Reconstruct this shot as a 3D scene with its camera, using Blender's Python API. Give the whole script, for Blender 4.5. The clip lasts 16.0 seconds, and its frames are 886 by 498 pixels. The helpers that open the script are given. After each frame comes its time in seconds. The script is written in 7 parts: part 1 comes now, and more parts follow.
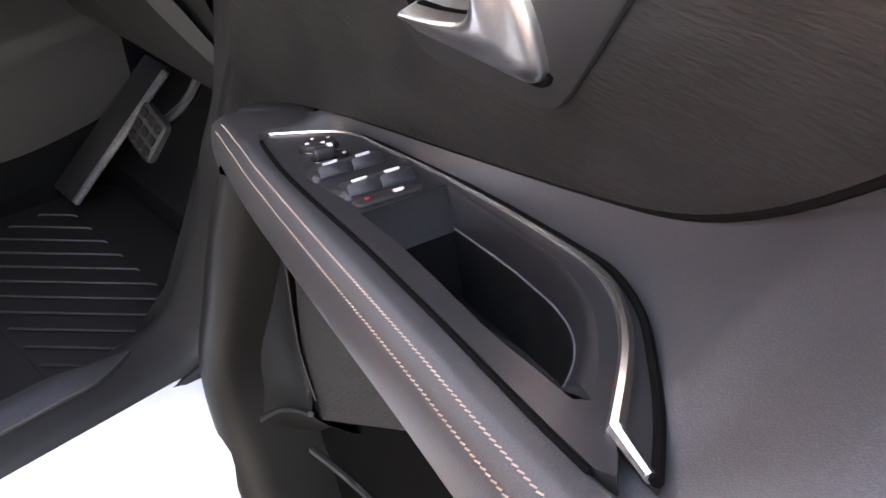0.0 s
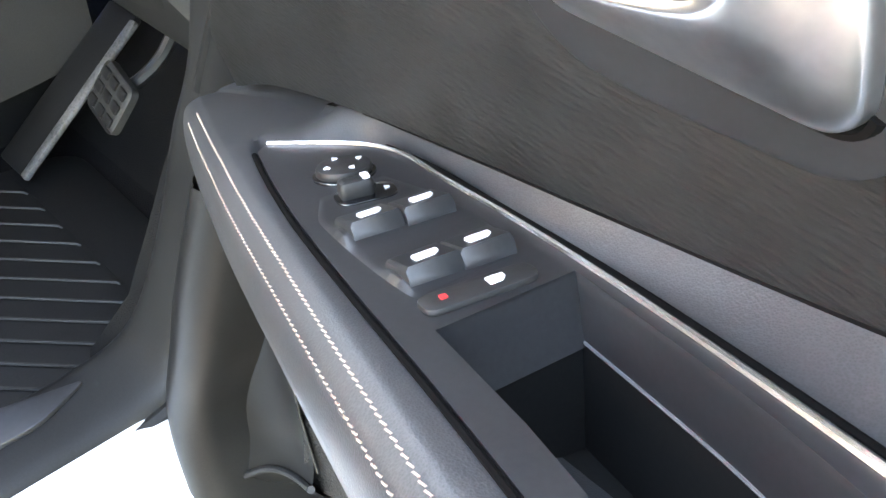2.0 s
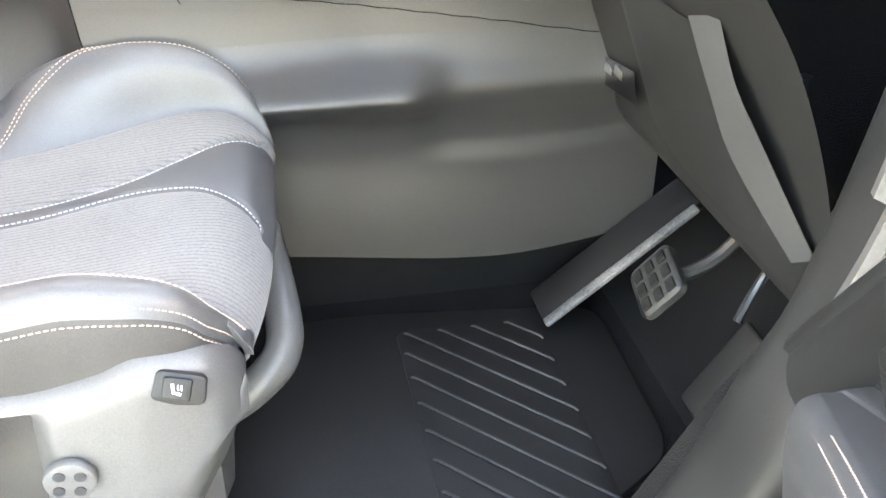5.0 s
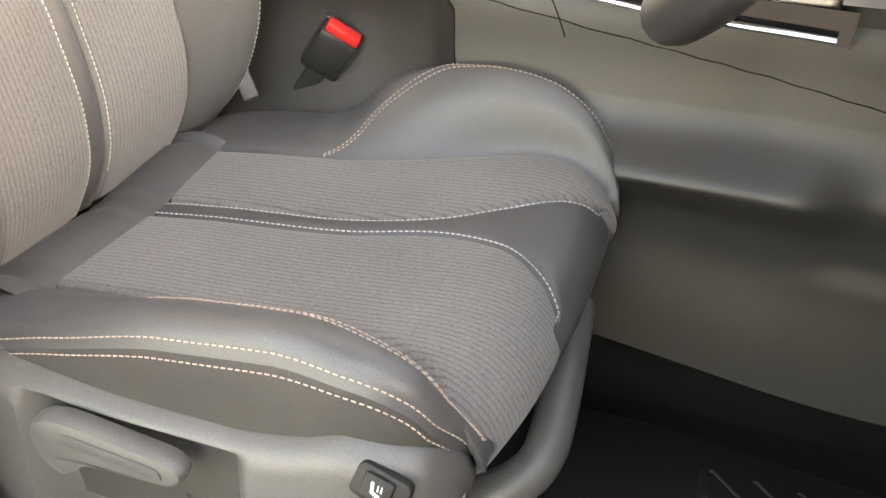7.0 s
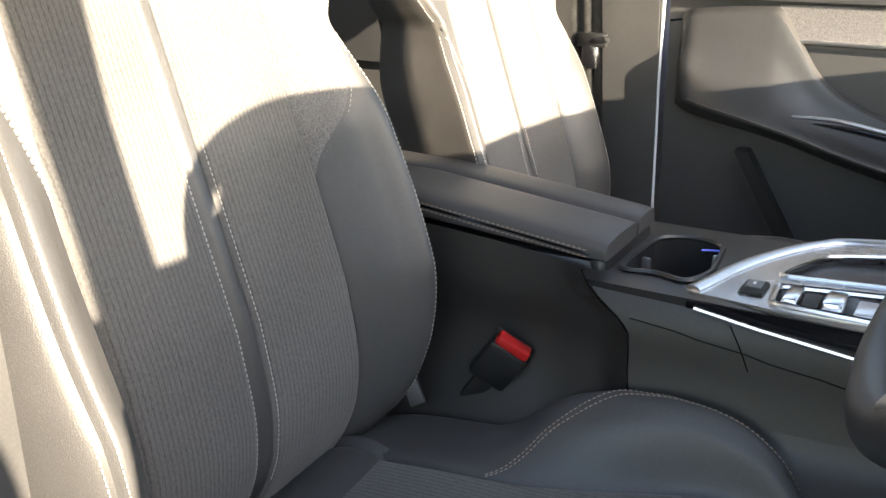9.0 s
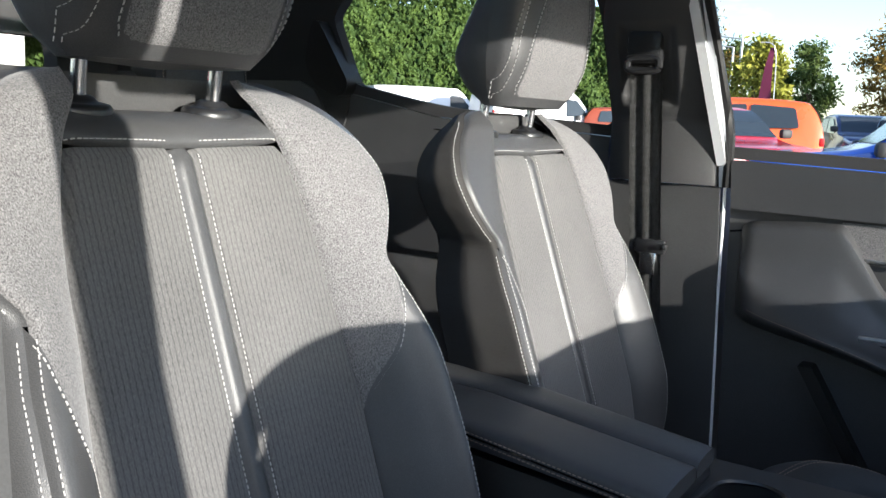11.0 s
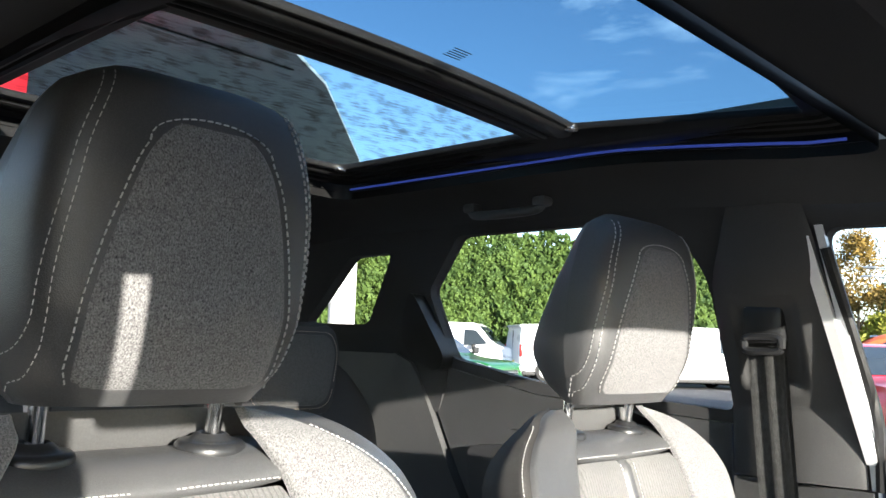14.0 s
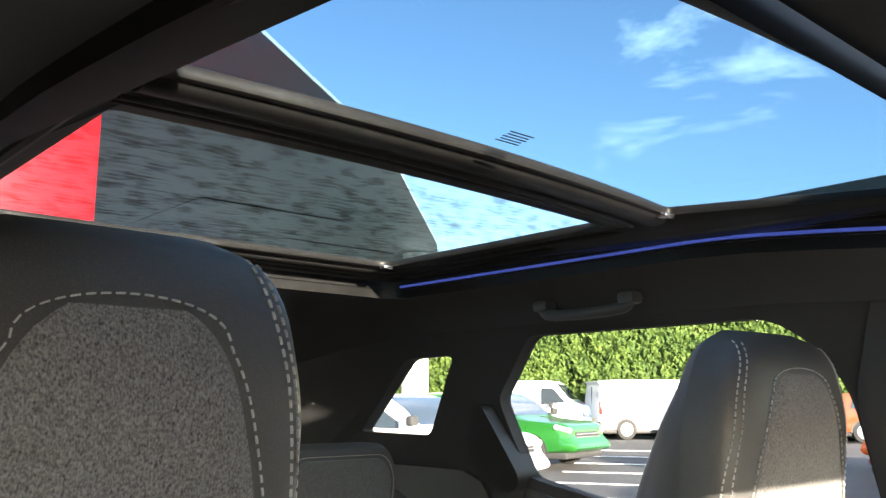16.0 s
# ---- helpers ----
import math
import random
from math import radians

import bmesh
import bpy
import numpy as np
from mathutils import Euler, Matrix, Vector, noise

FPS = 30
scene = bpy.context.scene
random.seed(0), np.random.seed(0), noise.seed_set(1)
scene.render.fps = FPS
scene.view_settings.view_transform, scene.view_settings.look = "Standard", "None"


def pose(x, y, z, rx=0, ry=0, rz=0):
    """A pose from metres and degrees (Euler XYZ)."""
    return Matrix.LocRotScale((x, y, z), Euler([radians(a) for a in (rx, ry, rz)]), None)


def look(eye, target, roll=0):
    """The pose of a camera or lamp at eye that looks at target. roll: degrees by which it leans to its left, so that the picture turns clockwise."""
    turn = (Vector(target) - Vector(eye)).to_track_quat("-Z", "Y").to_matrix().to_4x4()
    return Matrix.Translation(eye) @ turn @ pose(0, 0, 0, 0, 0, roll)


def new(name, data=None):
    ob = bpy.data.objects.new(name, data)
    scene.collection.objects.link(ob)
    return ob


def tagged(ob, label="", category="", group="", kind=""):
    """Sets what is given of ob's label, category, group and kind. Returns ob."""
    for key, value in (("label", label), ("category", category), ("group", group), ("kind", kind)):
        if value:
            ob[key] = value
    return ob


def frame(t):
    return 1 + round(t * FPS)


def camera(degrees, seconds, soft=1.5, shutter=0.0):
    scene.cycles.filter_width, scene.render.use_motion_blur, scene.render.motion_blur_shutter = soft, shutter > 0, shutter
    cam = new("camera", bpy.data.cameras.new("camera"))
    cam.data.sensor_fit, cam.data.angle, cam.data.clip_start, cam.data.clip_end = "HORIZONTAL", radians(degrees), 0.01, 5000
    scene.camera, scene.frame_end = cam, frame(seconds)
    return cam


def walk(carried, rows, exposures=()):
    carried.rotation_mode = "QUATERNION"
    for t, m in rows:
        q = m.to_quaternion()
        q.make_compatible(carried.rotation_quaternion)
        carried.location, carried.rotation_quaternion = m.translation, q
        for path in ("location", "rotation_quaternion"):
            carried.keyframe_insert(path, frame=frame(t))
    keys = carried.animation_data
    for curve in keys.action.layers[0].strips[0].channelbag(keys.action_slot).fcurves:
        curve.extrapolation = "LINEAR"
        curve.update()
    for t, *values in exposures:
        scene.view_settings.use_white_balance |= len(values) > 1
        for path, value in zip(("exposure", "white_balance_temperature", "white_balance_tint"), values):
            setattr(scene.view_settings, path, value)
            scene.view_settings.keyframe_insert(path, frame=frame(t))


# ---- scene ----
cam = camera(54.4, 16.0)
PATH = [
    (0, (1.532, 0.411, 1.147), (0.426, 1.581, -0.04), 2.1),
    (0.5, (1.476, 0.442, 1.139), (0.33, 1.575, -0.045), 0.9),
    (1, (1.43, 0.478, 1.115), (0.283, 1.597, -0.082), 1.6),
    (1.5, (1.389, 0.509, 1.087), (0.31, 1.646, -0.155), 2.9),
    (2, (1.346, 0.529, 1.066), (0.322, 1.679, -0.211), 4.6),
    (2.5, (1.308, 0.535, 1.067), (0.229, 1.631, -0.211), 4.7),
    (3, (1.28, 0.521, 1.09), (0.037, 1.495, -0.137), 2.9),
    (3.5, (1.259, 0.507, 1.1), (-0.133, 1.351, -0.061), 1.3),
    (4, (1.233, 0.489, 1.119), (-0.286, 1.168, 0.009), 0.1),
    (4.2, (1.222, 0.481, 1.131), (-0.331, 1.092, 0.029), 0.2),
    (6.3, (1.076, 0.511, 1.082), (-0.56, 0.39, -0.063), 3.6),
    (6.5, (1.049, 0.524, 1.083), (-0.577, 0.286, -0.057), 3.5),
    (7, (1.009, 0.541, 1.09), (-0.59, 0.064, -0.012), 2.9),
    (7.5, (0.982, 0.548, 1.112), (-0.624, -0.059, 0.085), 1.9),
    (8, (0.969, 0.522, 1.128), (-0.676, -0.208, 0.256), 1.3),
    (8.5, (0.959, 0.515, 1.151), (-0.704, -0.326, 0.425), 0.8),
    (9, (0.955, 0.506, 1.165), (-0.709, -0.408, 0.535), 1.0),
    (9.5, (0.95, 0.501, 1.188), (-0.714, -0.461, 0.633), 0.8),
    (10, (0.944, 0.486, 1.21), (-0.722, -0.515, 0.74), 1.1),
    (10.2, (0.941, 0.482, 1.221), (-0.726, -0.535, 0.789), 1.3),
    (12.3, (0.849, 0.5, 1.301), (-0.741, -0.711, 1.215), 5.1),
    (12.5, (0.83, 0.487, 1.305), (-0.735, -0.757, 1.266), 5.4),
    (13, (0.788, 0.471, 1.322), (-0.726, -0.834, 1.402), 5.6),
    (13.5, (0.766, 0.471, 1.345), (-0.718, -0.859, 1.517), 4.4),
    (14, (0.728, 0.479, 1.351), (-0.719, -0.884, 1.575), 2.0),
    (14.5, (0.649, 0.436, 1.374), (-0.781, -0.942, 1.611), 1.2),
    (15, (0.58, 0.355, 1.404), (-0.835, -1.034, 1.667), 0.9),
    (15.5, (0.557, 0.324, 1.445), (-0.821, -1.094, 1.748), 0.8),
    (16, (0.538, 0.31, 1.466), (-0.777, -1.155, 1.817), 0.0),
]
EXPOSURES = [(0.0, 4.2, 9300, 28), (0.5, 4.75, 9000, 24), (1.0, 5.05, 8700, 20), (2.0, 5.35, 8700, 14), (3.0, 5.9, 8500, 14), (3.5, 6.45, 8400, 14), (4.2, 6.4, 8300, 14), (6.3, 5.1, 11000, 16),
             (7.0, 4.8, 11000, 16), (8.0, 4.2, 9500, 11), (9.0, 2.8, 7600, 11), (9.5, 2.1, 6500, 10), (10.2, 1.45, 5900, 9), (12.3, 1.25, 5900, 8), (13.0, 1.3, 5700, 8), (14.0, 1.97, 6100, 8), (15.0, 2.35, 6500, 9), (16.0, 2.7, 7000, 9)]
walk(cam, [(t, look(eye, target, roll)) for t, eye, target, roll in PATH], EXPOSURES)

# ---- daylight: a low sun ahead and to the right of the car, under a blue sky with thin clouds ----
SUN_AZ, SUN_EL = radians(13.0), radians(10.3)   # azimuth from the car's nose towards its right side
sun_way = Vector((math.sin(SUN_AZ) * math.cos(SUN_EL), math.cos(SUN_AZ) * math.cos(SUN_EL), math.sin(SUN_EL)))
sun = new("sun", bpy.data.lights.new("sun", "SUN"))
sun.data.energy, sun.data.angle, sun.data.color = 5.0, radians(0.6), (1.0, 0.90, 0.76)
sun.matrix_world = look(sun_way * 50, (0, 0, 0))
world = bpy.data.worlds.new("sky")
scene.world = world
world.use_nodes = True
wn, wl = world.node_tree.nodes, world.node_tree.links
wn.clear()
sky = wn.new("ShaderNodeTexSky")
sky.sky_type, sky.sun_disc, sky.sun_elevation, sky.sun_rotation = "NISHITA", False, radians(24.0), SUN_AZ
sky.air_density, sky.dust_density = 1.0, 0.6
coords, cloud, ramp, mix = wn.new("ShaderNodeTexCoord"), wn.new("ShaderNodeTexNoise"), wn.new("ShaderNodeValToRGB"), wn.new("ShaderNodeMixRGB")
stretch = wn.new("ShaderNodeMapping")
stretch.inputs["Scale"].default_value = (1.0, 1.4, 3.2)
cloud.inputs["Scale"].default_value, cloud.inputs["Detail"].default_value, cloud.inputs["Roughness"].default_value = 2.3, 9.0, 0.62
cloud.inputs["Distortion"].default_value = 0.5
ramp.color_ramp.elements[0].position, ramp.color_ramp.elements[1].position = 0.56, 0.80
mix.inputs["Color2"].default_value = (9.0, 9.0, 9.3, 1)
back, wout = wn.new("ShaderNodeBackground"), wn.new("ShaderNodeOutputWorld")
back.inputs["Strength"].default_value = 0.12
turned = wn.new("ShaderNodeMapping")
turned.inputs["Rotation"].default_value = (0, 0, 0.288)
wl.new(coords.outputs["Generated"], turned.inputs["Vector"])
wl.new(turned.outputs["Vector"], stretch.inputs["Vector"])
wl.new(stretch.outputs["Vector"], cloud.inputs["Vector"])
wl.new(cloud.outputs["Fac"], ramp.inputs["Fac"])
wl.new(ramp.outputs["Color"], mix.inputs["Fac"])
wl.new(sky.outputs["Color"], mix.inputs["Color1"])
wl.new(mix.outputs["Color"], back.inputs["Color"])
wl.new(back.outputs["Background"], wout.inputs["Surface"])

# ---- materials ----
def nodes_of(name):
    m = bpy.data.materials.new(name)
    m.use_nodes = True
    return m, m.node_tree.nodes, m.node_tree.links, m.node_tree.nodes["Principled BSDF"]


def texture(n, l, kind, scale, space, **more):
    """A texture node on object coordinates (metres), stretched by space."""
    tc, mp = n.new("ShaderNodeTexCoord"), n.new("ShaderNodeMapping")
    mp.inputs["Scale"].default_value = space
    tx = n.new("ShaderNodeTex" + kind)
    tx.inputs["Scale"].default_value = scale
    for key, value in more.items():
        tx.inputs[key].default_value = value
    l.new(tc.outputs["Object"], mp.inputs["Vector"])
    l.new(mp.outputs["Vector"], tx.inputs["Vector"])
    return tx


def surface(name, dark, light, rough=0.5, metal=0.0, grain=(300.0, 0.15, 0.0004), stain=6.0, space=(1, 1, 1), spread=0.1, grain_kind="Noise", coat=0.0, spec=0.5):
    """Colour between dark and light by broad and fine noise, roughness that varies with it, and a fine relief: grain = scale, strength, depth."""
    m, n, l, p = nodes_of(name)
    broad = texture(n, l, "Noise", stain, (1, 1, 1), Detail=5.0)
    fine = texture(n, l, grain_kind, grain[0], space)
    fine_out = fine.outputs["Distance"] if grain_kind == "Voronoi" else fine.outputs["Fac"]
    both, ramp = n.new("ShaderNodeMath"), n.new("ShaderNodeValToRGB")
    both.operation = "ADD"
    half = n.new("ShaderNodeMath")
    half.operation, half.inputs[1].default_value = "MULTIPLY_ADD", 0.5
    half.inputs[2].default_value = 0.0
    l.new(fine_out, half.inputs[0])
    l.new(half.outputs[0], both.inputs[0])
    hb = n.new("ShaderNodeMath")
    hb.operation, hb.inputs[1].default_value = "MULTIPLY", 0.5
    l.new(broad.outputs["Fac"], hb.inputs[0])
    l.new(hb.outputs[0], both.inputs[1])
    ramp.color_ramp.elements[0].position, ramp.color_ramp.elements[1].position = 0.3, 0.7
    ramp.color_ramp.elements[0].color, ramp.color_ramp.elements[1].color = (*dark, 1), (*light, 1)
    l.new(both.outputs[0], ramp.inputs["Fac"])
    l.new(ramp.outputs["Color"], p.inputs["Base Color"])
    span = n.new("ShaderNodeMapRange")
    span.inputs["To Min"].default_value, span.inputs["To Max"].default_value = max(0.02, rough - spread), min(1, rough + spread)
    l.new(broad.outputs["Fac"], span.inputs["Value"])
    l.new(span.outputs["Result"], p.inputs["Roughness"])
    p.inputs["Metallic"].default_value = metal
    p.inputs["Specular IOR Level"].default_value = spec
    if coat:
        p.inputs["Coat Weight"].default_value, p.inputs["Coat Roughness"].default_value = coat, 0.04
    if grain[1]:
        bump = n.new("ShaderNodeBump")
        bump.inputs["Strength"].default_value, bump.inputs["Distance"].default_value = grain[1], grain[2]
        l.new(fine_out, bump.inputs["Height"])
        l.new(bump.outputs["Normal"], p.inputs["Normal"])
    return m


def ribbed(name, dark, light, pitch, axis="X"):
    """Woven cloth: soft cords of one pitch parted by thin dark lines, with flecks of lighter yarn."""
    m, n, l, p = nodes_of(name)
    wave = texture(n, l, "Wave", math.pi * 2 / pitch / 20 * 1.0, (1, 1, 1), Distortion=1.3, Detail=2.0)
    wave.inputs["Detail Scale"].default_value = 5.0
    wave.bands_direction = axis
    thin = n.new("ShaderNodeValToRGB")
    thin.color_ramp.elements[0].position, thin.color_ramp.elements[1].position = 0.02, 0.30
    l.new(wave.outputs["Fac"], thin.inputs["Fac"])
    fleck = texture(n, l, "Noise", 900.0, (1, 0.35, 0.35), Detail=3.0, Roughness=0.8)
    broad = texture(n, l, "Noise", 5.0, (1, 1, 1), Detail=3.0)
    a = n.new("ShaderNodeMixRGB")
    a.blend_type = "MIX"
    a.inputs["Fac"].default_value = 0.87
    l.new(thin.outputs["Color"], a.inputs["Color1"])
    l.new(fleck.outputs["Color"], a.inputs["Color2"])
    bw = n.new("ShaderNodeRGBToBW")
    l.new(a.outputs["Color"], bw.inputs["Color"])
    add = n.new("ShaderNodeMath")
    add.operation, add.inputs[1].default_value = "MULTIPLY_ADD", 0.25
    l.new(broad.outputs["Fac"], add.inputs[0])
    l.new(bw.outputs["Val"], add.inputs[2])
    ramp = n.new("ShaderNodeValToRGB")
    ramp.color_ramp.elements[0].position, ramp.color_ramp.elements[1].position = 0.38, 0.82
    ramp.color_ramp.elements[0].color, ramp.color_ramp.elements[1].color = (*dark, 1), (*light, 1)
    l.new(add.outputs[0], ramp.inputs["Fac"])
    l.new(ramp.outputs["Color"], p.inputs["Base Color"])
    p.inputs["Roughness"].default_value = 0.9
    p.inputs["Specular IOR Level"].default_value = 0.25
    p.inputs["Sheen Weight"].default_value = 0.15
    bump = n.new("ShaderNodeBump")
    bump.inputs["Strength"].default_value, bump.inputs["Distance"].default_value = 0.4, 0.0005
    l.new(bw.outputs["Val"], bump.inputs["Height"])
    l.new(bump.outputs["Normal"], p.inputs["Normal"])
    return m


def felt(name, dark, light):
    """Melange felt: mixed dark and pale fibres."""
    m = surface(name, dark, light, 0.95, grain=(900.0, 0.4, 0.0004), stain=620.0, spec=0.2, space=(1, 1, 0.55))
    m.node_tree.nodes["Principled BSDF"].inputs["Sheen Weight"].default_value = 0.2
    return m


def glass(name, tint=(1, 1, 1), rough=0.0):
    m, n, l, p = nodes_of(name)
    p.inputs["Base Color"].default_value = (*tint, 1)
    p.inputs["Roughness"].default_value = rough
    p.inputs["Transmission Weight"].default_value = 1.0
    p.inputs["IOR"].default_value = 1.02 if rough == 0 else 1.45
    return m


def plain(name, colour, rough=0.4, metal=0.0, coat=0.0):
    return surface(name, tuple(c * 0.88 for c in colour), tuple(min(1, c * 1.08) for c in colour), rough, metal, grain=(180.0, 0.04, 0.0003), spread=0.06, coat=coat)


LEATHER = surface("black_leather", (0.044, 0.0445, 0.046), (0.066, 0.0665, 0.068), 0.42, grain=(900.0, 0.35, 0.0004), grain_kind="Voronoi", stain=9.0)
LEATHER_SOFT = surface("black_soft_vinyl", (0.032, 0.0325, 0.034), (0.050, 0.0505, 0.052), 0.38, grain=(1100.0, 0.25, 0.0003), grain_kind="Voronoi", stain=5.0)
CLOTH = ribbed("ribbed_grey_cloth", (0.026, 0.026, 0.027), (0.150, 0.147, 0.144), 0.0060)
FELT = felt("grey_melange_felt", (0.022, 0.0215, 0.0235), (0.255, 0.250, 0.250))
PLASTIC = surface("black_grained_plastic", (0.042, 0.042, 0.0425), (0.066, 0.066, 0.066), 0.5, grain=(500.0, 0.3, 0.0004), stain=7.0)
PLASTIC_SMOOTH = surface("black_smooth_plastic", (0.013, 0.0135, 0.0145), (0.023, 0.0235, 0.025), 0.32, grain=(400.0, 0.06, 0.0002), stain=7.0)
PLASTIC_GREY = surface("dark_grey_plastic", (0.010, 0.010, 0.010), (0.018, 0.0177, 0.0174), 0.5, grain=(420.0, 0.25, 0.0004), stain=6.0, spec=0.35)
GRAIN = surface("wavy_grained_trim", (0.010, 0.0098, 0.0096), (0.021, 0.0205, 0.020), 0.38, grain=(115.0, 0.55, 0.0011), stain=30.0, space=(1, 1, 4.2), spec=0.42)
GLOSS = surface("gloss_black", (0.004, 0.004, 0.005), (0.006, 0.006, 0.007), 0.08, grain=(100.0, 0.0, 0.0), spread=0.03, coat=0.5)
HEADLINER = surface("black_headliner_cloth", (0.040, 0.040, 0.041), (0.058, 0.058, 0.059), 0.95, grain=(800.0, 0.4, 0.0005), stain=4.0, spec=0.2)
CARPET = surface("black_carpet", (0.004, 0.004, 0.0042), (0.011, 0.0105, 0.0105), 0.97, grain=(600.0, 0.9, 0.002), stain=12.0, spec=0.15)
CONSOLE = surface("black_console_plastic", (0.017, 0.0165, 0.016), (0.030, 0.029, 0.028), 0.46, grain=(520.0, 0.25, 0.0004), stain=6.0)
RUBBER = surface("black_rubber", (0.006, 0.006, 0.0065), (0.014, 0.014, 0.014), 0.55, grain=(350.0, 0.3, 0.0005), stain=18.0, spec=0.3)
RUBBER_WORN = surface("worn_rubber", (0.012, 0.012, 0.012), (0.040, 0.039, 0.037), 0.6, grain=(200.0, 0.4, 0.0006), stain=40.0)
THREAD = surface("beige_thread", (0.26, 0.20, 0.16), (0.40, 0.32, 0.27), 0.8, grain=(900.0, 0.2, 0.0003), stain=60.0)
THREAD_GREY = surface("pale_grey_thread", (0.33, 0.32, 0.31), (0.52, 0.51, 0.50), 0.8, grain=(900.0, 0.2, 0.0003), stain=60.0)
CHROME = plain("chrome", (0.86, 0.86, 0.87), 0.20, 1.0)
SATIN = plain("satin_silver", (0.76, 0.75, 0.74), 0.30, 1.0)
STEEL = plain("brushed_steel", (0.55, 0.55, 0.56), 0.25, 1.0)
RED = plain("red_plastic", (0.55, 0.02, 0.02), 0.35)
WHITE_MARK = plain("white_print", (0.75, 0.76, 0.78), 0.5)
RED_MARK = plain("red_print", (0.6, 0.03, 0.03), 0.5)
WEBBING = surface("black_seat_belt_webbing", (0.03, 0.03, 0.03), (0.09, 0.09, 0.088), 0.45, grain=(700.0, 0.6, 0.0006), stain=90.0, space=(1, 1, 0.25))
WHITE_PAINT = surface("white_car_paint", (0.74, 0.75, 0.76), (0.8, 0.81, 0.82), 0.25, grain=(100.0, 0.0, 0.0), stain=2.0, coat=0.6)
SEAT_TRIM = surface("grey_seat_trim", (0.055, 0.0545, 0.054), (0.088, 0.087, 0.085), 0.44, grain=(520.0, 0.3, 0.0004), stain=7.0)
SATIN_GREY = plain("grey_switch_plastic", (0.10, 0.105, 0.11), 0.4)
BRUSHED = surface("brushed_aluminium", (0.70, 0.70, 0.705), (0.80, 0.80, 0.805), 0.25, 1.0, grain=(700.0, 0.2, 0.0002), stain=9.0, space=(0.05, 1, 1))
GLASS = glass("clear_glass")
GLASS_TINT = glass("tinted_roof_glass", (0.15, 0.25, 0.33))
BLUE_LED, _n, _l, _p = nodes_of("blue_light_line")
_p.inputs["Base Color"].default_value = (0.05, 0.08, 0.4, 1)
_p.inputs["Emission Color"].default_value = (0.12, 0.20, 1.0, 1)
_p.inputs["Emission Strength"].default_value = 0.045
GAP_AND_SHADE = surface("black_gap_and_shade", (0.002, 0.002, 0.002), (0.004, 0.004, 0.004), 0.9, grain=(100.0, 0.0, 0.0), spec=0.05)
LOWER_DOOR = surface("smooth_dark_door_plastic", (0.005, 0.005, 0.0052), (0.011, 0.011, 0.011), 0.42, grain=(400.0, 0.08, 0.0002), stain=7.0, spec=0.32)
LINING = surface("black_door_lining", (0.008, 0.008, 0.0083), (0.016, 0.016, 0.016), 0.5, grain=(500.0, 0.3, 0.0004), stain=7.0, spec=0.3)


# ---- building helpers ----
ORIGIN = {}


def thing(name, place, label, category, group="", kind=""):
    """A thing's Empty at its base."""
    ob = new(name)
    ob.empty_display_size = 0.1
    ob.location = place
    ORIGIN[ob] = Vector(place)
    return tagged(ob, label, category, group, kind)


def finish(bm, smooth=True):
    bmesh.ops.recalc_face_normals(bm, faces=bm.faces)
    for f in bm.faces:
        f.smooth = smooth


def mesh_of(name, bm, material, smooth=True):
    finish(bm, smooth)
    me = bpy.data.meshes.new(name)
    bm.to_mesh(me)
    bm.free()
    me.materials.append(material)
    if smooth:
        me.set_sharp_from_angle(angle=radians(42))
    return me


def part(name, bm, material, parent, label="", smooth=True, kind=""):
    """Links a bmesh, built in world coordinates, as one mesh under a thing or a part."""
    bmesh.ops.translate(bm, vec=-ORIGIN[parent], verts=bm.verts)
    ob = new(name, mesh_of(name, bm, material, smooth))
    ob.parent = parent
    ORIGIN[ob] = ORIGIN[parent]
    return tagged(ob, label, kind=kind)


def solid(name, bm, material, label, category, kind="", group="", smooth=True):
    """Links a bmesh as a top-level mesh of its own."""
    ob = new(name, mesh_of(name, bm, material, smooth))
    ORIGIN[ob] = Vector((0, 0, 0))
    return tagged(ob, label, category, group, kind)


def box(size, centre, bevel=0.0, m=None, seg=2, bm=None):
    """A box with rounded edges; m is an optional further transform."""
    out = bmesh.new()
    bmesh.ops.create_cube(out, size=1.0)
    bmesh.ops.scale(out, vec=size, verts=out.verts)
    if bevel:
        bmesh.ops.bevel(out, geom=out.edges[:], offset=bevel, segments=seg, affect="EDGES", profile=0.5)
    bmesh.ops.translate(out, vec=centre, verts=out.verts)
    if m is not None:
        bmesh.ops.transform(out, matrix=m, verts=out.verts)
    return joined(bm, out)


def joined(bm, out):
    """Adds out to bm, if there is one."""
    if bm is None:
        return out
    me = bpy.data.meshes.new("tmp")
    out.to_mesh(me)
    out.free()
    bm.from_mesh(me)
    bpy.data.meshes.remove(me)
    return bm


def grid(fn, nu, nv, bm=None, close=False):
    """A sheet of quads over fn(u, v), both 0 to 1."""
    out = bm or bmesh.new()
    rows = [[out.verts.new(fn(i / nu, j / nv)) for i in range(nu if close else nu + 1)] for j in range(nv + 1)]
    for a, b in zip(rows, rows[1:]):
        for i in range(nu):
            k = (i + 1) % len(a)
            out.faces.new((a[i], a[k], b[k], b[i]))
    return out


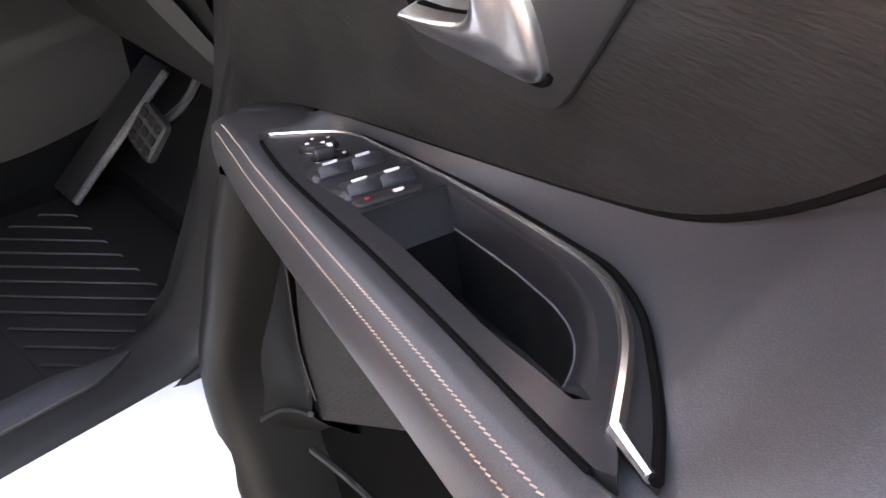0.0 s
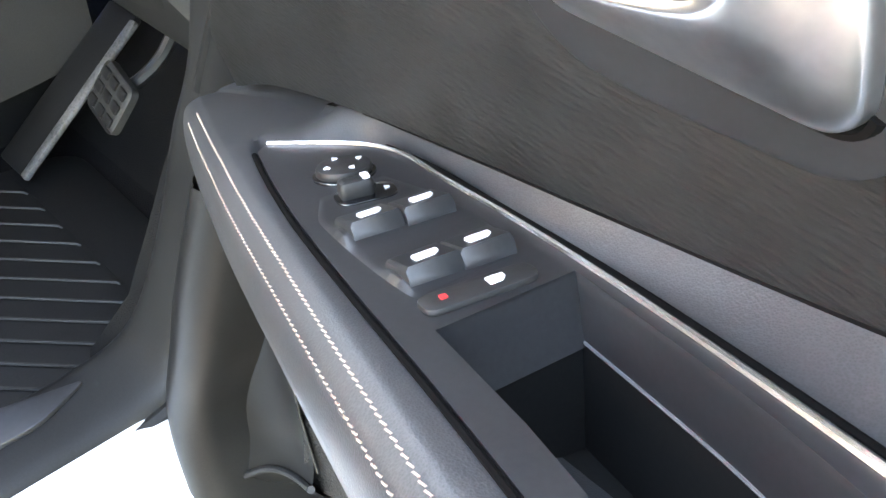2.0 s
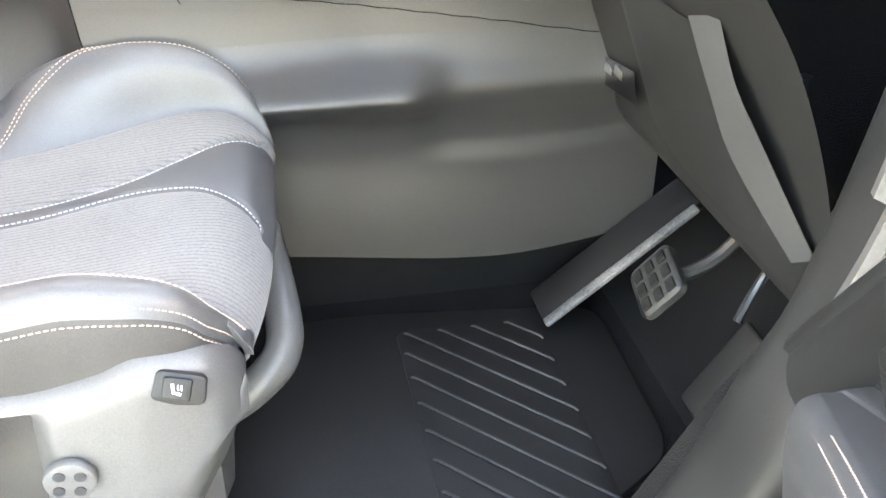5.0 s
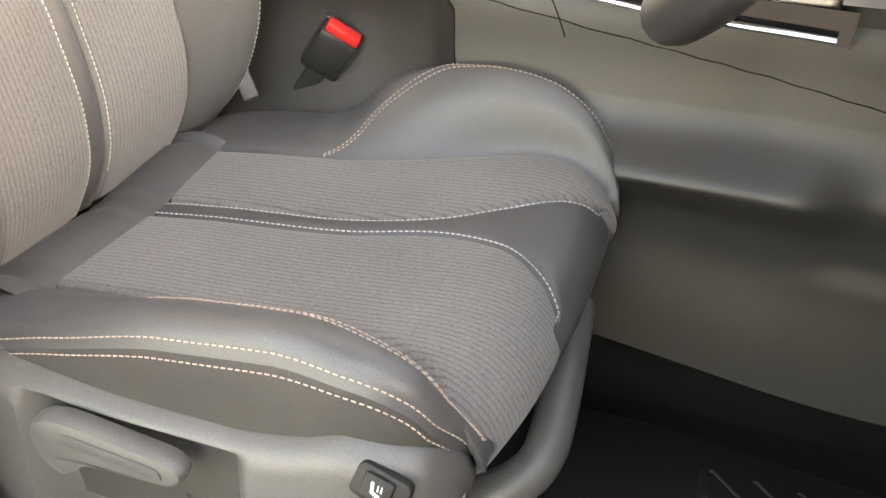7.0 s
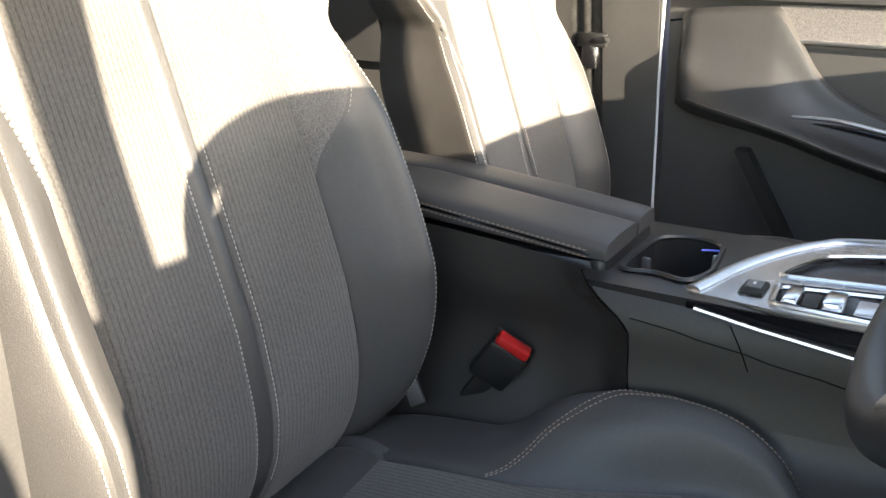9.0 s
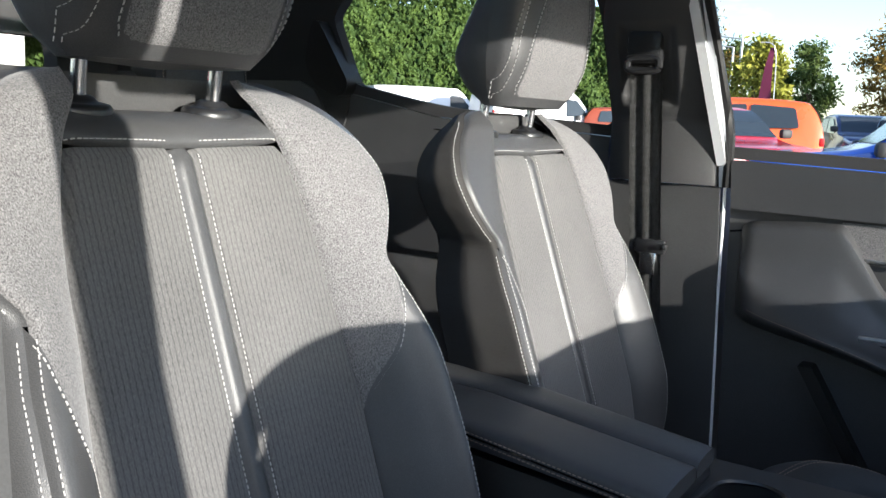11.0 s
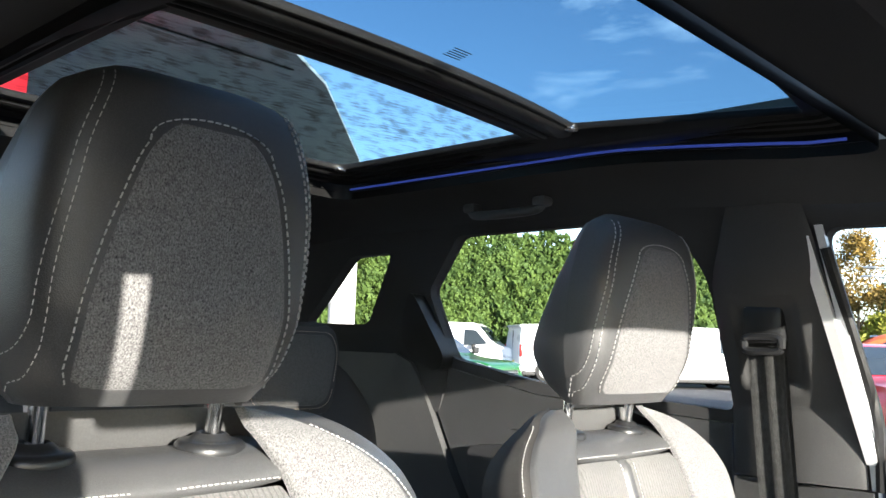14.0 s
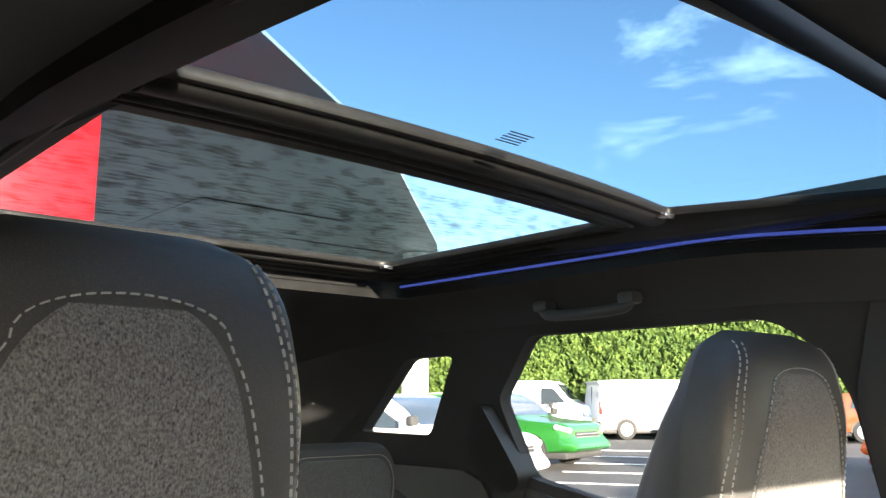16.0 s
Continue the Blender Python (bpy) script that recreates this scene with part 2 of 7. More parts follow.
def tube(points, radius, sides=10, closed=False, bm=None, flat=1.0):
    """A round bar along points; flat squeezes it along its own up axis."""
    out = bm or bmesh.new()
    pts = [Vector(p) for p in points]
    rings, up = [], Vector((0, 0, 1))
    for i, p in enumerate(pts):
        a, b = pts[i - 1] if i or closed else p, pts[(i + 1) % len(pts)] if i < len(pts) - 1 or closed else p
        way = (b - a).normalized()
        side = way.cross(up if abs(way.z) < 0.95 else Vector((0, 1, 0))).normalized()
        top = side.cross(way)
        r = radius[i] if isinstance(radius, (list, tuple)) else radius
        rings.append([out.verts.new(p + side * (r * math.cos(k)) + top * (r * flat * math.sin(k))) for k in (2 * math.pi * j / sides for j in range(sides))])
    for a, b in zip(rings, rings[1:] + rings[:1] if closed else rings[1:]):
        for j in range(sides):
            out.faces.new((a[j], a[(j + 1) % sides], b[(j + 1) % sides], b[j]))
    if not closed:
        out.faces.new(rings[0][::-1])
        out.faces.new(rings[-1])
    return out


def rounded(points, radius, steps=5):
    """A polygon with rounded corners (2D)."""
    out, n = [], len(points)
    for i, p in enumerate(points):
        p, a, b = Vector(p), Vector(points[i - 1]), Vector(points[(i + 1) % n])
        r = radius[i] if isinstance(radius, (list, tuple)) else radius
        r = min(r, (a - p).length * 0.48, (b - p).length * 0.48)
        if r < 1e-5:
            out.append(tuple(p))
            continue
        s, e = p + (a - p).normalized() * r, p + (b - p).normalized() * r
        for k in range(steps + 1):
            t = k / steps
            out.append(tuple((1 - t) ** 2 * s + 2 * t * (1 - t) * p + t * t * e))
    return out


def plate(outer, holes, near, far, bm=None):
    """A plate with openings through it: near and far turn a 2D point into the two faces' 3D points."""
    from mathutils.geometry import tessellate_polygon
    out = bm or bmesh.new()
    loops = [outer, *holes]
    tris = tessellate_polygon([[Vector((*p, 0)) for p in loop] for loop in loops])
    flat = [p for loop in loops for p in loop]
    a, b = [out.verts.new(near(*p)) for p in flat], [out.verts.new(far(*p)) for p in flat]
    for t in tris:
        for v, k in ((a, 1), (b, -1)):
            try:
                out.faces.new([v[i] for i in t][::k])
            except ValueError:
                pass
    at = 0
    for loop in loops:
        for i in range(len(loop)):
            k, q = at + i, at + (i + 1) % len(loop)
            try:
                out.faces.new((a[k], a[q], b[q], b[k]))
            except ValueError:
                pass
        at += len(loop)
    return out


def prism(outline, low, high, m=None, bevel=0.0, holes=(), bm=None):
    """A 2D outline given depth from low to high along z, then moved by m."""
    out = plate(outline, list(holes), lambda x, y: (x, y, high), lambda x, y: (x, y, low))
    if bevel:
        bmesh.ops.recalc_face_normals(out, faces=out.faces)
        out.normal_update()
        rim = [e for e in out.edges if len(e.link_faces) == 2 and e.calc_face_angle(0) > 0.9 and abs(e.verts[0].co.z - e.verts[1].co.z) < 1e-6]
        bmesh.ops.bevel(out, geom=rim, offset=bevel, segments=2, affect="EDGES", profile=0.5)
    if m is not None:
        bmesh.ops.transform(out, matrix=m, verts=out.verts)
    return joined(bm, out)


def ease(x, xs, ys):
    """Smooth interpolation through a table (monotone cubic)."""
    if x <= xs[0]:
        return ys[0]
    if x >= xs[-1]:
        return ys[-1]
    d = [(ys[i + 1] - ys[i]) / (xs[i + 1] - xs[i]) for i in range(len(xs) - 1)]
    m = [d[0]] + [0 if d[i - 1] * d[i] <= 0 else 2 * d[i - 1] * d[i] / (d[i - 1] + d[i]) for i in range(1, len(d))] + [d[-1]]
    i = max(k for k in range(len(d)) if xs[k] <= x)
    h = xs[i + 1] - xs[i]
    t = (x - xs[i]) / h
    return (2 * t**3 - 3 * t * t + 1) * ys[i] + (t**3 - 2 * t * t + t) * h * m[i] + (3 * t * t - 2 * t**3) * ys[i + 1] + (t**3 - t * t) * h * m[i + 1]


def curve(points, t, closed=False):
    """A Catmull-Rom curve through points, t from 0 to 1."""
    n = len(points)
    s = t * (n if closed else n - 1)
    i = min(int(s), n - 1 if closed else n - 2)
    f = s - i
    q = [Vector(points[(i + k) % n] if closed else points[max(0, min(n - 1, i + k))]) for k in (-1, 0, 1, 2)]
    return 0.5 * (2 * q[1] + (q[2] - q[0]) * f + (2 * q[0] - 5 * q[1] + 4 * q[2] - q[3]) * f * f + (3 * q[1] - q[0] - 3 * q[2] + q[3]) * f**3)


def stitches(line, bm=None, long=0.0036, gap=0.0022, wide=0.0010, high=0.0008, slant=0.0):
    """Thread dashes along a fine polyline of (point, normal)."""
    out = bm or bmesh.new()
    pts = [(Vector(p), Vector(n)) for p, n in line]
    want, run, start = long, 0.0, pts[0]
    drawing = True
    for (p, n), (q, _) in zip(pts, pts[1:]):
        step = (q - p).length
        done = 0.0
        while step - done > want - run and step > 0:
            done += want - run
            here = (p.lerp(q, done / step), n)
            if drawing:
                way = here[0] - start[0]
                if way.length > 1e-5:
                    way.normalize()
                    side = way.cross(n).normalized()
                    a, b = start[0] + side * slant, here[0] - side * slant
                    v = [out.verts.new(o + side * (sx * wide / 2) + n * h) for o in (a, b) for sx in (-1, 1) for h in (-0.0006, high)]
                    m = [out.verts.new((a + b) / 2 + side * (sx * wide / 2) + n * (high * 1.35)) for sx in (-1, 1)]
                    for f in ((v[1], v[3], m[1], m[0]), (m[0], m[1], v[7], v[5]), (v[0], v[1], m[0], v[5], v[4]), (v[3], v[2], v[6], v[7], m[1]), (v[0], v[2], v[3], v[1]), (v[4], v[5], v[7], v[6])):
                        out.faces.new(f)
            start, run, drawing = here, 0.0, not drawing
            want = long if drawing else gap
        run += step - done
    return out


# ---- front seats ----
SIDE_CLOTH = surface("dark_woven_side_cloth", (0.020, 0.019, 0.018), (0.058, 0.055, 0.052), 0.85, grain=(1300.0, 0.5, 0.0004), stain=9.0, spec=0.3)
CUSHION = [(-0.07, 0.575), (0.0, 0.606), (0.10, 0.622), (0.22, 0.632), (0.33, 0.645), (0.41, 0.654), (0.458, 0.645), (0.484, 0.618), (0.486, 0.598), (0.468, 0.580), (0.43, 0.571)]


def cushion_line(v):
    """The cushion's middle line: place (y, z) and normal, from the backrest (0) over the front edge (1)."""
    p, q = curve(CUSHION, max(0, v - 0.004)), curve(CUSHION, min(1, v + 0.004))
    way = (q - p).normalized()
    return curve(CUSHION, v), Vector((-way.y, way.x))


def seam_x(y, v, side=1):
    if side < 0:
        return ease(y, (0.05, 0.16, 0.27, 0.38, 0.43, 0.49), (0.140, 0.146, 0.166, 0.192, 0.194, 0.180)) if v < 0.68 else ease(v, (0.68, 0.78, 1.0), (0.180, 0.176, 0.170))
    return 0.154 if y < 0.28 and v < 0.6 else ease(y, (0.28, 0.36, 0.41, 0.465, 0.49), (0.154, 0.162, 0.180, 0.208, 0.214)) if v < 0.68 else ease(v, (0.68, 0.78, 1.0), (0.214, 0.212, 0.205))


def strip_edges(y, v):
    """The two edges of the leather strip down the middle: it widens to a flare at the front."""
    if v > 0.66:
        return 0.055 + (v - 0.66) * 0.06, -0.150
    return ease(y, (0.05, 0.24, 0.34, 0.40, 0.45, 0.49), (0.003, -0.006, -0.022, -0.012, 0.018, 0.055)), ease(y, (0.05, 0.23, 0.31, 0.39, 0.44, 0.49), (-0.026, -0.035, -0.050, -0.088, -0.122, -0.150))


def bolster_height(v, side):
    """The inner bolster rises in a short high arch, the outer one is longer and lower."""
    if side < 0:
        return ease(v, (0.0, 0.22, 0.25, 0.29, 0.33, 0.37, 0.41, 0.45, 0.50, 0.56, 0.64, 0.74, 1.0), (0.012, 0.016, 0.030, 0.066, 0.083, 0.090, 0.090, 0.085, 0.074, 0.056, 0.030, 0.014, 0.006))
    return ease(v, (0.0, 0.12, 0.22, 0.30, 0.39, 0.47, 0.53, 0.60, 0.70, 1.0), (0.014, 0.024, 0.046, 0.068, 0.070, 0.054, 0.038, 0.018, 0.010, 0.004))


def bend(x, v):
    """The front edge is bowed: it draws back towards both sides."""
    return -0.026 * min(1.7, ((x + 0.06) / 0.2) ** 2) * ease(v, (0.28, 0.62), (0.0, 1.0))


def groove(d, deep=0.0055, wide=0.0042):
    return -deep * math.exp(-((d / wide) ** 2))


def cushion_at(x, v):
    """A point of the insert, |x| up to the bolster's seam."""
    c, n = cushion_line(v)
    xs = seam_x(c.x, v, -1 if x < 0 else 1)
    left, right = strip_edges(c.x, v)
    h = 0.010 * (abs(x) / xs) ** 3 + groove(abs(x) - xs, 0.008, 0.006) + groove(x - left) + groove(x - right) + 0.0035 * math.sin(min(1, max(0, (x - left) / (xs - left))) * math.pi) * (x > left)
    h += 0.0035 * math.sin(min(1, max(0, (right - x) / (right + xs))) * math.pi) * (x < right)
    return Vector((x, c.x + n.x * h + bend(x, v), c.y + n.y * h))


def bolster_at(t, v, side):
    """A point of the bolster: t from the insert's seam (0) over the crest to the foot of the side (1)."""
    c, n = cushion_line(v)
    xs, hb = seam_x(c.x, v, side), bolster_height(v, side)
    foot = ease(v, (0.0, 0.40, 0.54, 0.64, 0.76, 1.0), (-0.10, -0.14, -0.115, -0.055, -0.014, -0.006))
    flank = ease(v, (0.0, 0.45, 0.58, 0.66, 0.74, 1.0), (0.262, 0.262, 0.249, 0.232, 0.219, 0.216))
    x = ease(t, (0, 0.08, 0.30, 0.52, 0.70, 0.85, 1.0), (xs, xs + 0.006, xs + (flank - 0.027 - xs) * 0.52, flank - 0.026, flank - 0.004, flank, flank - 0.004))
    h = ease(t, (0, 0.08, 0.30, 0.52, 0.70, 0.85, 1.0), (0.002, 0.010, hb * 0.72 + 0.004, hb, hb * 0.72 - 0.012, (hb + foot) / 2, foot))
    h += groove((t - 0.642) * 0.12, 0.004, 0.004)
    return Vector((side * x, c.x + n.x * h + bend(side * x, v), c.y + n.y * h))


def normal_at(fn, a, b, e=0.004):
    p = fn(a, b)
    n = (fn(a + e * 0.3, b) - p).cross(fn(a, b + e) - p)
    n = n.normalized() if n.length else Vector((0, 0, 1))
    return p, n


def seam_line(fn, path, up, steps=260):
    """A polyline of (point, outward normal) on fn along path(t); up tells which way is out."""
    out = []
    for k in range(steps + 1):
        a, b = path(k / steps)
        p, n = normal_at(fn, a, b)
        out.append((p, n if n.dot(Vector(up)) > 0 else -n))
    return out


def spaced(t):
    """Denser towards both ends."""
    return 0.5 - 0.5 * math.cos(math.pi * t)


# The backrest leans back: its front lies on y = -0.175 - 0.35 (z - 1.22).
def back_y(z):
    return -0.175 - 0.35 * (z - 1.22) - ease(z, (0.60, 0.64, 0.68, 0.74, 0.82), (0.095, 0.060, 0.034, 0.012, 0.0)) - ease(z, (1.22, 1.26, 1.285), (0.0, 0.004, 0.022))


def insert_half(z):
    return ease(z, (0.60, 0.70, 0.94, 1.06, 1.13, 1.22, 1.27), (0.150, 0.160, 0.164, 0.154, 0.149, 0.129, 0.10))


def outline_half(z):
    return ease(z, (0.60, 0.70, 0.80, 0.90, 0.98, 1.04, 1.075, 1.093, 1.115, 1.15, 1.185, 1.215, 1.243, 1.262, 1.278, 1.288), (0.205, 0.222, 0.237, 0.244, 0.241, 0.232, 0.222, 0.219, 0.234, 0.254, 0.261, 0.250, 0.222, 0.190, 0.152, 0.105))


def wing(z):
    """How far the bolsters stand forward of the insert."""
    return ease(z, (0.60, 0.70, 0.82, 0.98, 1.09, 1.18, 1.25, 1.288), (0.02, 0.055, 0.078, 0.072, 0.046, 0.036, 0.016, 0.0))


def back_depth(z):
    """How thick the backrest is at its sides."""
    return ease(z, (0.60, 1.00, 1.10, 1.20, 1.25, 1.288), (0.13, 0.13, 0.105, 0.085, 0.06, 0.03))


STRIP_BACK = 0.0125


def back_at(x, z):
    """A point of the backrest's insert."""
    xi = insert_half(z)
    h = groove(abs(x) - xi, 0.008, 0.006) + groove(abs(x) - STRIP_BACK) + 0.008 * (abs(x) / xi) ** 3 + 0.004 * math.sin(min(1, max(0, (abs(x) - STRIP_BACK) / (xi - STRIP_BACK))) * math.pi)
    h += groove(z - 1.22, 0.006, 0.005)
    return Vector((x, back_y(z) + h, z + 0.35 * h))


def back_wing(t, z, side, flare=1.0, puff=1.0):
    """A point of the backrest's bolster: t from the insert's seam (0) over the crest (0.6) round the side to the rear (1)."""
    xi, xo, f = insert_half(z), outline_half(z), wing(z) * puff
    thick = back_depth(z) * (0.55 + 0.45 * puff)
    x = ease(t, (0, 0.07, 0.30, 0.55, 0.70, 0.85, 1.0), (xi, xi + 0.005, xi + (xo - xi) * 0.48, xi + (xo - xi) * 0.86, xo + 0.010 * flare, xo + 0.046 * flare, xo - 0.02 + 0.06 * flare))
    h = ease(t, (0, 0.07, 0.30, 0.55, 0.70, 0.85, 1.0), (0.0, 0.008, f * 0.66 + 0.004, f, f - 0.016, f * 0.35 - 0.42 * thick, -thick))
    h += groove((t - 0.62) * 0.12, 0.0035, 0.004)
    return Vector((side * x, back_y(z) + h, z + 0.2 * max(0, h)))


def head_at(a, b):
    """The headrest: a goes round it, b from its bottom to its top."""
    z = 1.305 + 0.261 * b
    half = ease(b, (0, 0.10, 0.3, 0.55, 0.8, 0.93, 1.0), (0.105, 0.125, 0.139, 0.142, 0.130, 0.111, 0.073))
    deep = ease(b, (0, 0.10, 0.3, 0.6, 0.85, 0.95, 1.0), (0.030, 0.046, 0.060, 0.060, 0.050, 0.036, 0.012))
    c, s = math.cos(a * 2 * math.pi), math.sin(a * 2 * math.pi)
    p = 0.55
    x = half * math.copysign(abs(c) ** p, c)
    y = deep * math.copysign(abs(s) ** p, s)
    if s < 0:
        x, y = x * (1 + 0.25 * s * 0.8), y * ease(b, (0, 0.12, 0.26, 0.6, 0.8, 1.0), (1.1, 1.55, 1.65, 1.05, 0.65, 0.5))
    return Vector((x, -0.196 + 0.026 * b + y, z))


def head_front(x, z):
    """The headrest's felt panel, lying just proud of its front."""
    b = (z - 1.305) / 0.261
    half = ease(b, (0, 0.10, 0.3, 0.55, 0.8, 0.93, 1.0), (0.105, 0.125, 0.139, 0.142, 0.130, 0.111, 0.073))
    deep = ease(b, (0, 0.10, 0.3, 0.6, 0.85, 0.95, 1.0), (0.030, 0.046, 0.060, 0.060, 0.050, 0.036, 0.012))
    c = min(0.999, (abs(x) / half) ** (1 / 0.55))
    y = deep * math.sqrt(1 - c * c) ** 0.55
    return Vector((x, -0.196 + 0.026 * b + y, z))


def build_seat(cx, flare=1.0, puff=1.0):
    """A front seat; flare: how far its backrest's sides spread behind the seam; puff: how far its bolsters stand forward."""
    inner = -1 if cx > 0 else 1
    S = thing("upholstered_seat", (cx, 0.2, 0.30), "black leather and ribbed grey cloth car seat with beige stitching", "car seat", "front seats")
    off = Vector((cx, 0, 0))

    def add(name, fn, nu, nv, material, parent=S, label=""):
        return part(name, grid(lambda u, v: fn(u, v) + off, nu, nv), material, parent, label)

    # cushion: rear band, two cloth halves, strip, bolsters, side panels
    v_band = 0.135
    vv = lambda v: v_band + v * (1 - v_band)
    ed = lambda v: strip_edges(cushion_line(v)[0].x, v)
    sx = lambda v, side=1: seam_x(cushion_line(v)[0].x, v, side)
    lerp = lambda a, b, t: a + (b - a) * t
    add("cushion_cloth", lambda u, v: cushion_at(lerp(ed(vv(v))[0], sx(vv(v)), spaced(u)), vv(v)), 30, 60, CLOTH, label="ribbed grey cloth insert")
    add("cushion_cloth", lambda u, v: cushion_at(lerp(-sx(vv(v), -1), ed(vv(v))[1], spaced(u)), vv(v)), 26, 60, CLOTH, label="ribbed grey cloth insert")
    add("cushion_strip", lambda u, v: cushion_at(lerp(ed(vv(v))[1], ed(vv(v))[0], spaced(u)), vv(v)), 14, 60, LEATHER, label="black leather strip flaring at the front")
    add("rear_band", lambda u, v: cushion_at(lerp(-sx(0.1, -1) - 0.012, sx(0.1) + 0.035, spaced(u)), v * v_band) + Vector((0, 0, 0.016 * math.sin(math.pi * min(1, v * 1.02)) ** 0.7)), 40, 12, LEATHER)
    for side in (1, -1):
        cb = add("cushion_bolster", lambda u, v, s=side: bolster_at(u * 0.642, v * 0.75, s), 30, 70, LEATHER)
        add("side_panel", lambda u, v, s=side: bolster_at(0.642 + 0.358 * u, v * 0.75, s), 12, 70, SIDE_CLOTH)
        fn = lambda t, v, s=side: bolster_at(t, v, s)
        both = None
        for t0 in (0.612, 0.672):
            both = stitches([(p + off, n) for p, n in seam_line(fn, lambda k: (t0, 0.10 + 0.585 * k), (side, 0, 0.6))], both)
        for t0 in (0.255, 0.310) if side > 0 else ():
            both = stitches([(p + off, n) for p, n in seam_line(fn, lambda k: (t0 + 0.05 * k, 0.26 + 0.44 * k), (-side, 0, 1))], both)
        part("stitching", both, THREAD, S, "beige thread stitching", kind="stuff")
        if side < 0:
            arc = None
            for d in (0.0, 0.012):
                arc = stitches([(p + off, n) for p, n in seam_line(fn, lambda k, d=d: (0.03 + 0.46 * ease(k, (0, 0.14, 0.3, 1.0), (0, 0.62, 1.0, 1.15)) + 5 * d * (0.3 + 0.7 * min(1, k * 4)), 0.248 + 0.44 * k), (1, 0, 1), 260)], arc)
            part("stitching", arc, THREAD, S, "beige thread stitching", kind="stuff")
    lines = None
    for pick, d in ((0, 0.0045), (1, -0.0045)):
        lines = stitches([(p + off, n) for p, n in seam_line(cushion_at, lambda k: (ed(vv(k * 0.62))[pick] + d * -1, vv(k * 0.62)), (0, 0, 1))], lines)
    part("stitching", lines, THREAD_GREY, S, "pale thread stitching", kind="stuff")
    # underside
    part("cushion_base", box((0.47, 0.44, 0.13), (cx, 0.20, 0.475), 0.03), PLASTIC, S)
    # backrest
    z0, z1 = 0.60, 1.22
    zz = lambda v: lerp(z0, z1, v)
    for side in (1, -1):
        add("backrest_cloth", lambda u, v, s=side: back_at(s * lerp(STRIP_BACK, insert_half(zz(v)), spaced(u)), zz(v)), 24, 60, CLOTH, label="ribbed grey cloth insert")
        split = lambda t: 0.934 + 0.155 * min(1, t / 0.62)
        add("backrest_bolster", lambda u, v, s=side: back_wing(u * 0.62, lerp(z0, split(u * 0.62), v), s, flare, puff), 30, 40, LEATHER)
        add("backrest_side", lambda u, v, s=side: back_wing(0.62 + 0.38 * u, lerp(z0, split(0.7), v), s, flare, puff), 16, 40, SIDE_CLOTH if side == inner else LEATHER)
        add("shoulder", lambda u, v, s=side: back_wing(u * 0.60, lerp(split(u * 0.60), 1.287, v), s, flare, puff), 30, 44, *((LEATHER,) if puff < 1 and side == inner else (FELT, S, "grey melange felt shoulder")))
        # passenger's inner shoulder side: darker cloth paints in the leather's shade
        add("shoulder_side", lambda u, v, s=side: back_wing(0.60 + 0.40 * u, lerp(split(0.7), 1.287, v), s, flare, puff), 16, 44, SIDE_CLOTH if puff < 1 and side == inner else LEATHER)
        fn = lambda t, z, s=side: back_wing(t, z, s, flare, puff)
        both = None
        for t0 in (0.575, 0.655):
            both = stitches([(p + off, n) for p, n in seam_line(fn, lambda k: (t0, 0.64 + 0.44 * k), (side, 1, 0.2))], both)
        both = stitches([(p + off, n) for p, n in seam_line(fn, lambda k: (0.66, 1.10 + 0.17 * k), (side, 1, 0.6), 120)], both)
        both = stitches([(p + off, n) for p, n in seam_line(fn, lambda k: (0.10 + 0.5 * k, split(0.10 + 0.5 * k) - 0.006), (side, 1, 0.2), 90)], both)
        part("stitching", both, THREAD_GREY, S, "pale thread stitching", kind="stuff")
    add("backrest_strip", lambda u, v: back_at(lerp(-STRIP_BACK, STRIP_BACK, u), zz(v)), 8, 60, LEATHER, label="black leather strip")
    roll = [(-0.175, 1.218), (-0.181, 1.232), (-0.200, 1.246), (-0.232, 1.252), (-0.290, 1.250)]
    add("top_band", lambda u, v: Vector((lerp(-1, 1, u) * (0.130 - 0.006 * v), curve(roll, v).x + groove(v * 0.08, 0.006, 0.006), curve(roll, v).y + 0.006 * abs(2 * u - 1) ** 4)), 30, 20, LEATHER, label="black leather band under the headrest")
    lines = None
    for x in (STRIP_BACK + 0.0045, -STRIP_BACK - 0.0045):
        lines = stitches([(p + off, n) for p, n in seam_line(back_at, lambda k: (x, 0.64 + 0.575 * k), (0, 1, 0))], lines)
    lines = stitches([(p + off, n) for p, n in seam_line(back_at, lambda k: (-0.125 + 0.25 * k, 1.226), (0, 1, 0), 120)], lines)
    part("stitching", lines, THREAD_GREY, S, "pale thread stitching", kind="stuff")

    def shell(u, v):
        z = lerp(z0, 1.287, v)
        xo = outline_half(z)
        a = lerp(-1, 1, u)
        return Vector((a * (xo - 0.019 + 0.06 * flare), back_y(z) - back_depth(z) * (0.55 + 0.45 * puff) - 0.025 * (1 - abs(a) ** 4) * min(1, 6 * (1 - v)), z - 0.001))
    add("back_shell", shell, 24, 30, PLASTIC, label="black plastic seat back shell")
    # headrest on two chromed posts
    head = Vector((cx + 0.006 * flare, -0.010 * flare, -0.008))

    def full(p):
        """Shapes the driver's headrest to fit the camera's view: its face is narrower and further out."""
        f = flare * max(0, min(1, (p.y + 0.186 + 0.03) / 0.06))
        return Vector((p.x * (1 - 0.10 * f) + 0.07 * flare * max(0, -p.x), p.y + 0.026 * f, p.z))
    H = part("headrest", grid(lambda u, v: full(head_at(u, v)) + head, 60, 30), LEATHER, S, "black leather headrest with a grey felt front")
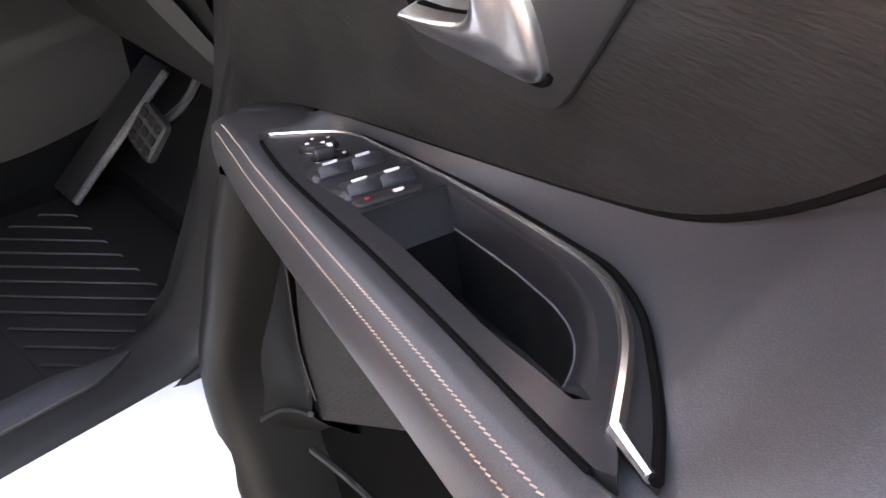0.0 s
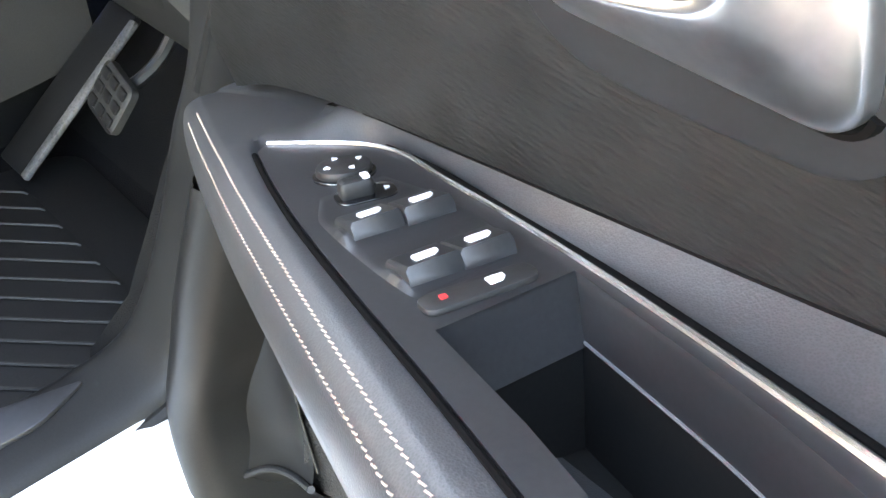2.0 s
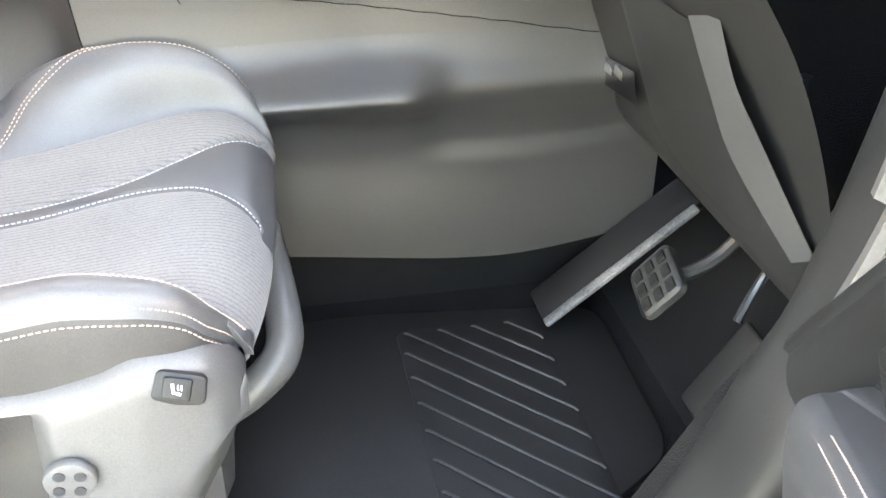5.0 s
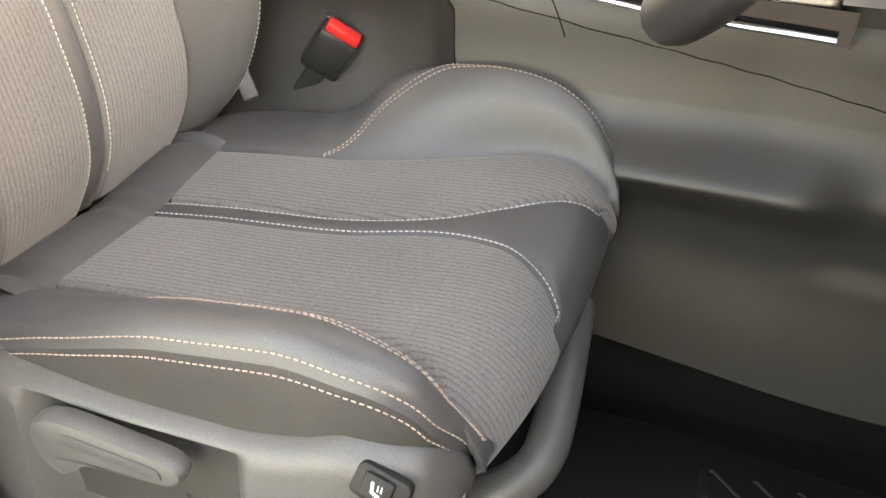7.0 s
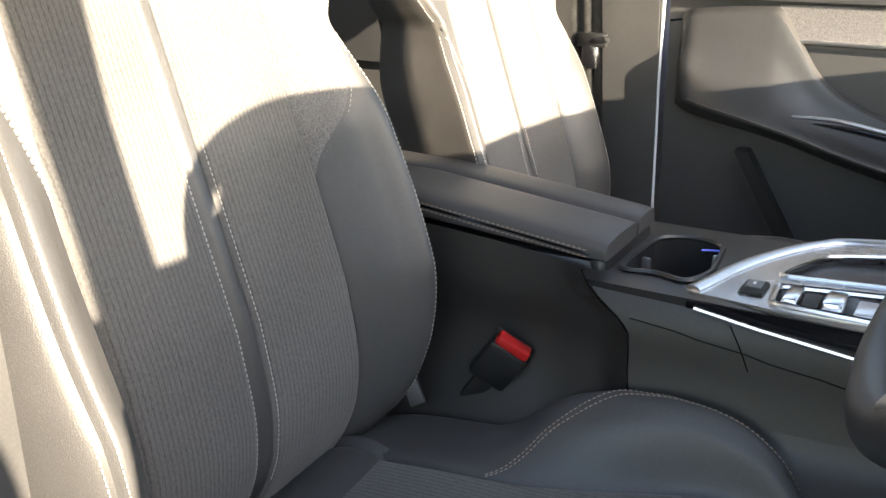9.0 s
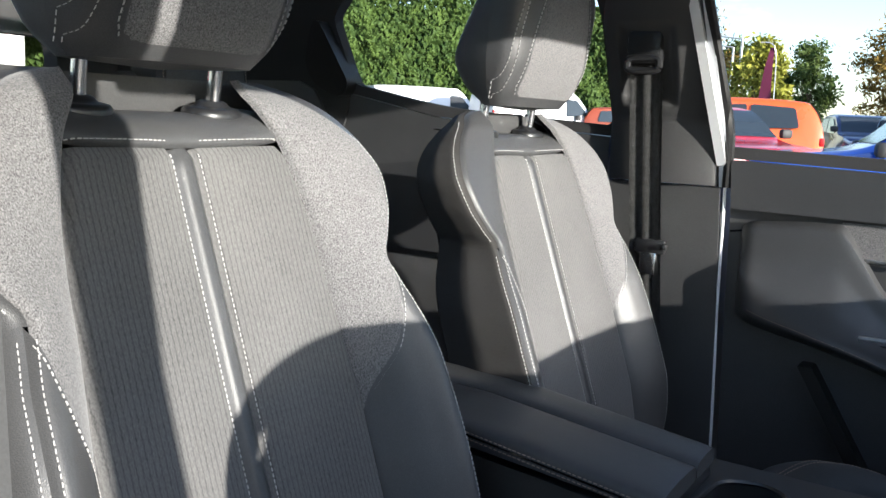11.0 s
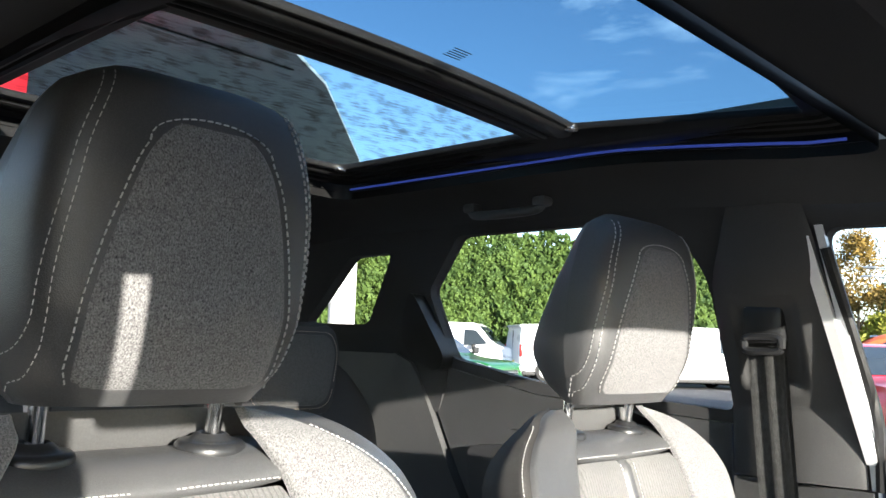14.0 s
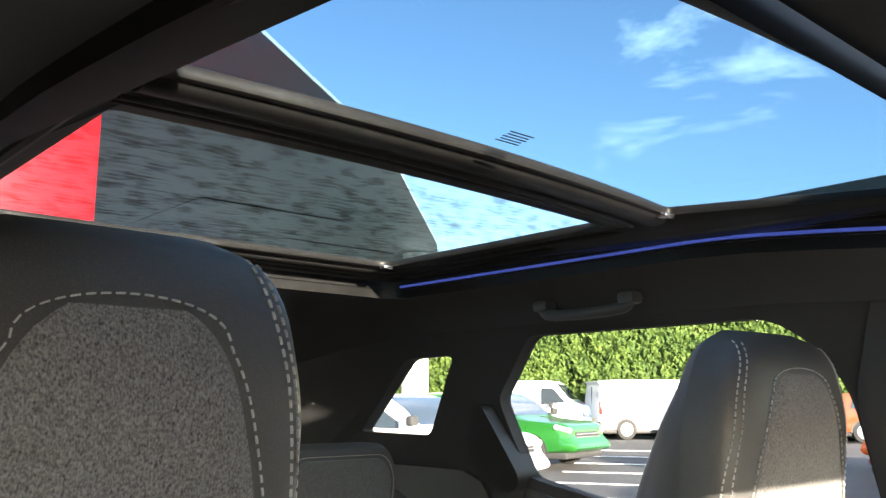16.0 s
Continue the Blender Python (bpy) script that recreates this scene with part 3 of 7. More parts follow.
    part("headrest_cap", grid(lambda u, v: full(head_at(u, 1.0)).lerp(Vector((0, -0.172, 1.5685)), v) + head, 60, 4), LEATHER, H)
    part("headrest_bottom", grid(lambda u, v: full(head_at(u, 0.0)).lerp(Vector((0, -0.198, 1.300)), v) + head, 60, 4), LEATHER, H)

    def felt_half(z):
        return ease(z, (1.318, 1.335, 1.37, 1.42, 1.46, 1.490, 1.508, 1.522), (0.090, 0.099, 0.099, 0.090, 0.078, 0.066, 0.053, 0.034))
    part("felt_panel", grid(lambda u, v: full(head_front(felt_half(1.318 + 0.204 * v) * (2 * u - 1), 1.318 + 0.204 * v)) + Vector((0, 0.0035 - 0.004 * max(abs(2 * u - 1), abs(2 * v - 1)) ** 10, 0)) + head, 30, 30), FELT, H, "grey melange felt")
    ring = []
    for k in range(241):
        t = k / 240
        if t < 0.4:
            z = 1.322 + 0.18 * t / 0.4
            x = felt_half(z) + 0.005
        elif t < 0.6:
            s = (t - 0.4) / 0.2
            ang = math.pi * s
            x = (felt_half(1.502) + 0.005) * math.cos(ang)
            z = 1.502 + 0.025 * abs(math.sin(ang)) ** 0.85
        else:
            z = 1.322 + 0.18 * (1 - t) / 0.4
            x = -felt_half(z) - 0.005
        ring.append((full(head_front(x, z)) + Vector((0, 0.0008, 0)) + head, (0, 1, 0.1)))
    part("stitching", stitches(ring, long=0.0046, gap=0.0026, wide=0.0009), THREAD_GREY, H, "pale thread stitching", kind="stuff")
    for sgn in (1, -1):
        lines = None
        for d in (0.0, 0.008):
            lines = stitches([(full(head_front(sgn * (ease(k / 160, (0, 0.3, 0.7, 1), (0.119, 0.124, 0.112, 0.086)) + d), 1.315 + 0.240 * k / 160)) + Vector((0, 0.0006, 0)) + head, (sgn * 0.4, 1, 0)) for k in range(161)], lines, long=0.0046, gap=0.0026, wide=0.0008)
        part("stitching", lines, THREAD_GREY, H, "pale thread stitching", kind="stuff")
        post = part("headrest_post", tube([(cx + sgn * 0.08, -0.226, 1.24), (cx + sgn * 0.08, -0.221, 1.29), (cx + sgn * 0.08, -0.214, 1.33)], 0.0075, 14), CHROME, H, "chromed headrest post")
        prof = [(0.0270, 1.250), (0.0275, 1.256), (0.0245, 1.261), (0.017, 1.2625), (0.013, 1.267), (0.0085, 1.267), (0.0085, 1.25)]
        part("post_collar", grid(lambda u, v: Vector((cx + sgn * 0.08 + 1.25 * curve(prof, v).x * math.cos(2 * math.pi * u), -0.226 + curve(prof, v).x * math.sin(2 * math.pi * u), curve(prof, v).y - 0.003 - 0.10 * curve(prof, v).x * math.sin(2 * math.pi * u))), 24, 12, close=True), PLASTIC_SMOOTH, S)
    return S


def seat_controls(S, cx):
    """The plastic side trim of the driver's seat with its lever, lumbar knob and heater switch."""
    xs = 0.272
    m = Matrix.Translation((cx, 0, 0)) @ Matrix(((0, 0, 1, 0), (1, 0, 0, 0), (0, 1, 0, 0), (0, 0, 0, 1)))
    ys, tops = (-0.10, -0.04, 0.08, 0.18, 0.27, 0.33, 0.365, 0.41, 0.437, 0.446), (0.615, 0.630, 0.637, 0.631, 0.632, 0.643, 0.655, 0.648, 0.625, 0.600)

    def trim_at(u, v):
        """Section from the lip along the cushion down to the foot; a hollow behind the lever."""
        y = -0.10 + 0.546 * u
        top = ease(y, ys, tops)
        foot = ease(y, (-0.10, 0.36, 0.42, 0.446), (0.44, 0.44, 0.52, 0.58))
        x = ease(v, (0, 0.08, 0.20, 0.34, 0.60, 0.85, 1.0), (0.246, 0.256, 0.274, 0.282, 0.286, 0.280, 0.262)) - 0.040 * ease(y, (0.36, 0.42, 0.446), (0, 0.35, 1.0))
        z = ease(v, (0, 0.08, 0.20, 0.34, 0.60, 0.85, 1.0), (top - 0.004, top, top - 0.008, top - 0.026, (top + foot) / 2 - 0.02, foot + 0.03, foot))
        hollow = ease(y, (0.095, 0.125, 0.262, 0.292), (0, 1, 1, 0)) * ease(v, (0.22, 0.34, 0.84, 0.96), (0, 1, 1, 0))
        return Vector((cx + x - 0.030 * hollow, y, z))
    trim = part("side_trim", grid(trim_at, 90, 40), SEAT_TRIM, S, "grey grained plastic seat side trim")
    part("height_lever", prism(rounded([(0.115, 0.606), (0.127, 0.622), (0.152, 0.626), (0.240, 0.615), (0.252, 0.602), (0.240, 0.588), (0.165, 0.584), (0.140, 0.562), (0.122, 0.575)], 0.010), xs + 0.004, xs + 0.026, m, 0.007), SEAT_TRIM, trim, "grey seat height lever")
    part("lever_inlay", prism(rounded([(0.145, 0.606), (0.152, 0.617), (0.232, 0.609), (0.235, 0.597)], 0.005), xs + 0.0255, xs + 0.0275, m, 0.001), PLASTIC, trim)
    part("recess_rib", box((0.004, 0.010, 0.06), (cx + 0.258, 0.225, 0.53), 0.002), PLASTIC_SMOOTH, trim)
    rm = m @ Matrix.Translation((0.300, 0.560, xs + 0.0135))
    knob = prism([(0.021 * math.cos(a), 0.021 * math.sin(a)) for a in (2 * math.pi * k / 32 for k in range(32))], 0, 0.010, rm, 0.003)
    part("lumbar_knob", knob, SEAT_TRIM, trim, "round dark grey lumbar knob")
    for k in range(4):
        a = k * math.pi / 2 + 0.6
        part("knob_dimple", prism([(0.0115 * math.cos(a) + 0.005 * math.cos(b), 0.0115 * math.sin(a) + 0.005 * math.sin(b)) for b in (2 * math.pi * j / 14 for j in range(14))], 0.0095, 0.0115, rm, 0.0006), PLASTIC_SMOOTH, trim)
    sm = Matrix.Translation((cx + 0.2785, 0.394, 0.634)) @ Matrix(((0, -0.42, 0.91, 0), (1, 0, 0.0, 0), (0, 0.91, 0.42, 0), (0, 0, 0, 1))) @ Euler((0, 0, radians(-14))).to_matrix().to_4x4()
    part("switch_plate", prism(rounded([(-0.020, -0.012), (-0.018, 0.013), (0.022, 0.012), (0.024, -0.012), (0.0, -0.015)], 0.006), -0.010, 0.001, sm, 0.002), RUBBER, trim)
    sw = part("heater_switch", prism(rounded([(-0.0115, -0.010), (-0.0115, 0.009), (0.0115, 0.009), (0.0115, -0.010)], 0.003), 0.0, 0.0045, sm, 0.002), RUBBER, trim, "black seat heater switch with a white symbol")
    sym = None
    for a, b, w in (((-0.004, 0.004), (-0.002, -0.0035), 0.002), ((-0.002, -0.003), (0.004, -0.004), 0.002), ((0.0007, 0.0035), (0.0014, -0.0007), 0.0009), ((0.0034, 0.0035), (0.004, -0.0007), 0.0009)):
        d = (Vector(b) - Vector(a)).normalized() * w / 2
        n = Vector((-d.y, d.x))
        sym = prism([tuple(Vector(a) + n), tuple(Vector(b) + n), tuple(Vector(b) - n), tuple(Vector(a) - n)], 0.004, 0.0050, sm, bm=sym)
    part("symbol", sym, WHITE_MARK, sw)
    # front rail cover under the cushion
    part("rail_cover", tube([curve([(cx + 0.145, 0.41, 0.476), (cx + 0.138, 0.45, 0.50), (cx + 0.115, 0.478, 0.520), (cx + 0.06, 0.482, 0.535), (cx - 0.10, 0.470, 0.540)], k / 18) for k in range(19)], 0.020, 12), SEAT_TRIM, S)
    part("seat_rail", box((0.04, 0.50, 0.05), (cx + 0.20, 0.16, 0.345), 0.006), STEEL, S)
    part("seat_rail", box((0.04, 0.50, 0.05), (cx - 0.20, 0.16, 0.345), 0.006), STEEL, S)
    part("yellow_clip", box((0.012, 0.012, 0.025), (cx + 0.207, 0.40, 0.47), 0.003), plain("yellow_clip", (0.5, 0.4, 0.08), 0.4), S)


def seat_tab(S, cx):
    """The satin tab at the foot of the backrest's inner side."""
    part("folding_tab", box((0.010, 0.020, 0.042), (0, 0, 0), 0.003, Matrix.Translation((cx - 0.218, 0.022, 0.672)) @ Euler((radians(24), radians(-22), radians(20))).to_matrix().to_4x4()), plain("dark_grey_metal", (0.035, 0.035, 0.036), 0.5), S, "small dark grey metal tab")


driver_seat = build_seat(0.362)
passenger_seat = build_seat(-0.359, 0.0, 0.60)
passenger_seat.location.z = 0.283
for ob in passenger_seat.children:          # the shoulder beside the console is plain leather on this seat
    if ob.name.startswith("shoulder") and sum(v.co.x for v in ob.data.vertices) > 0 and ob.data.materials[0] == FELT:
        ob.data = ob.data.copy()
        ob.data.materials[0] = LEATHER
        ob["label"] = "black leather shoulder"
seat_controls(driver_seat, 0.362)
seat_tab(driver_seat, 0.362)
driver_seat["label"] = "driver's black leather and ribbed grey cloth seat with beige stitching"
passenger_seat["label"] = "passenger's black leather and ribbed grey cloth seat with beige stitching"


def build_buckle(x, y, z, label):
    B = thing("seat_belt_buckle", (x, y, z - 0.16), label, "seat belt buckle")
    m = Matrix.Translation((x, y, z)) @ Euler((radians(-14), radians(-32), radians(-68))).to_matrix().to_4x4()
    part("buckle_body", box((0.052, 0.024, 0.060), (0, 0, -0.0375), 0.006, m), PLASTIC_SMOOTH, B)
    part("release_button", box((0.044, 0.018, 0.014), (0, 0, -0.004), 0.003, m), RED, B, "red release button")
    part("slot_lip", box((0.054, 0.006, 0.012), (0, -0.012, -0.006), 0.002, m), PLASTIC_SMOOTH, B)
    part("buckle_stalk", box((0.026, 0.012, 0.14), (0, 0, -0.13), 0.004, m), PLASTIC_GREY, B)


build_buckle(0.088, 0.130, 0.735, "black seat belt buckle with a red button beside the seat")


# ---- cabin: floor, sills, side walls, roof ----
MID = -0.03                      # the car's middle plane


def other(p):
    """The same place on the other side of the car."""
    return (2 * MID - p[0], p[1], p[2])


def side_x(z):
    return -0.745 + (0.42 * (z - 1.27) + 0.005 if z > 1.27 else 0.005 * (z / 1.27))


def wall_side(name, outer, holes, material, flip, label, deep=0.085, inset=0.0, kind="structure", category="wall", radius=0.0):
    """A piece of the car's side, given by (y, z) outlines on the leaning inner face."""
    t = other if flip else tuple
    near = lambda y, z: t((side_x(z) + inset, y, z))
    far = lambda y, z: t((side_x(z) + inset - deep, y, z))
    return solid(name, plate(rounded(outer, radius, 3) if radius else outer, holes, near, far), material, label, category, kind)


REAR_WINDOW = rounded([(-0.738, 1.584), (-0.27, 1.584), (-0.197, 1.50), (-0.192, 1.256), (-0.60, 1.279), (-0.842, 1.325), (-0.862, 1.472)], [0.02, 0.10, 0.10, 0.015, 0.1, 0.02, 0.02], 6)
QUARTER_WINDOW = rounded([(-1.095, 1.556), (-0.948, 1.559), (-1.095, 1.397), (-1.338, 1.400)], 0.022, 5)
FRONT_WINDOW = rounded([(0.003, 1.552), (0.34, 1.545), (0.84, 1.25), (0.84, 1.205), (0.039, 1.227)], [0.03, 0.1, 0.03, 0.02, 0.012], 6)
UPPER = [(-1.80, 1.20), (-1.80, 1.66), (-1.40, 1.665), (-0.9, 1.64), (0.30, 1.612), (0.46, 1.53), (0.46, 1.56), (0.98, 1.225), (0.98, 1.18), (0.042, 1.205), (0.040, 1.15), (-0.188, 1.15), (-0.19, 1.235), (-0.62, 1.258), (-0.86, 1.305), (-0.90, 1.20)]
UPPER_REAR = [(-1.80, 1.20), (-1.80, 1.66), (-1.40, 1.665), (-0.9, 1.64), (0.0, 1.615), (0.004, 1.56), (0.034, 1.28), (0.040, 1.15), (-0.188, 1.15), (-0.19, 1.235), (-0.62, 1.258), (-0.86, 1.305), (-0.90, 1.20)]
wall_side("wall_left", UPPER, [REAR_WINDOW, QUARTER_WINDOW, FRONT_WINDOW], HEADLINER, False, "black cloth-covered pillars and window frames", deep=0.03)
wall_side("wall_right", UPPER_REAR, [REAR_WINDOW, QUARTER_WINDOW], HEADLINER, True, "black cloth-covered pillars and window frames", deep=0.03)
for flip, n in ((False, 1), (True, 3)):
    t = other if flip else tuple
    for k, shape in enumerate((REAR_WINDOW, QUARTER_WINDOW) + (() if flip else (FRONT_WINDOW,))):
        pane = solid(f"window_{n + k + (flip * 1)}", plate(shape, [], lambda y, z: t((side_x(z) - 0.020, y, z)), lambda y, z: t((side_x(z) - 0.024, y, z))), GLASS, "clear side window glass", "window", "structure")
        pane.visible_shadow = False
    # lower trim: rear door, pillar, rear quarter
    wall_side("rear_door_panel", [(-0.80, 0.32), (-0.80, 1.02), (-0.835, 1.075), (-0.935, 1.260), (-0.935, 1.300), (-0.862, 1.303), (-0.62, 1.256), (-0.195, 1.233), (-0.20, 0.32)], [], PLASTIC, flip, "black grained rear door panel", category="door panel", kind="")
    wall_side("pillar_trim", [(-0.186, 0.33), (-0.186, 1.148), (0.038, 1.148), (0.052, 0.90), (0.075, 0.33)], [], PLASTIC, flip, "black plastic pillar trim", inset=0.012, category="pillar")
    wall_side("rear_quarter_trim", [(-1.80, 0.32), (-1.80, 1.33), (-1.01, 1.33), (-0.965, 1.31), (-0.946, 1.262), (-0.846, 1.072), (-0.812, 1.02), (-0.812, 0.32)], [], PLASTIC, flip, "black plastic trim behind the rear door", inset=0.015)
    # raised pocket and curved arch trim of the rear door
    wall_side("door_pad", rounded([(-0.79, 1.138), (-0.60, 1.160), (-0.26, 1.13), (-0.26, 0.95), (-0.76, 0.95)], 0.03), [], LEATHER_SOFT, flip, "black soft armrest pad on the rear door", deep=0.03, inset=0.028, category="door pad", kind="")
    # C-pillar cover beside the quarter window
    cover = [(-0.832, 1.322), (-0.884, 1.478), (-0.925, 1.43), (-0.955, 1.37), (-0.945, 1.325), (-0.872, 1.290)]
    wall_side("pillar_cover", rounded(cover, 0.03), [], PLASTIC_GREY, flip, "dark grey moulded corner cover by the rear window", deep=0.06, inset=0.035, category="pillar cover")

PILLAR = surface("dark_pillar_trim", (0.044, 0.044, 0.0445), (0.064, 0.064, 0.064), 0.7, grain=(600.0, 0.35, 0.0004), stain=6.0, spec=0.3)


def pillar_skin(u, v):
    """The bowed plastic cover of the left middle pillar."""
    z = 1.152 + 0.44 * v
    y0, y1 = ease(z, (1.15, 1.25, 1.45, 1.55, 1.592), (-0.187, -0.190, -0.190, -0.158, -0.14)), ease(z, (1.15, 1.25, 1.54, 1.592), (0.031, 0.024, -0.010, -0.02))
    y = y0 + (y1 - y0) * u
    recess = 0.012 * ease(y, (-0.160, -0.145, -0.062, -0.045), (0, 1, 1, 0)) * ease(z, (1.295, 1.32, 1.43, 1.445), (0, 1, 1, 0))
    return Vector((side_x(z) + 0.006 + 0.020 * math.sin(math.pi * min(1, max(0, u))) ** 0.6 * ease(z, (1.15, 1.48, 1.592), (1, 1, 0.05)) - recess, y, z))


solid("pillar_liner", grid(lambda u, v: pillar_skin(u, 0.68 + 0.32 * v), 30, 20), PILLAR, "black cloth-covered upper middle pillar", "pillar cover", "structure")
solid("pillar_cover", grid(lambda u, v: pillar_skin(u, 0.68 * v), 40, 40), PILLAR, "black plastic middle pillar cover with a belt slot", "pillar cover", "structure")
jamb = lambda z: 0.024 - 0.174 * (z - 1.213)
wall_side("door_jamb", [(jamb(1.19), 1.19), (jamb(1.54), 1.54), (jamb(1.54) + 0.018, 1.54), (jamb(1.19) + 0.018, 1.19)], [], WHITE_PAINT, False, "white painted door jamb beside the window", deep=0.014, inset=0.010, category="door jamb")
# black rubber seal and a white line along the front edge of the left pillar
for z0, z1, mt, dx, nm in ((1.15, 1.522, RUBBER, 0.004, "door_seal"),):
    solid(nm, tube([(side_x(z0 + (z1 - z0) * k / 12) + dx, 0.048 - 0.044 * max(0, (z0 + (z1 - z0) * k / 12 - 1.24) / 0.3), z0 + (z1 - z0) * k / 12) for k in range(13)], 0.009, 8), mt, "black rubber door seal", "door seal", "structure")
# white tube: pale jamb edge with its highlight put into the paint
solid("door_seal", tube([(-0.735, 0.072, 0.36), (-0.735, 0.062, 0.70), (-0.735, 0.052, 0.92), (-0.735, 0.046, 1.15)], 0.0032, 8), WHITE_PAINT, "white line for the pale edge and its highlight along the door seal", "door seal", "structure")

# floor and tunnel
FLOOR = [(-0.80, -1.8), (0.745, -1.8), (0.745, 1.15), (-0.80, 1.15)]
solid("floor", prism(FLOOR, 0.24, 0.292, None), CARPET, "black carpeted car floor", "floor", "structure")
solid("firewall", grid(lambda u, v: Vector((-0.80 + 1.52 * u, *curve([(0.98, 0.285), (1.08, 0.36), (1.16, 0.52), (1.18, 0.80)], v))), 8, 14), CARPET, "black carpeted footwell front", "wall", "structure")
solid("kick_panel", prism([(0.72, 0.25), (0.750, 0.368), (0.804, 0.416), (0.843, 0.497), (0.872, 0.561), (0.905, 0.612), (0.928, 0.66), (0.942, 0.72), (0.948, 0.83), (0.955, 0.95), (1.19, 0.95), (1.19, 0.25)], 0.655, 0.70, Matrix(((0, 0, 1, 0), (1, 0, 0, 0), (0, 1, 0, 0), (0, 0, 0, 1)))), CARPET, "black carpeted footwell side", "wall", "structure")


def build_sill():
    S = thing("door_sill", (0.75, 0.3, 0.30), "dark plastic door sill with a scuff plate over white bodywork", "door sill", kind="structure")
    prof = [(0.655, 0.30), (0.668, 0.37), (0.69, 0.405), (0.73, 0.410), (0.775, 0.404), (0.79, 0.385)]
    line = [(-0.25, 0.395), (0.05, 0.395), (0.35, 0.395), (0.60, 0.391), (0.72, 0.394), (0.782, 0.420), (0.828, 0.51), (0.862, 0.612), (0.890, 0.68), (0.908, 0.78), (0.925, 0.92), (0.94, 1.02)]

    def sweep(u, v):
        p, a, b = curve(line, v), curve(line, max(0, v - 0.01)), curve(line, min(1, v + 0.01))
        n = Vector((-(b - a).y, (b - a).x)).normalized()
        d = curve(prof, u).y - 0.41
        return Vector((curve(prof, u).x - 0.02 * max(0, p.y - 0.5), p.x + n.x * d, p.y + n.y * d))
    part("sill_cover", grid(sweep, 24, 70), LINING, S)
    part("scuff_plate", prism(rounded([(0.686, 0.0), (0.738, 0.0), (0.738, 0.66), (0.715, 0.72), (0.690, 0.62)], 0.012), 0.389, 0.3965, None, 0.002), SATIN_DARK, S, "dark brushed scuff plate")
    part("rubber_lip", tube([sweep(1.0, k / 40) + Vector((0.002, 0, 0)) for k in range(41)], 0.010, 8), RUBBER, S)
    white = [(0.785, 0.380), (0.83, 0.375), (0.885, 0.347), (0.90, 0.28), (0.885, 0.20), (0.80, 0.17)]
    part("painted_sill", grid(lambda u, v: Vector((curve(white, u).x, -0.30 + 1.28 * v, curve(white, u).y)), 16, 10), WHITE_PAINT, S, "white painted body sill")


SATIN_DARK = plain("dark_brushed_metal", (0.06, 0.06, 0.065), 0.38, 0.6)
build_sill()


def build_mat():
    M = thing("floor_mat", (0.40, 0.65, 0.292), "black rubber floor mat with raised diagonal ribs", "floor mat")
    shape = rounded([(0.16, 0.30), (0.63, 0.34), (0.645, 0.70), (0.50, 0.95), (0.19, 0.96), (0.15, 0.60)], 0.05)
    part("mat_sheet", prism(shape, 0.2925, 0.302, None, 0.003), RUBBER, M)
    # ribs run at 45 degrees between two edges
    for k in range(-3, 8):
        x0, y0 = 0.203 + 0.051 * k, 0.648
        x1, y1 = x0 + 0.206, 0.854
        if x0 < 0.21:
            d = 0.21 - x0
            x0, y0 = x0 + d, y0 + d
        if x1 > 0.612:
            d = x1 - 0.612
            x1, y1 = x1 - d, y1 - d
        if x1 - x0 < 0.02:
            continue
        part("rib", tube([(x0, y0, 0.303), (x0 + 0.003, y0 + 0.003, 0.3065), (x1 - 0.003, y1 - 0.003, 0.3065), (x1, y1, 0.303)], 0.0022, 6), RUBBER_WORN, M, "worn raised rubber rib")
    part("heel_pad", prism(rounded([(0.203, 0.642), (0.618, 0.642), (0.618, 0.858), (0.203, 0.858)], 0.02), 0.301, 0.3035, None, 0.001), RUBBER, M)


build_mat()


WORN_EDGE = surface("worn_pale_edge", (0.06, 0.06, 0.06), (0.22, 0.215, 0.21), 0.5, 0.3, grain=(260.0, 0.4, 0.0005), stain=28.0)


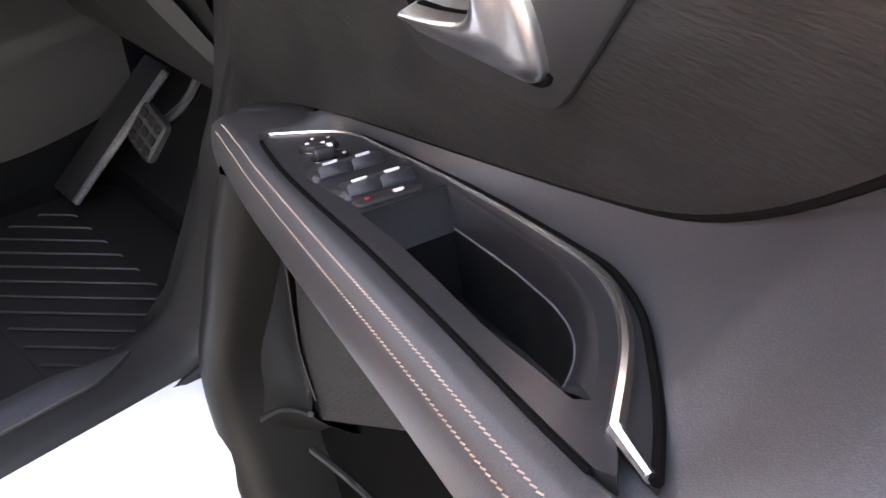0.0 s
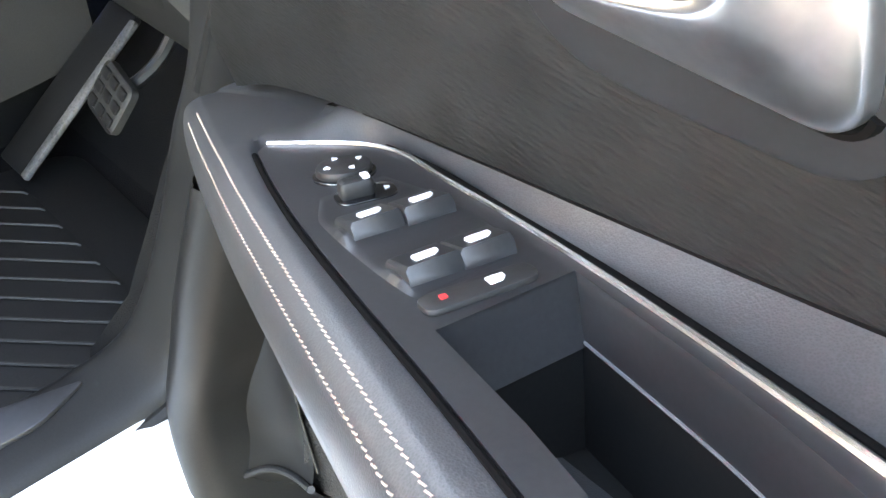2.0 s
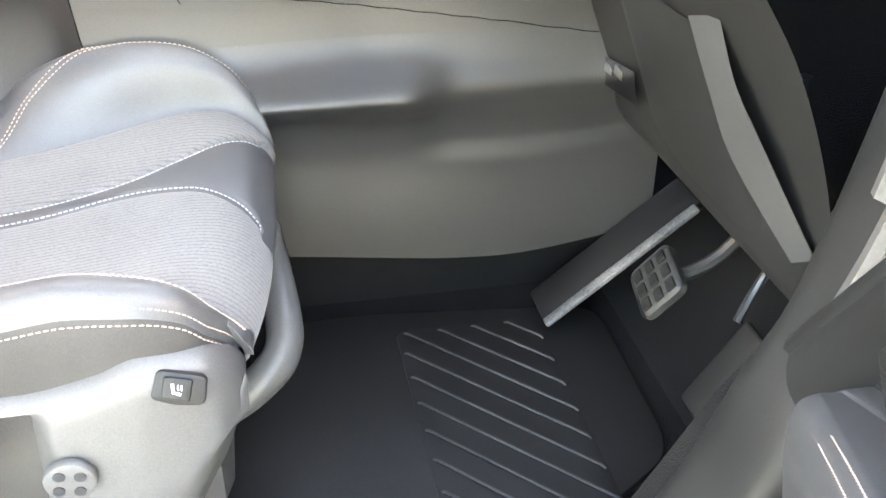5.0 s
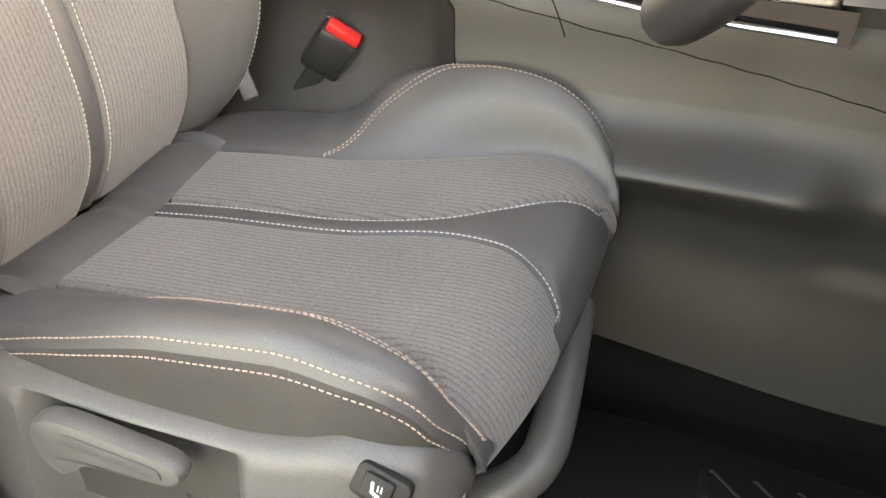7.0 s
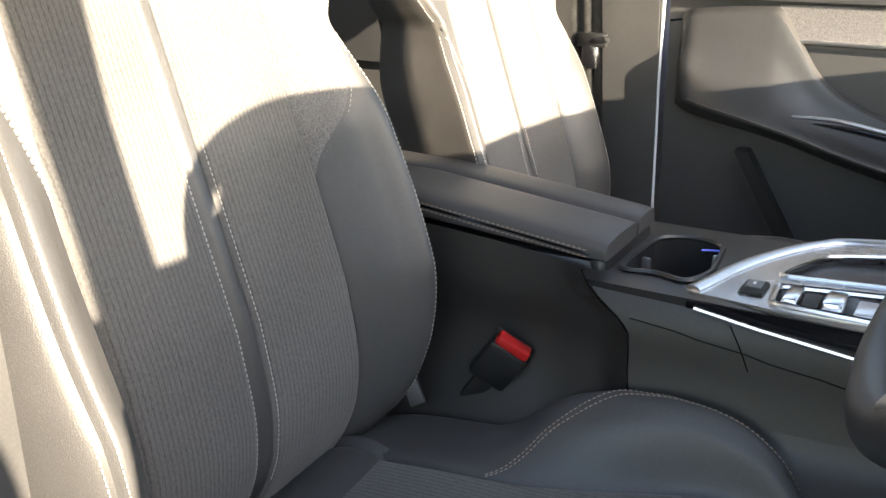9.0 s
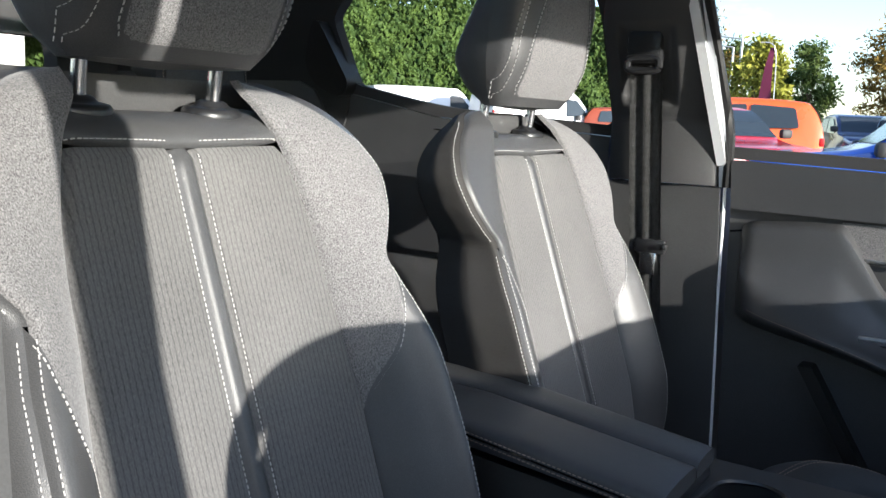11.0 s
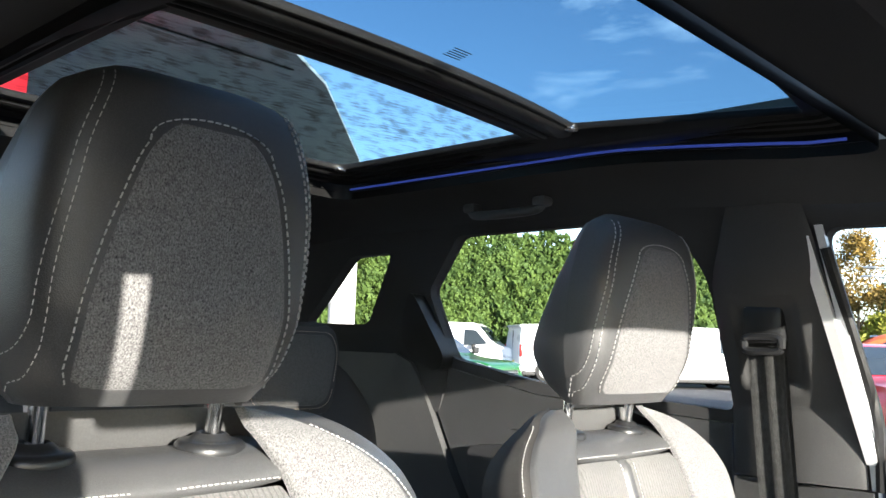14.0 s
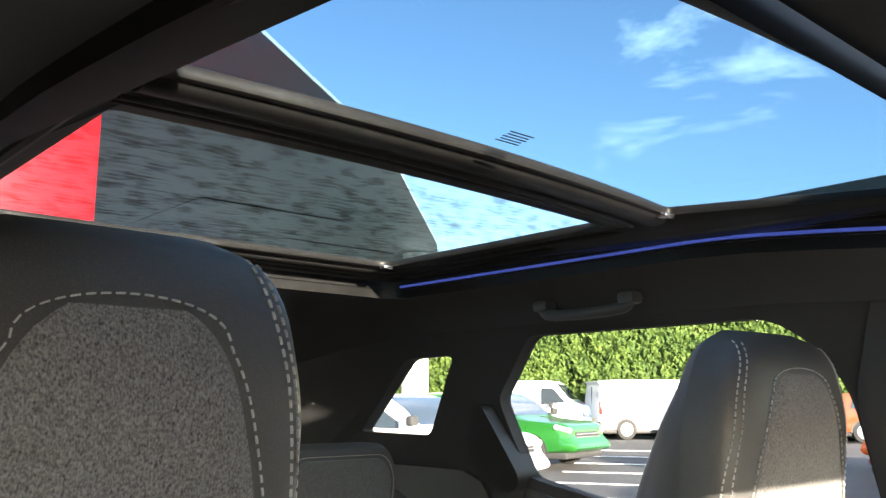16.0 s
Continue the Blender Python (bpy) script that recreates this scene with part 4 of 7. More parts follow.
def build_pedals():
    F = thing("foot_rest", (0.20, 0.86, 0.30), "black footrest with a worn metal edge in the footwell", "foot rest")
    along = (Vector((0.223, 1.067, 0.498)) - Vector((0.253, 0.862, 0.32)))
    m = Matrix.Translation((0.253, 0.862, 0.32)) @ Matrix(((1, 0, 0, 0), (0, along.normalized().y, -along.normalized().z, 0), (0, along.normalized().z, along.normalized().y, 0), (0, 0, 0, 1)))
    part("rest_plate", box((0.075, 0.285, 0.016), (-0.05, 0.14, -0.004), 0.005, m), RUBBER, F)
    part("metal_edge", box((0.016, 0.275, 0.010), (-0.004, 0.137, 0.006), 0.004, m), WORN_EDGE, F, "worn pale metal edge")
    B = thing("brake_pedal", (0.385, 0.965, 0.44), "black rubber brake pedal with a square pad", "pedal")
    pm = Matrix.Translation((0.372, 0.955, 0.475)) @ Euler((radians(58), radians(10), radians(-8))).to_matrix().to_4x4()
    part("pedal_pad", box((0.082, 0.072, 0.014), (0, 0, 0), 0.012, pm, 3), RUBBER_WORN, B, "worn square rubber pad")
    for a in range(3):
        for b in range(3):
            part("pad_stud", box((0.018, 0.014, 0.005), (-0.024 + 0.024 * a, -0.021 + 0.021 * b, 0.008), 0.002, pm), RUBBER, B)
    part("pedal_arm", tube([curve([(0.375, 0.968, 0.478), (0.385, 1.03, 0.52), (0.385, 1.08, 0.62), (0.38, 1.08, 0.75)], k / 12) for k in range(13)], 0.009, 8), PLASTIC_SMOOTH, B)
    A = thing("accelerator_pedal", (0.50, 1.0, 0.36), "black accelerator pedal with a curved arm", "pedal")
    am = Matrix.Translation((0.50, 0.99, 0.43)) @ Euler((radians(60), 0, 0)).to_matrix().to_4x4()
    part("pedal_pad", box((0.045, 0.13, 0.012), (0, 0, 0), 0.006, am, 3), RUBBER, A)
    part("pedal_arm", tube([curve([(0.46, 1.02, 0.47), (0.44, 1.06, 0.53), (0.47, 1.09, 0.60), (0.50, 1.10, 0.70)], k / 12) for k in range(13)], 0.006, 8), PLASTIC_SMOOTH, A)


build_pedals()


# weather strips and painted pillar between the dashboard and the open door
STRIP = surface("grey_weather_strip", (0.050, 0.047, 0.044), (0.085, 0.081, 0.076), 0.6, grain=(300.0, 0.2, 0.0003), stain=14.0)
for nm, mt, r, pts, label in (("door_seal", STRIP, 0.011, [(0.75, 0.895, 0.824), (0.75, 0.900, 0.88), (0.75, 0.906, 0.93), (0.745, 0.93, 1.05)], "pale grey rubber door seal"),
                              ("door_seal", STRIP, 0.013, [(0.745, 0.892, 0.69), (0.745, 0.912, 0.765), (0.745, 0.925, 0.845), (0.745, 0.937, 0.925), (0.745, 0.96, 1.05)], "pale grey rubber door seal"),
                              ("door_seal", PLASTIC, 0.013, [(0.755, 0.905, 0.70), (0.755, 0.935, 0.775), (0.755, 0.948, 0.85), (0.755, 0.955, 0.92), (0.755, 0.98, 1.05)], "black rubber door seal")):
    solid(nm, tube([curve(pts, k / 16) for k in range(17)], r, 8), mt, label, "door seal", "structure")
solid("pillar_skin", prism([(0.955, 0.60), (0.968, 0.80), (0.975, 0.93), (1.0, 1.08), (1.10, 1.08), (1.10, 0.60)], 0.745, 0.775, Matrix(((0, 0, 1, 0), (1, 0, 0, 0), (0, 1, 0, 0), (0, 0, 0, 1)))), WHITE_PAINT, "white painted pillar beside the door", "pillar", "structure")


# ---- centre console ----
def build_console():
    C = thing("centre_console", (-0.045, 0.3, 0.292), "black plastic centre console with satin silver trim and cup holder", "centre console")
    prof = [(0.150, 0.425), (0.143, 0.48), (0.130, 0.56), (0.134, 0.61), (0.156, 0.640), (0.158, 0.656), (0.118, 0.694), (0.104, 0.745), (0.098, 0.80), (0.086, 0.832)]

    def joint_y(z):
        """Where the rear side panel meets the front one."""
        return ease(z, (0.42, 0.65, 0.712, 0.734, 0.790, 0.800, 0.826, 0.852), (0.290, 0.285, 0.278, 0.273, 0.267, 0.255, 0.219, 0.201))

    def flank(u, y):
        """The front side panel: a deck edge, an upper face, a ledge and the flat below it."""
        p = curve(prof, u)
        bulge = ease(y, (0.1, 0.30, 0.66, 0.74, 1.04), (0.2, 1.0, 1.1, 0.5, 0.4))
        x = 0.116 + (p.x - 0.116) * (bulge if 0.57 < p.y < 0.69 else 1.0) + 0.10 * max(0, y - 0.62) * (0.3 + u)
        z = p.y - 0.035 * max(0, 1 - 1.8 * u) * ease(y, (0.45, 0.8, 1.04), (0, 1.0, 0.0)) + (0.05 * u * max(0, y - 0.45))
        return Vector((x, y, z))

    def front(u, v):
        j = joint_y(curve(prof, u).y) + 0.001
        return flank(u, j + (1.04 - j) * v)

    def rear_top(y):
        return 0.845 + 0.07 * (0.195 - max(-0.05, y))

    def rear(u, v):
        """The rear side panel beside the armrest, hollow above and flaring to its foot."""
        z = 0.42 + (rear_top(joint_y(0.42 + 0.43 * u)) - 0.42) * u
        j = joint_y(z)
        y = -0.32 + (j + 0.32) * v
        z = 0.42 + (rear_top(y) - 0.42) * u
        x = ease(z, (0.42, 0.55, 0.62, 0.66, 0.70, 0.75, 0.80, 0.87), (0.128, 0.118, 0.106, 0.088, 0.070, 0.062, 0.070, 0.066))
        near = ease(y, (j - 0.11, j - 0.04, j), (0.0, 0.25, 1.0))
        ahead = ease(z, (0.42, 0.56, 0.61, 0.64, 0.656, 0.694, 0.745, 0.80, 0.86), (0.150, 0.130, 0.134, 0.152, 0.153, 0.117, 0.104, 0.098, 0.086))
        return Vector((x + (ahead - x) * near, y, z))
    part("side_panel", grid(lambda u, v: front(u * 0.72, v), 30, 60), CONSOLE, C)
    part("side_panel", grid(lambda u, v: (lambda p: Vector((-0.09 - p.x, p.y, p.z)))(flank(u, -0.32 + 1.36 * v)), 30, 60), CONSOLE, C)
    part("upper_panel", grid(lambda u, v: front(0.72 + 0.28 * u, v), 12, 50), CONSOLE, C)
    part("rear_panel", grid(rear, 40, 50), CONSOLE, C)
    part("carpet_skirt", box((0.30, 1.36, 0.17), (-0.045, 0.36, 0.372), 0.01), CARPET, C, "black carpet under the console")
    # joint between the rear and front side panels
    part("joint", tube([rear(k / 30, 1.0) + Vector((0.0012, 0.0008, 0)) for k in range(6, 31)], 0.0006, 6), GAP_AND_SHADE, C, "dark panel joint")

    def seam_at(y):
        """The long seam under the deck falls towards the front."""
        want = 0.803 - 0.118 * (y - 0.27)
        u = min((k / 200 for k in range(120, 201)), key=lambda a: abs(flank(a, y).z - want))
        return flank(u, y) + Vector((0.0006, 0, 0))
    part("joint", tube([seam_at(0.268 + 0.74 * k / 30) for k in range(31)], 0.0006, 6), GAP_AND_SHADE, C, "dark panel joint")
    part("joint", tube([flank(0.93 - 0.10 * k / 8, 0.372 + 0.024 * k / 8) + Vector((0.0004, 0, 0)) for k in range(9)], 0.0007, 6), GAP_AND_SHADE, C, "dark panel joint")
    # deck with the cup holder's opening
    deck_z = lambda y: 0.834 + 0.05 * max(0, y - 0.45)
    cups = rounded([(0.046, 0.236), (-0.012, 0.232), (-0.108, 0.240), (-0.128, 0.285), (-0.110, 0.322), (0.0, 0.330), (0.048, 0.312), (0.03, 0.274)], [0.02, 0.02, 0.035, 0.03, 0.035, 0.02, 0.02, 0.02])
    deck = [(0.088, 0.20), (0.090, 0.40), (0.10, 0.60), (0.12, 0.90), (-0.21, 0.90), (-0.19, 0.60), (-0.178, 0.40), (-0.178, 0.20)]
    part("deck", plate(deck, [cups], lambda x, y: (x, y, deck_z(y)), lambda x, y: (x, y, deck_z(y) - 0.02)), PLASTIC_SMOOTH, C)
    ring = [(x * 1.0, y) for x, y in cups]
    part("cup_rim", tube([(x, y, 0.836) for x, y in ring], 0.0035, 6, True), PLASTIC_SMOOTH, C)
    holder = part("cup_holder", plate(cups, [], lambda x, y: (x, y, 0.765), lambda x, y: (x, y, 0.755)), PLASTIC_SMOOTH, C)
    well = bmesh.new()
    n = len(cups)
    va = [well.verts.new((x, y, 0.834)) for x, y in cups]
    vb = [well.verts.new((x * 0.97 - 0.001, y, 0.760)) for x, y in cups]
    for i in range(n):
        well.faces.new((va[i], va[(i + 1) % n], vb[(i + 1) % n], vb[i]))
    part("well", well, PLASTIC_SMOOTH, holder)
    for x, y, r in ((0.02, 0.272, 20), (-0.035, 0.245, 75), (-0.09, 0.318, -60)):
        part("cup_clip", box((0.012, 0.006, 0.034), (0, 0, 0), 0.002, Matrix.Translation((x, y, 0.812)) @ Euler((0, 0, radians(r))).to_matrix().to_4x4()), SATIN, holder, "small silver cup clip")
    # silver surround of the selector
    t = lambda x, y: (x, y, deck_z(y) + 0.004 + 0.010 * max(0, y - 0.34) / 0.3)
    b = lambda x, y: (x, y, deck_z(y) - 0.012)
    slot = rounded([(-0.018, 0.397), (-0.010, 0.62), (-0.160, 0.62), (-0.118, 0.440), (-0.072, 0.418)], [0.014, 0.018, 0.018, 0.03, 0.02])
    gate = rounded([(0.078, 0.406), (0.104, 0.53), (0.018, 0.53), (0.022, 0.404)], 0.008)
    panel = part("selector_surround", plate(rounded([(0.076, 0.320), (0.101, 0.47), (0.116, 0.66), (-0.205, 0.66), (-0.190, 0.45), (-0.134, 0.396), (-0.082, 0.370), (-0.004, 0.340)], [0.008, 0.05, 0.01, 0.01, 0.05, 0.03, 0.05, 0.05]), [slot, gate], t, b), BRUSHED, C, "brushed silver selector surround")
    ridge = ((0.072, 0.326), (0.034, 0.337), (-0.004, 0.347), (-0.045, 0.361), (-0.080, 0.376), (-0.128, 0.402), (-0.165, 0.430), (-0.188, 0.47), (-0.200, 0.66))
    part("surround_edge", tube([curve([(*p[:2], p[2] + 0.001) for p in [t(*q) for q in ridge]], k / 40) for k in range(41)], 0.0085, 10, flat=0.55), SATIN, panel, "raised satin silver edge")
    part("slot_rim", tube([(p[0], p[1], p[2] + 0.001) for p in [t(*q) for q in slot]], 0.003, 6, True), CHROME, panel)
    part("gate_rim", tube([(p[0], p[1], p[2] + 0.002) for p in [t(*q) for q in gate]], 0.004, 8, True), CHROME, panel, "bright chrome selector frame")
    part("tray", plate(slot, [], lambda x, y: (x, y, 0.805), lambda x, y: (x, y, 0.795)), PLASTIC_SMOOTH, C)
    slot_wall = bmesh.new()
    va, vb = [slot_wall.verts.new(t(*q)) for q in slot], [slot_wall.verts.new((q[0], q[1], 0.803)) for q in slot]
    for i in range(len(slot)):
        slot_wall.faces.new((va[i], va[(i + 1) % len(slot)], vb[(i + 1) % len(slot)], vb[i]))
    part("tray_wall", slot_wall, PLASTIC_SMOOTH, C)
    part("gate_floor", plate(gate, [], lambda x, y: (x, y, deck_z(y) - 0.004), lambda x, y: (x, y, deck_z(y) - 0.014)), SATIN, C)
    lean = Euler((radians(2), 0, radians(-3))).to_matrix().to_4x4()
    for x, y, w, d, h, mt, nm, lab in ((0.039, 0.383, 0.040, 0.025, 0.007, PLASTIC_GREY, "brake_switch", "square dark parking brake switch"), (0.051, 0.4235, 0.048, 0.016, 0.012, CHROME, "selector_toggle", "silver selector block"), (0.056, 0.442, 0.044, 0.017, 0.009, PLASTIC_GREY, "park_button", "dark square park button"), (0.060, 0.464, 0.044, 0.020, 0.018, CHROME, "selector_lever", "silver selector lever"), (0.062, 0.496, 0.046, 0.026, 0.010, SATIN, "selector_base", "satin selector base")):
        part(nm, box((w, d, h), (0, 0, 0), 0.003, Matrix.Translation((x, y, deck_z(y) + 0.005 + h * 0.3)) @ lean), mt, C, lab)
    part("brake_key", box((0.022, 0.016, 0.003), (0, 0, 0), 0.001, Matrix.Translation((0.039, 0.383, deck_z(0.383) + 0.0115)) @ lean), SATIN_GREY, C, "grey brake switch key")
    part("brake_mark", box((0.007, 0.003, 0.0006), (0, 0, 0), 0.0, Matrix.Translation((0.039, 0.383, deck_z(0.383) + 0.0134)) @ lean), WHITE_MARK, C)
    # blue glow line inside the cup holder
    for arc in (((-0.100, 0.296), (-0.108, 0.318), (-0.080, 0.3255), (-0.040, 0.328)), ((0.044, 0.240), (0.030, 0.2355), (0.012, 0.234))):
        part("cup_light", tube([curve([(*q, 0.829) for q in arc], k / 10) for k in range(11)], 0.0014, 6), BLUE_LED, holder, "thin blue light line in the cup holder")
    # gloss black flank under the silver, with a chrome line
    part("gloss_flank", grid(lambda u, v: Vector((0.094 + 0.012 * v + 0.02 * v * v, 0.325 + 0.35 * v, 0.836 - 0.028 * u * (0.25 + v) - 0.003 + 0.012 * v)), 4, 20), GLOSS, C, "gloss black side band")
    part("chrome_line", tube([(0.100, 0.335, 0.829), (0.106, 0.40, 0.822), (0.116, 0.49, 0.816), (0.136, 0.66, 0.818)], 0.0032, 8), CHROME, C, "chrome trim line")


build_console()


def build_armrest():
    A = thing("armrest", (-0.047, -0.03, 0.79), "black leather console armrest with stitched edges", "armrest")
    top = lambda y: 0.867 + 0.11 * (0.217 - max(-0.06, y)) - 0.0003
    low = lambda y: 0.845 + 0.07 * (0.195 - max(-0.05, y)) + 0.001
    for x0, x1 in ((-0.0625, 0.060), (-0.138, -0.0665)):
        def lid(u, v, x0=x0, x1=x1):
            """A padded lid: soft top corners, straight sides, a drawn-in front."""
            y = ease(v, (0, 0.03, 0.5, 0.97, 1.0), (-0.285, -0.28, -0.03, 0.216, 0.223))
            a = 2 * math.pi * u
            c, n = math.cos(a), math.sin(a)
            half, mid = (x1 - x0) / 2, (x0 + x1) / 2
            k = ease(v, (0, 0.03, 0.08, 0.92, 0.97, 1.0), (0.80, 0.95, 1.0, 1.0, 0.97, 0.88))
            hi, lo = top(y), low(y)
            z = (hi + lo) / 2 + (hi - lo) / 2 * math.copysign(abs(n) ** (0.5 if n > 0 else 0.25), n) * k
            x = mid + half * (0.97 + 0.03 * k) * math.copysign(abs(c) ** 0.28, c)
            if n > 0:
                z += 0.003 * (1 - (x - mid) ** 2 / half ** 2)
            return Vector((x, y, z))
        lidob = part("lid", grid(lid, 64, 60, close=True), LEATHER, A, "padded black leather lid")
        caps = bmesh.new()
        for vv in (0.0, 1.0):
            caps.faces.new([caps.verts.new(lid(i / 64, vv)) for i in range(64)])
        part("end_cap", caps, LEATHER, lidob, kind="stuff")
    line = None
    for d in (0.011, 0.019):
        line = stitches([((0.0605, -0.27 + 0.475 * k / 200, top(-0.27 + 0.475 * k / 200) - d), (1, 0, 0.2)) for k in range(201)], line, long=0.004, gap=0.0025)
    part("stitching", line, THREAD, A, "beige thread stitching", kind="stuff")
    part("seam", tube([(0.0598, -0.27 + 0.475 * k / 20, top(-0.27 + 0.475 * k / 20) - 0.015) for k in range(21)], 0.0016, 6), GLOSS, A, "dark seam along the lid's side")
    part("bin_body", box((0.185, 0.50, 0.13), (-0.038, -0.035, 0.780), 0.010), PLASTIC_SMOOTH, A)
    part("bin_front", box((0.185, 0.024, 0.030), (-0.038, 0.212, 0.832), 0.008), PLASTIC_SMOOTH, A)


build_armrest()


# ---- dashboard and wheel ----
def build_dash():
    D = thing("dashboard", (MID, 0.9, 0.55), "dark grey moulded dashboard with knee panel", "dashboard")
    prof = [(1.14, 0.60), (1.02, 0.592), (0.972, 0.61), (0.943, 0.69), (0.90, 0.80), (0.852, 0.89), (0.80, 0.96), (0.772, 1.01), (0.785, 1.055), (0.85, 1.075), (1.05, 1.09), (1.18, 1.10)]
    part("dash_body", grid(lambda u, v: Vector((-0.76 + 1.44 * v, curve(prof, u).x, curve(prof, u).y)), 60, 24), PLASTIC_GREY, D)
    part("instrument_hood", grid(lambda u, v: Vector((0.362 + 0.19 * (2 * v - 1), 0.76 + 0.26 * u, 1.05 + 0.125 * math.sqrt(max(0, 1 - abs(2 * v - 1) ** 3)))), 10, 30), PLASTIC_SMOOTH, D)
    part("hood_face", grid(lambda u, v: Vector((0.362 + 0.185 * (2 * v - 1), 0.772, 1.0 + u * (0.055 + 0.112 * math.sqrt(max(0, 1 - abs(2 * v - 1) ** 3))))), 6, 30), GLOSS, D)
    face = lambda x, z, d=0.0: Vector((x, 0.985 - 0.425 * (z - 0.60) - d, z))
    part("knee_panel", grid(lambda u, v: face(0.27 + (0.25 + 0.06 * (1 - u)) * v, 0.64 + 0.22 * u, 0.010 * math.sin(math.pi * min(1, max(0, v))) ** 0.3), 14, 14), PLASTIC_GREY, D, "dark grey knee panel")
    part("side_strip", grid(lambda u, v: curve([face(0.487, 0.865, 0.008), face(0.508, 0.802, 0.012), face(0.535, 0.739, 0.014), face(0.615, 0.672, 0.010)], v).lerp(curve([face(0.556, 0.889, 0.008), face(0.585, 0.84, 0.018), face(0.615, 0.798, 0.018), face(0.662, 0.708, 0.010)], v), u), 8, 24), PLASTIC, D, "curved black trim strip")
    part("switch_panel", grid(lambda u, v: face(0.06, 0.675, 0.006).lerp(face(0.27, 0.72, 0.008), u) + Vector((0.02, 0, -0.035)) * v, 10, 4), GLOSS, D)
    for k in range(3):
        part("switch", box((0.030, 0.008, 0.014), tuple(face(0.13 + 0.042 * k, 0.672 + 0.012 * k, 0.010)), 0.003), SATIN, D)
    part("vent", box((0.12, 0.02, 0.05), (0.60, 0.80, 0.965), 0.008), PLASTIC_SMOOTH, D)


build_dash()


def build_wheel():
    c = Vector((0.370, 0.590, 1.030))
    W = thing("steering_wheel", tuple(c), "small leather steering wheel with perforated grips and silver spokes", "steering wheel")
    m = Matrix.Translation(c) @ Euler((radians(57), 0, 0)).to_matrix().to_4x4()

    def rim(a):
        return (0.172 * math.copysign(abs(math.cos(a)) ** 0.88, math.cos(a)), 0.146 * math.copysign(abs(math.sin(a)) ** 0.80, math.sin(a)))
    pts = [m @ Vector((*rim(2 * math.pi * k / 72), 0)) for k in range(72)]
    part("rim", tube(pts, [0.0165 + 0.002 * abs(math.cos(2 * math.pi * k / 72)) for k in range(72)], 14, True), GRIP, W, "perforated black leather rim")
    for a0, a1 in ((200, 232), (308, 340)):
        arc = [m @ Vector((*rim(radians(a0 + (a1 - a0) * k / 12)), 0.004)) for k in range(13)]
        part("rim_inlay", tube([p.lerp(c, 0.06) for p in arc], 0.0155, 12), SATIN, W, "satin silver rim inlay")
    hub = prism(rounded([(-0.075, -0.055), (0.075, -0.055), (0.085, 0.04), (0.05, 0.06), (-0.05, 0.06), (-0.085, 0.04)], 0.03), -0.03, 0.022, m, 0.01)
    part("hub", hub, LEATHER_SOFT, W, "black hub cover")
    for s in (1, -1):
        part("spoke", prism(rounded([(s * 0.07, 0.03), (s * 0.165, 0.022), (s * 0.165, -0.018), (s * 0.075, -0.035)], 0.01), -0.012, 0.012, m, 0.005), GLOSS, W)
        part("spoke_trim", prism(rounded([(s * 0.05, -0.045), (s * 0.085, -0.05), (s * 0.138, -0.105), (s * 0.115, -0.125), (s * 0.06, -0.085)], 0.01), -0.008, 0.014, m, 0.005), SATIN, W, "satin silver spoke")
    part("column", tube([c + Vector((0, 0.03, -0.012)), c + Vector((0, 0.20, -0.09))], 0.055, 18), PLASTIC, W)
    part("stalk", tube([c + Vector((-0.05, 0.06, -0.01)), c + Vector((-0.17, 0.05, 0.01))], [0.008, 0.012], 10), PLASTIC_SMOOTH, W)


GRIP = surface("perforated_black_leather", (0.012, 0.012, 0.013), (0.022, 0.022, 0.023), 0.42, grain=(900.0, 0.35, 0.0003), grain_kind="Voronoi", stain=9.0)
build_wheel()

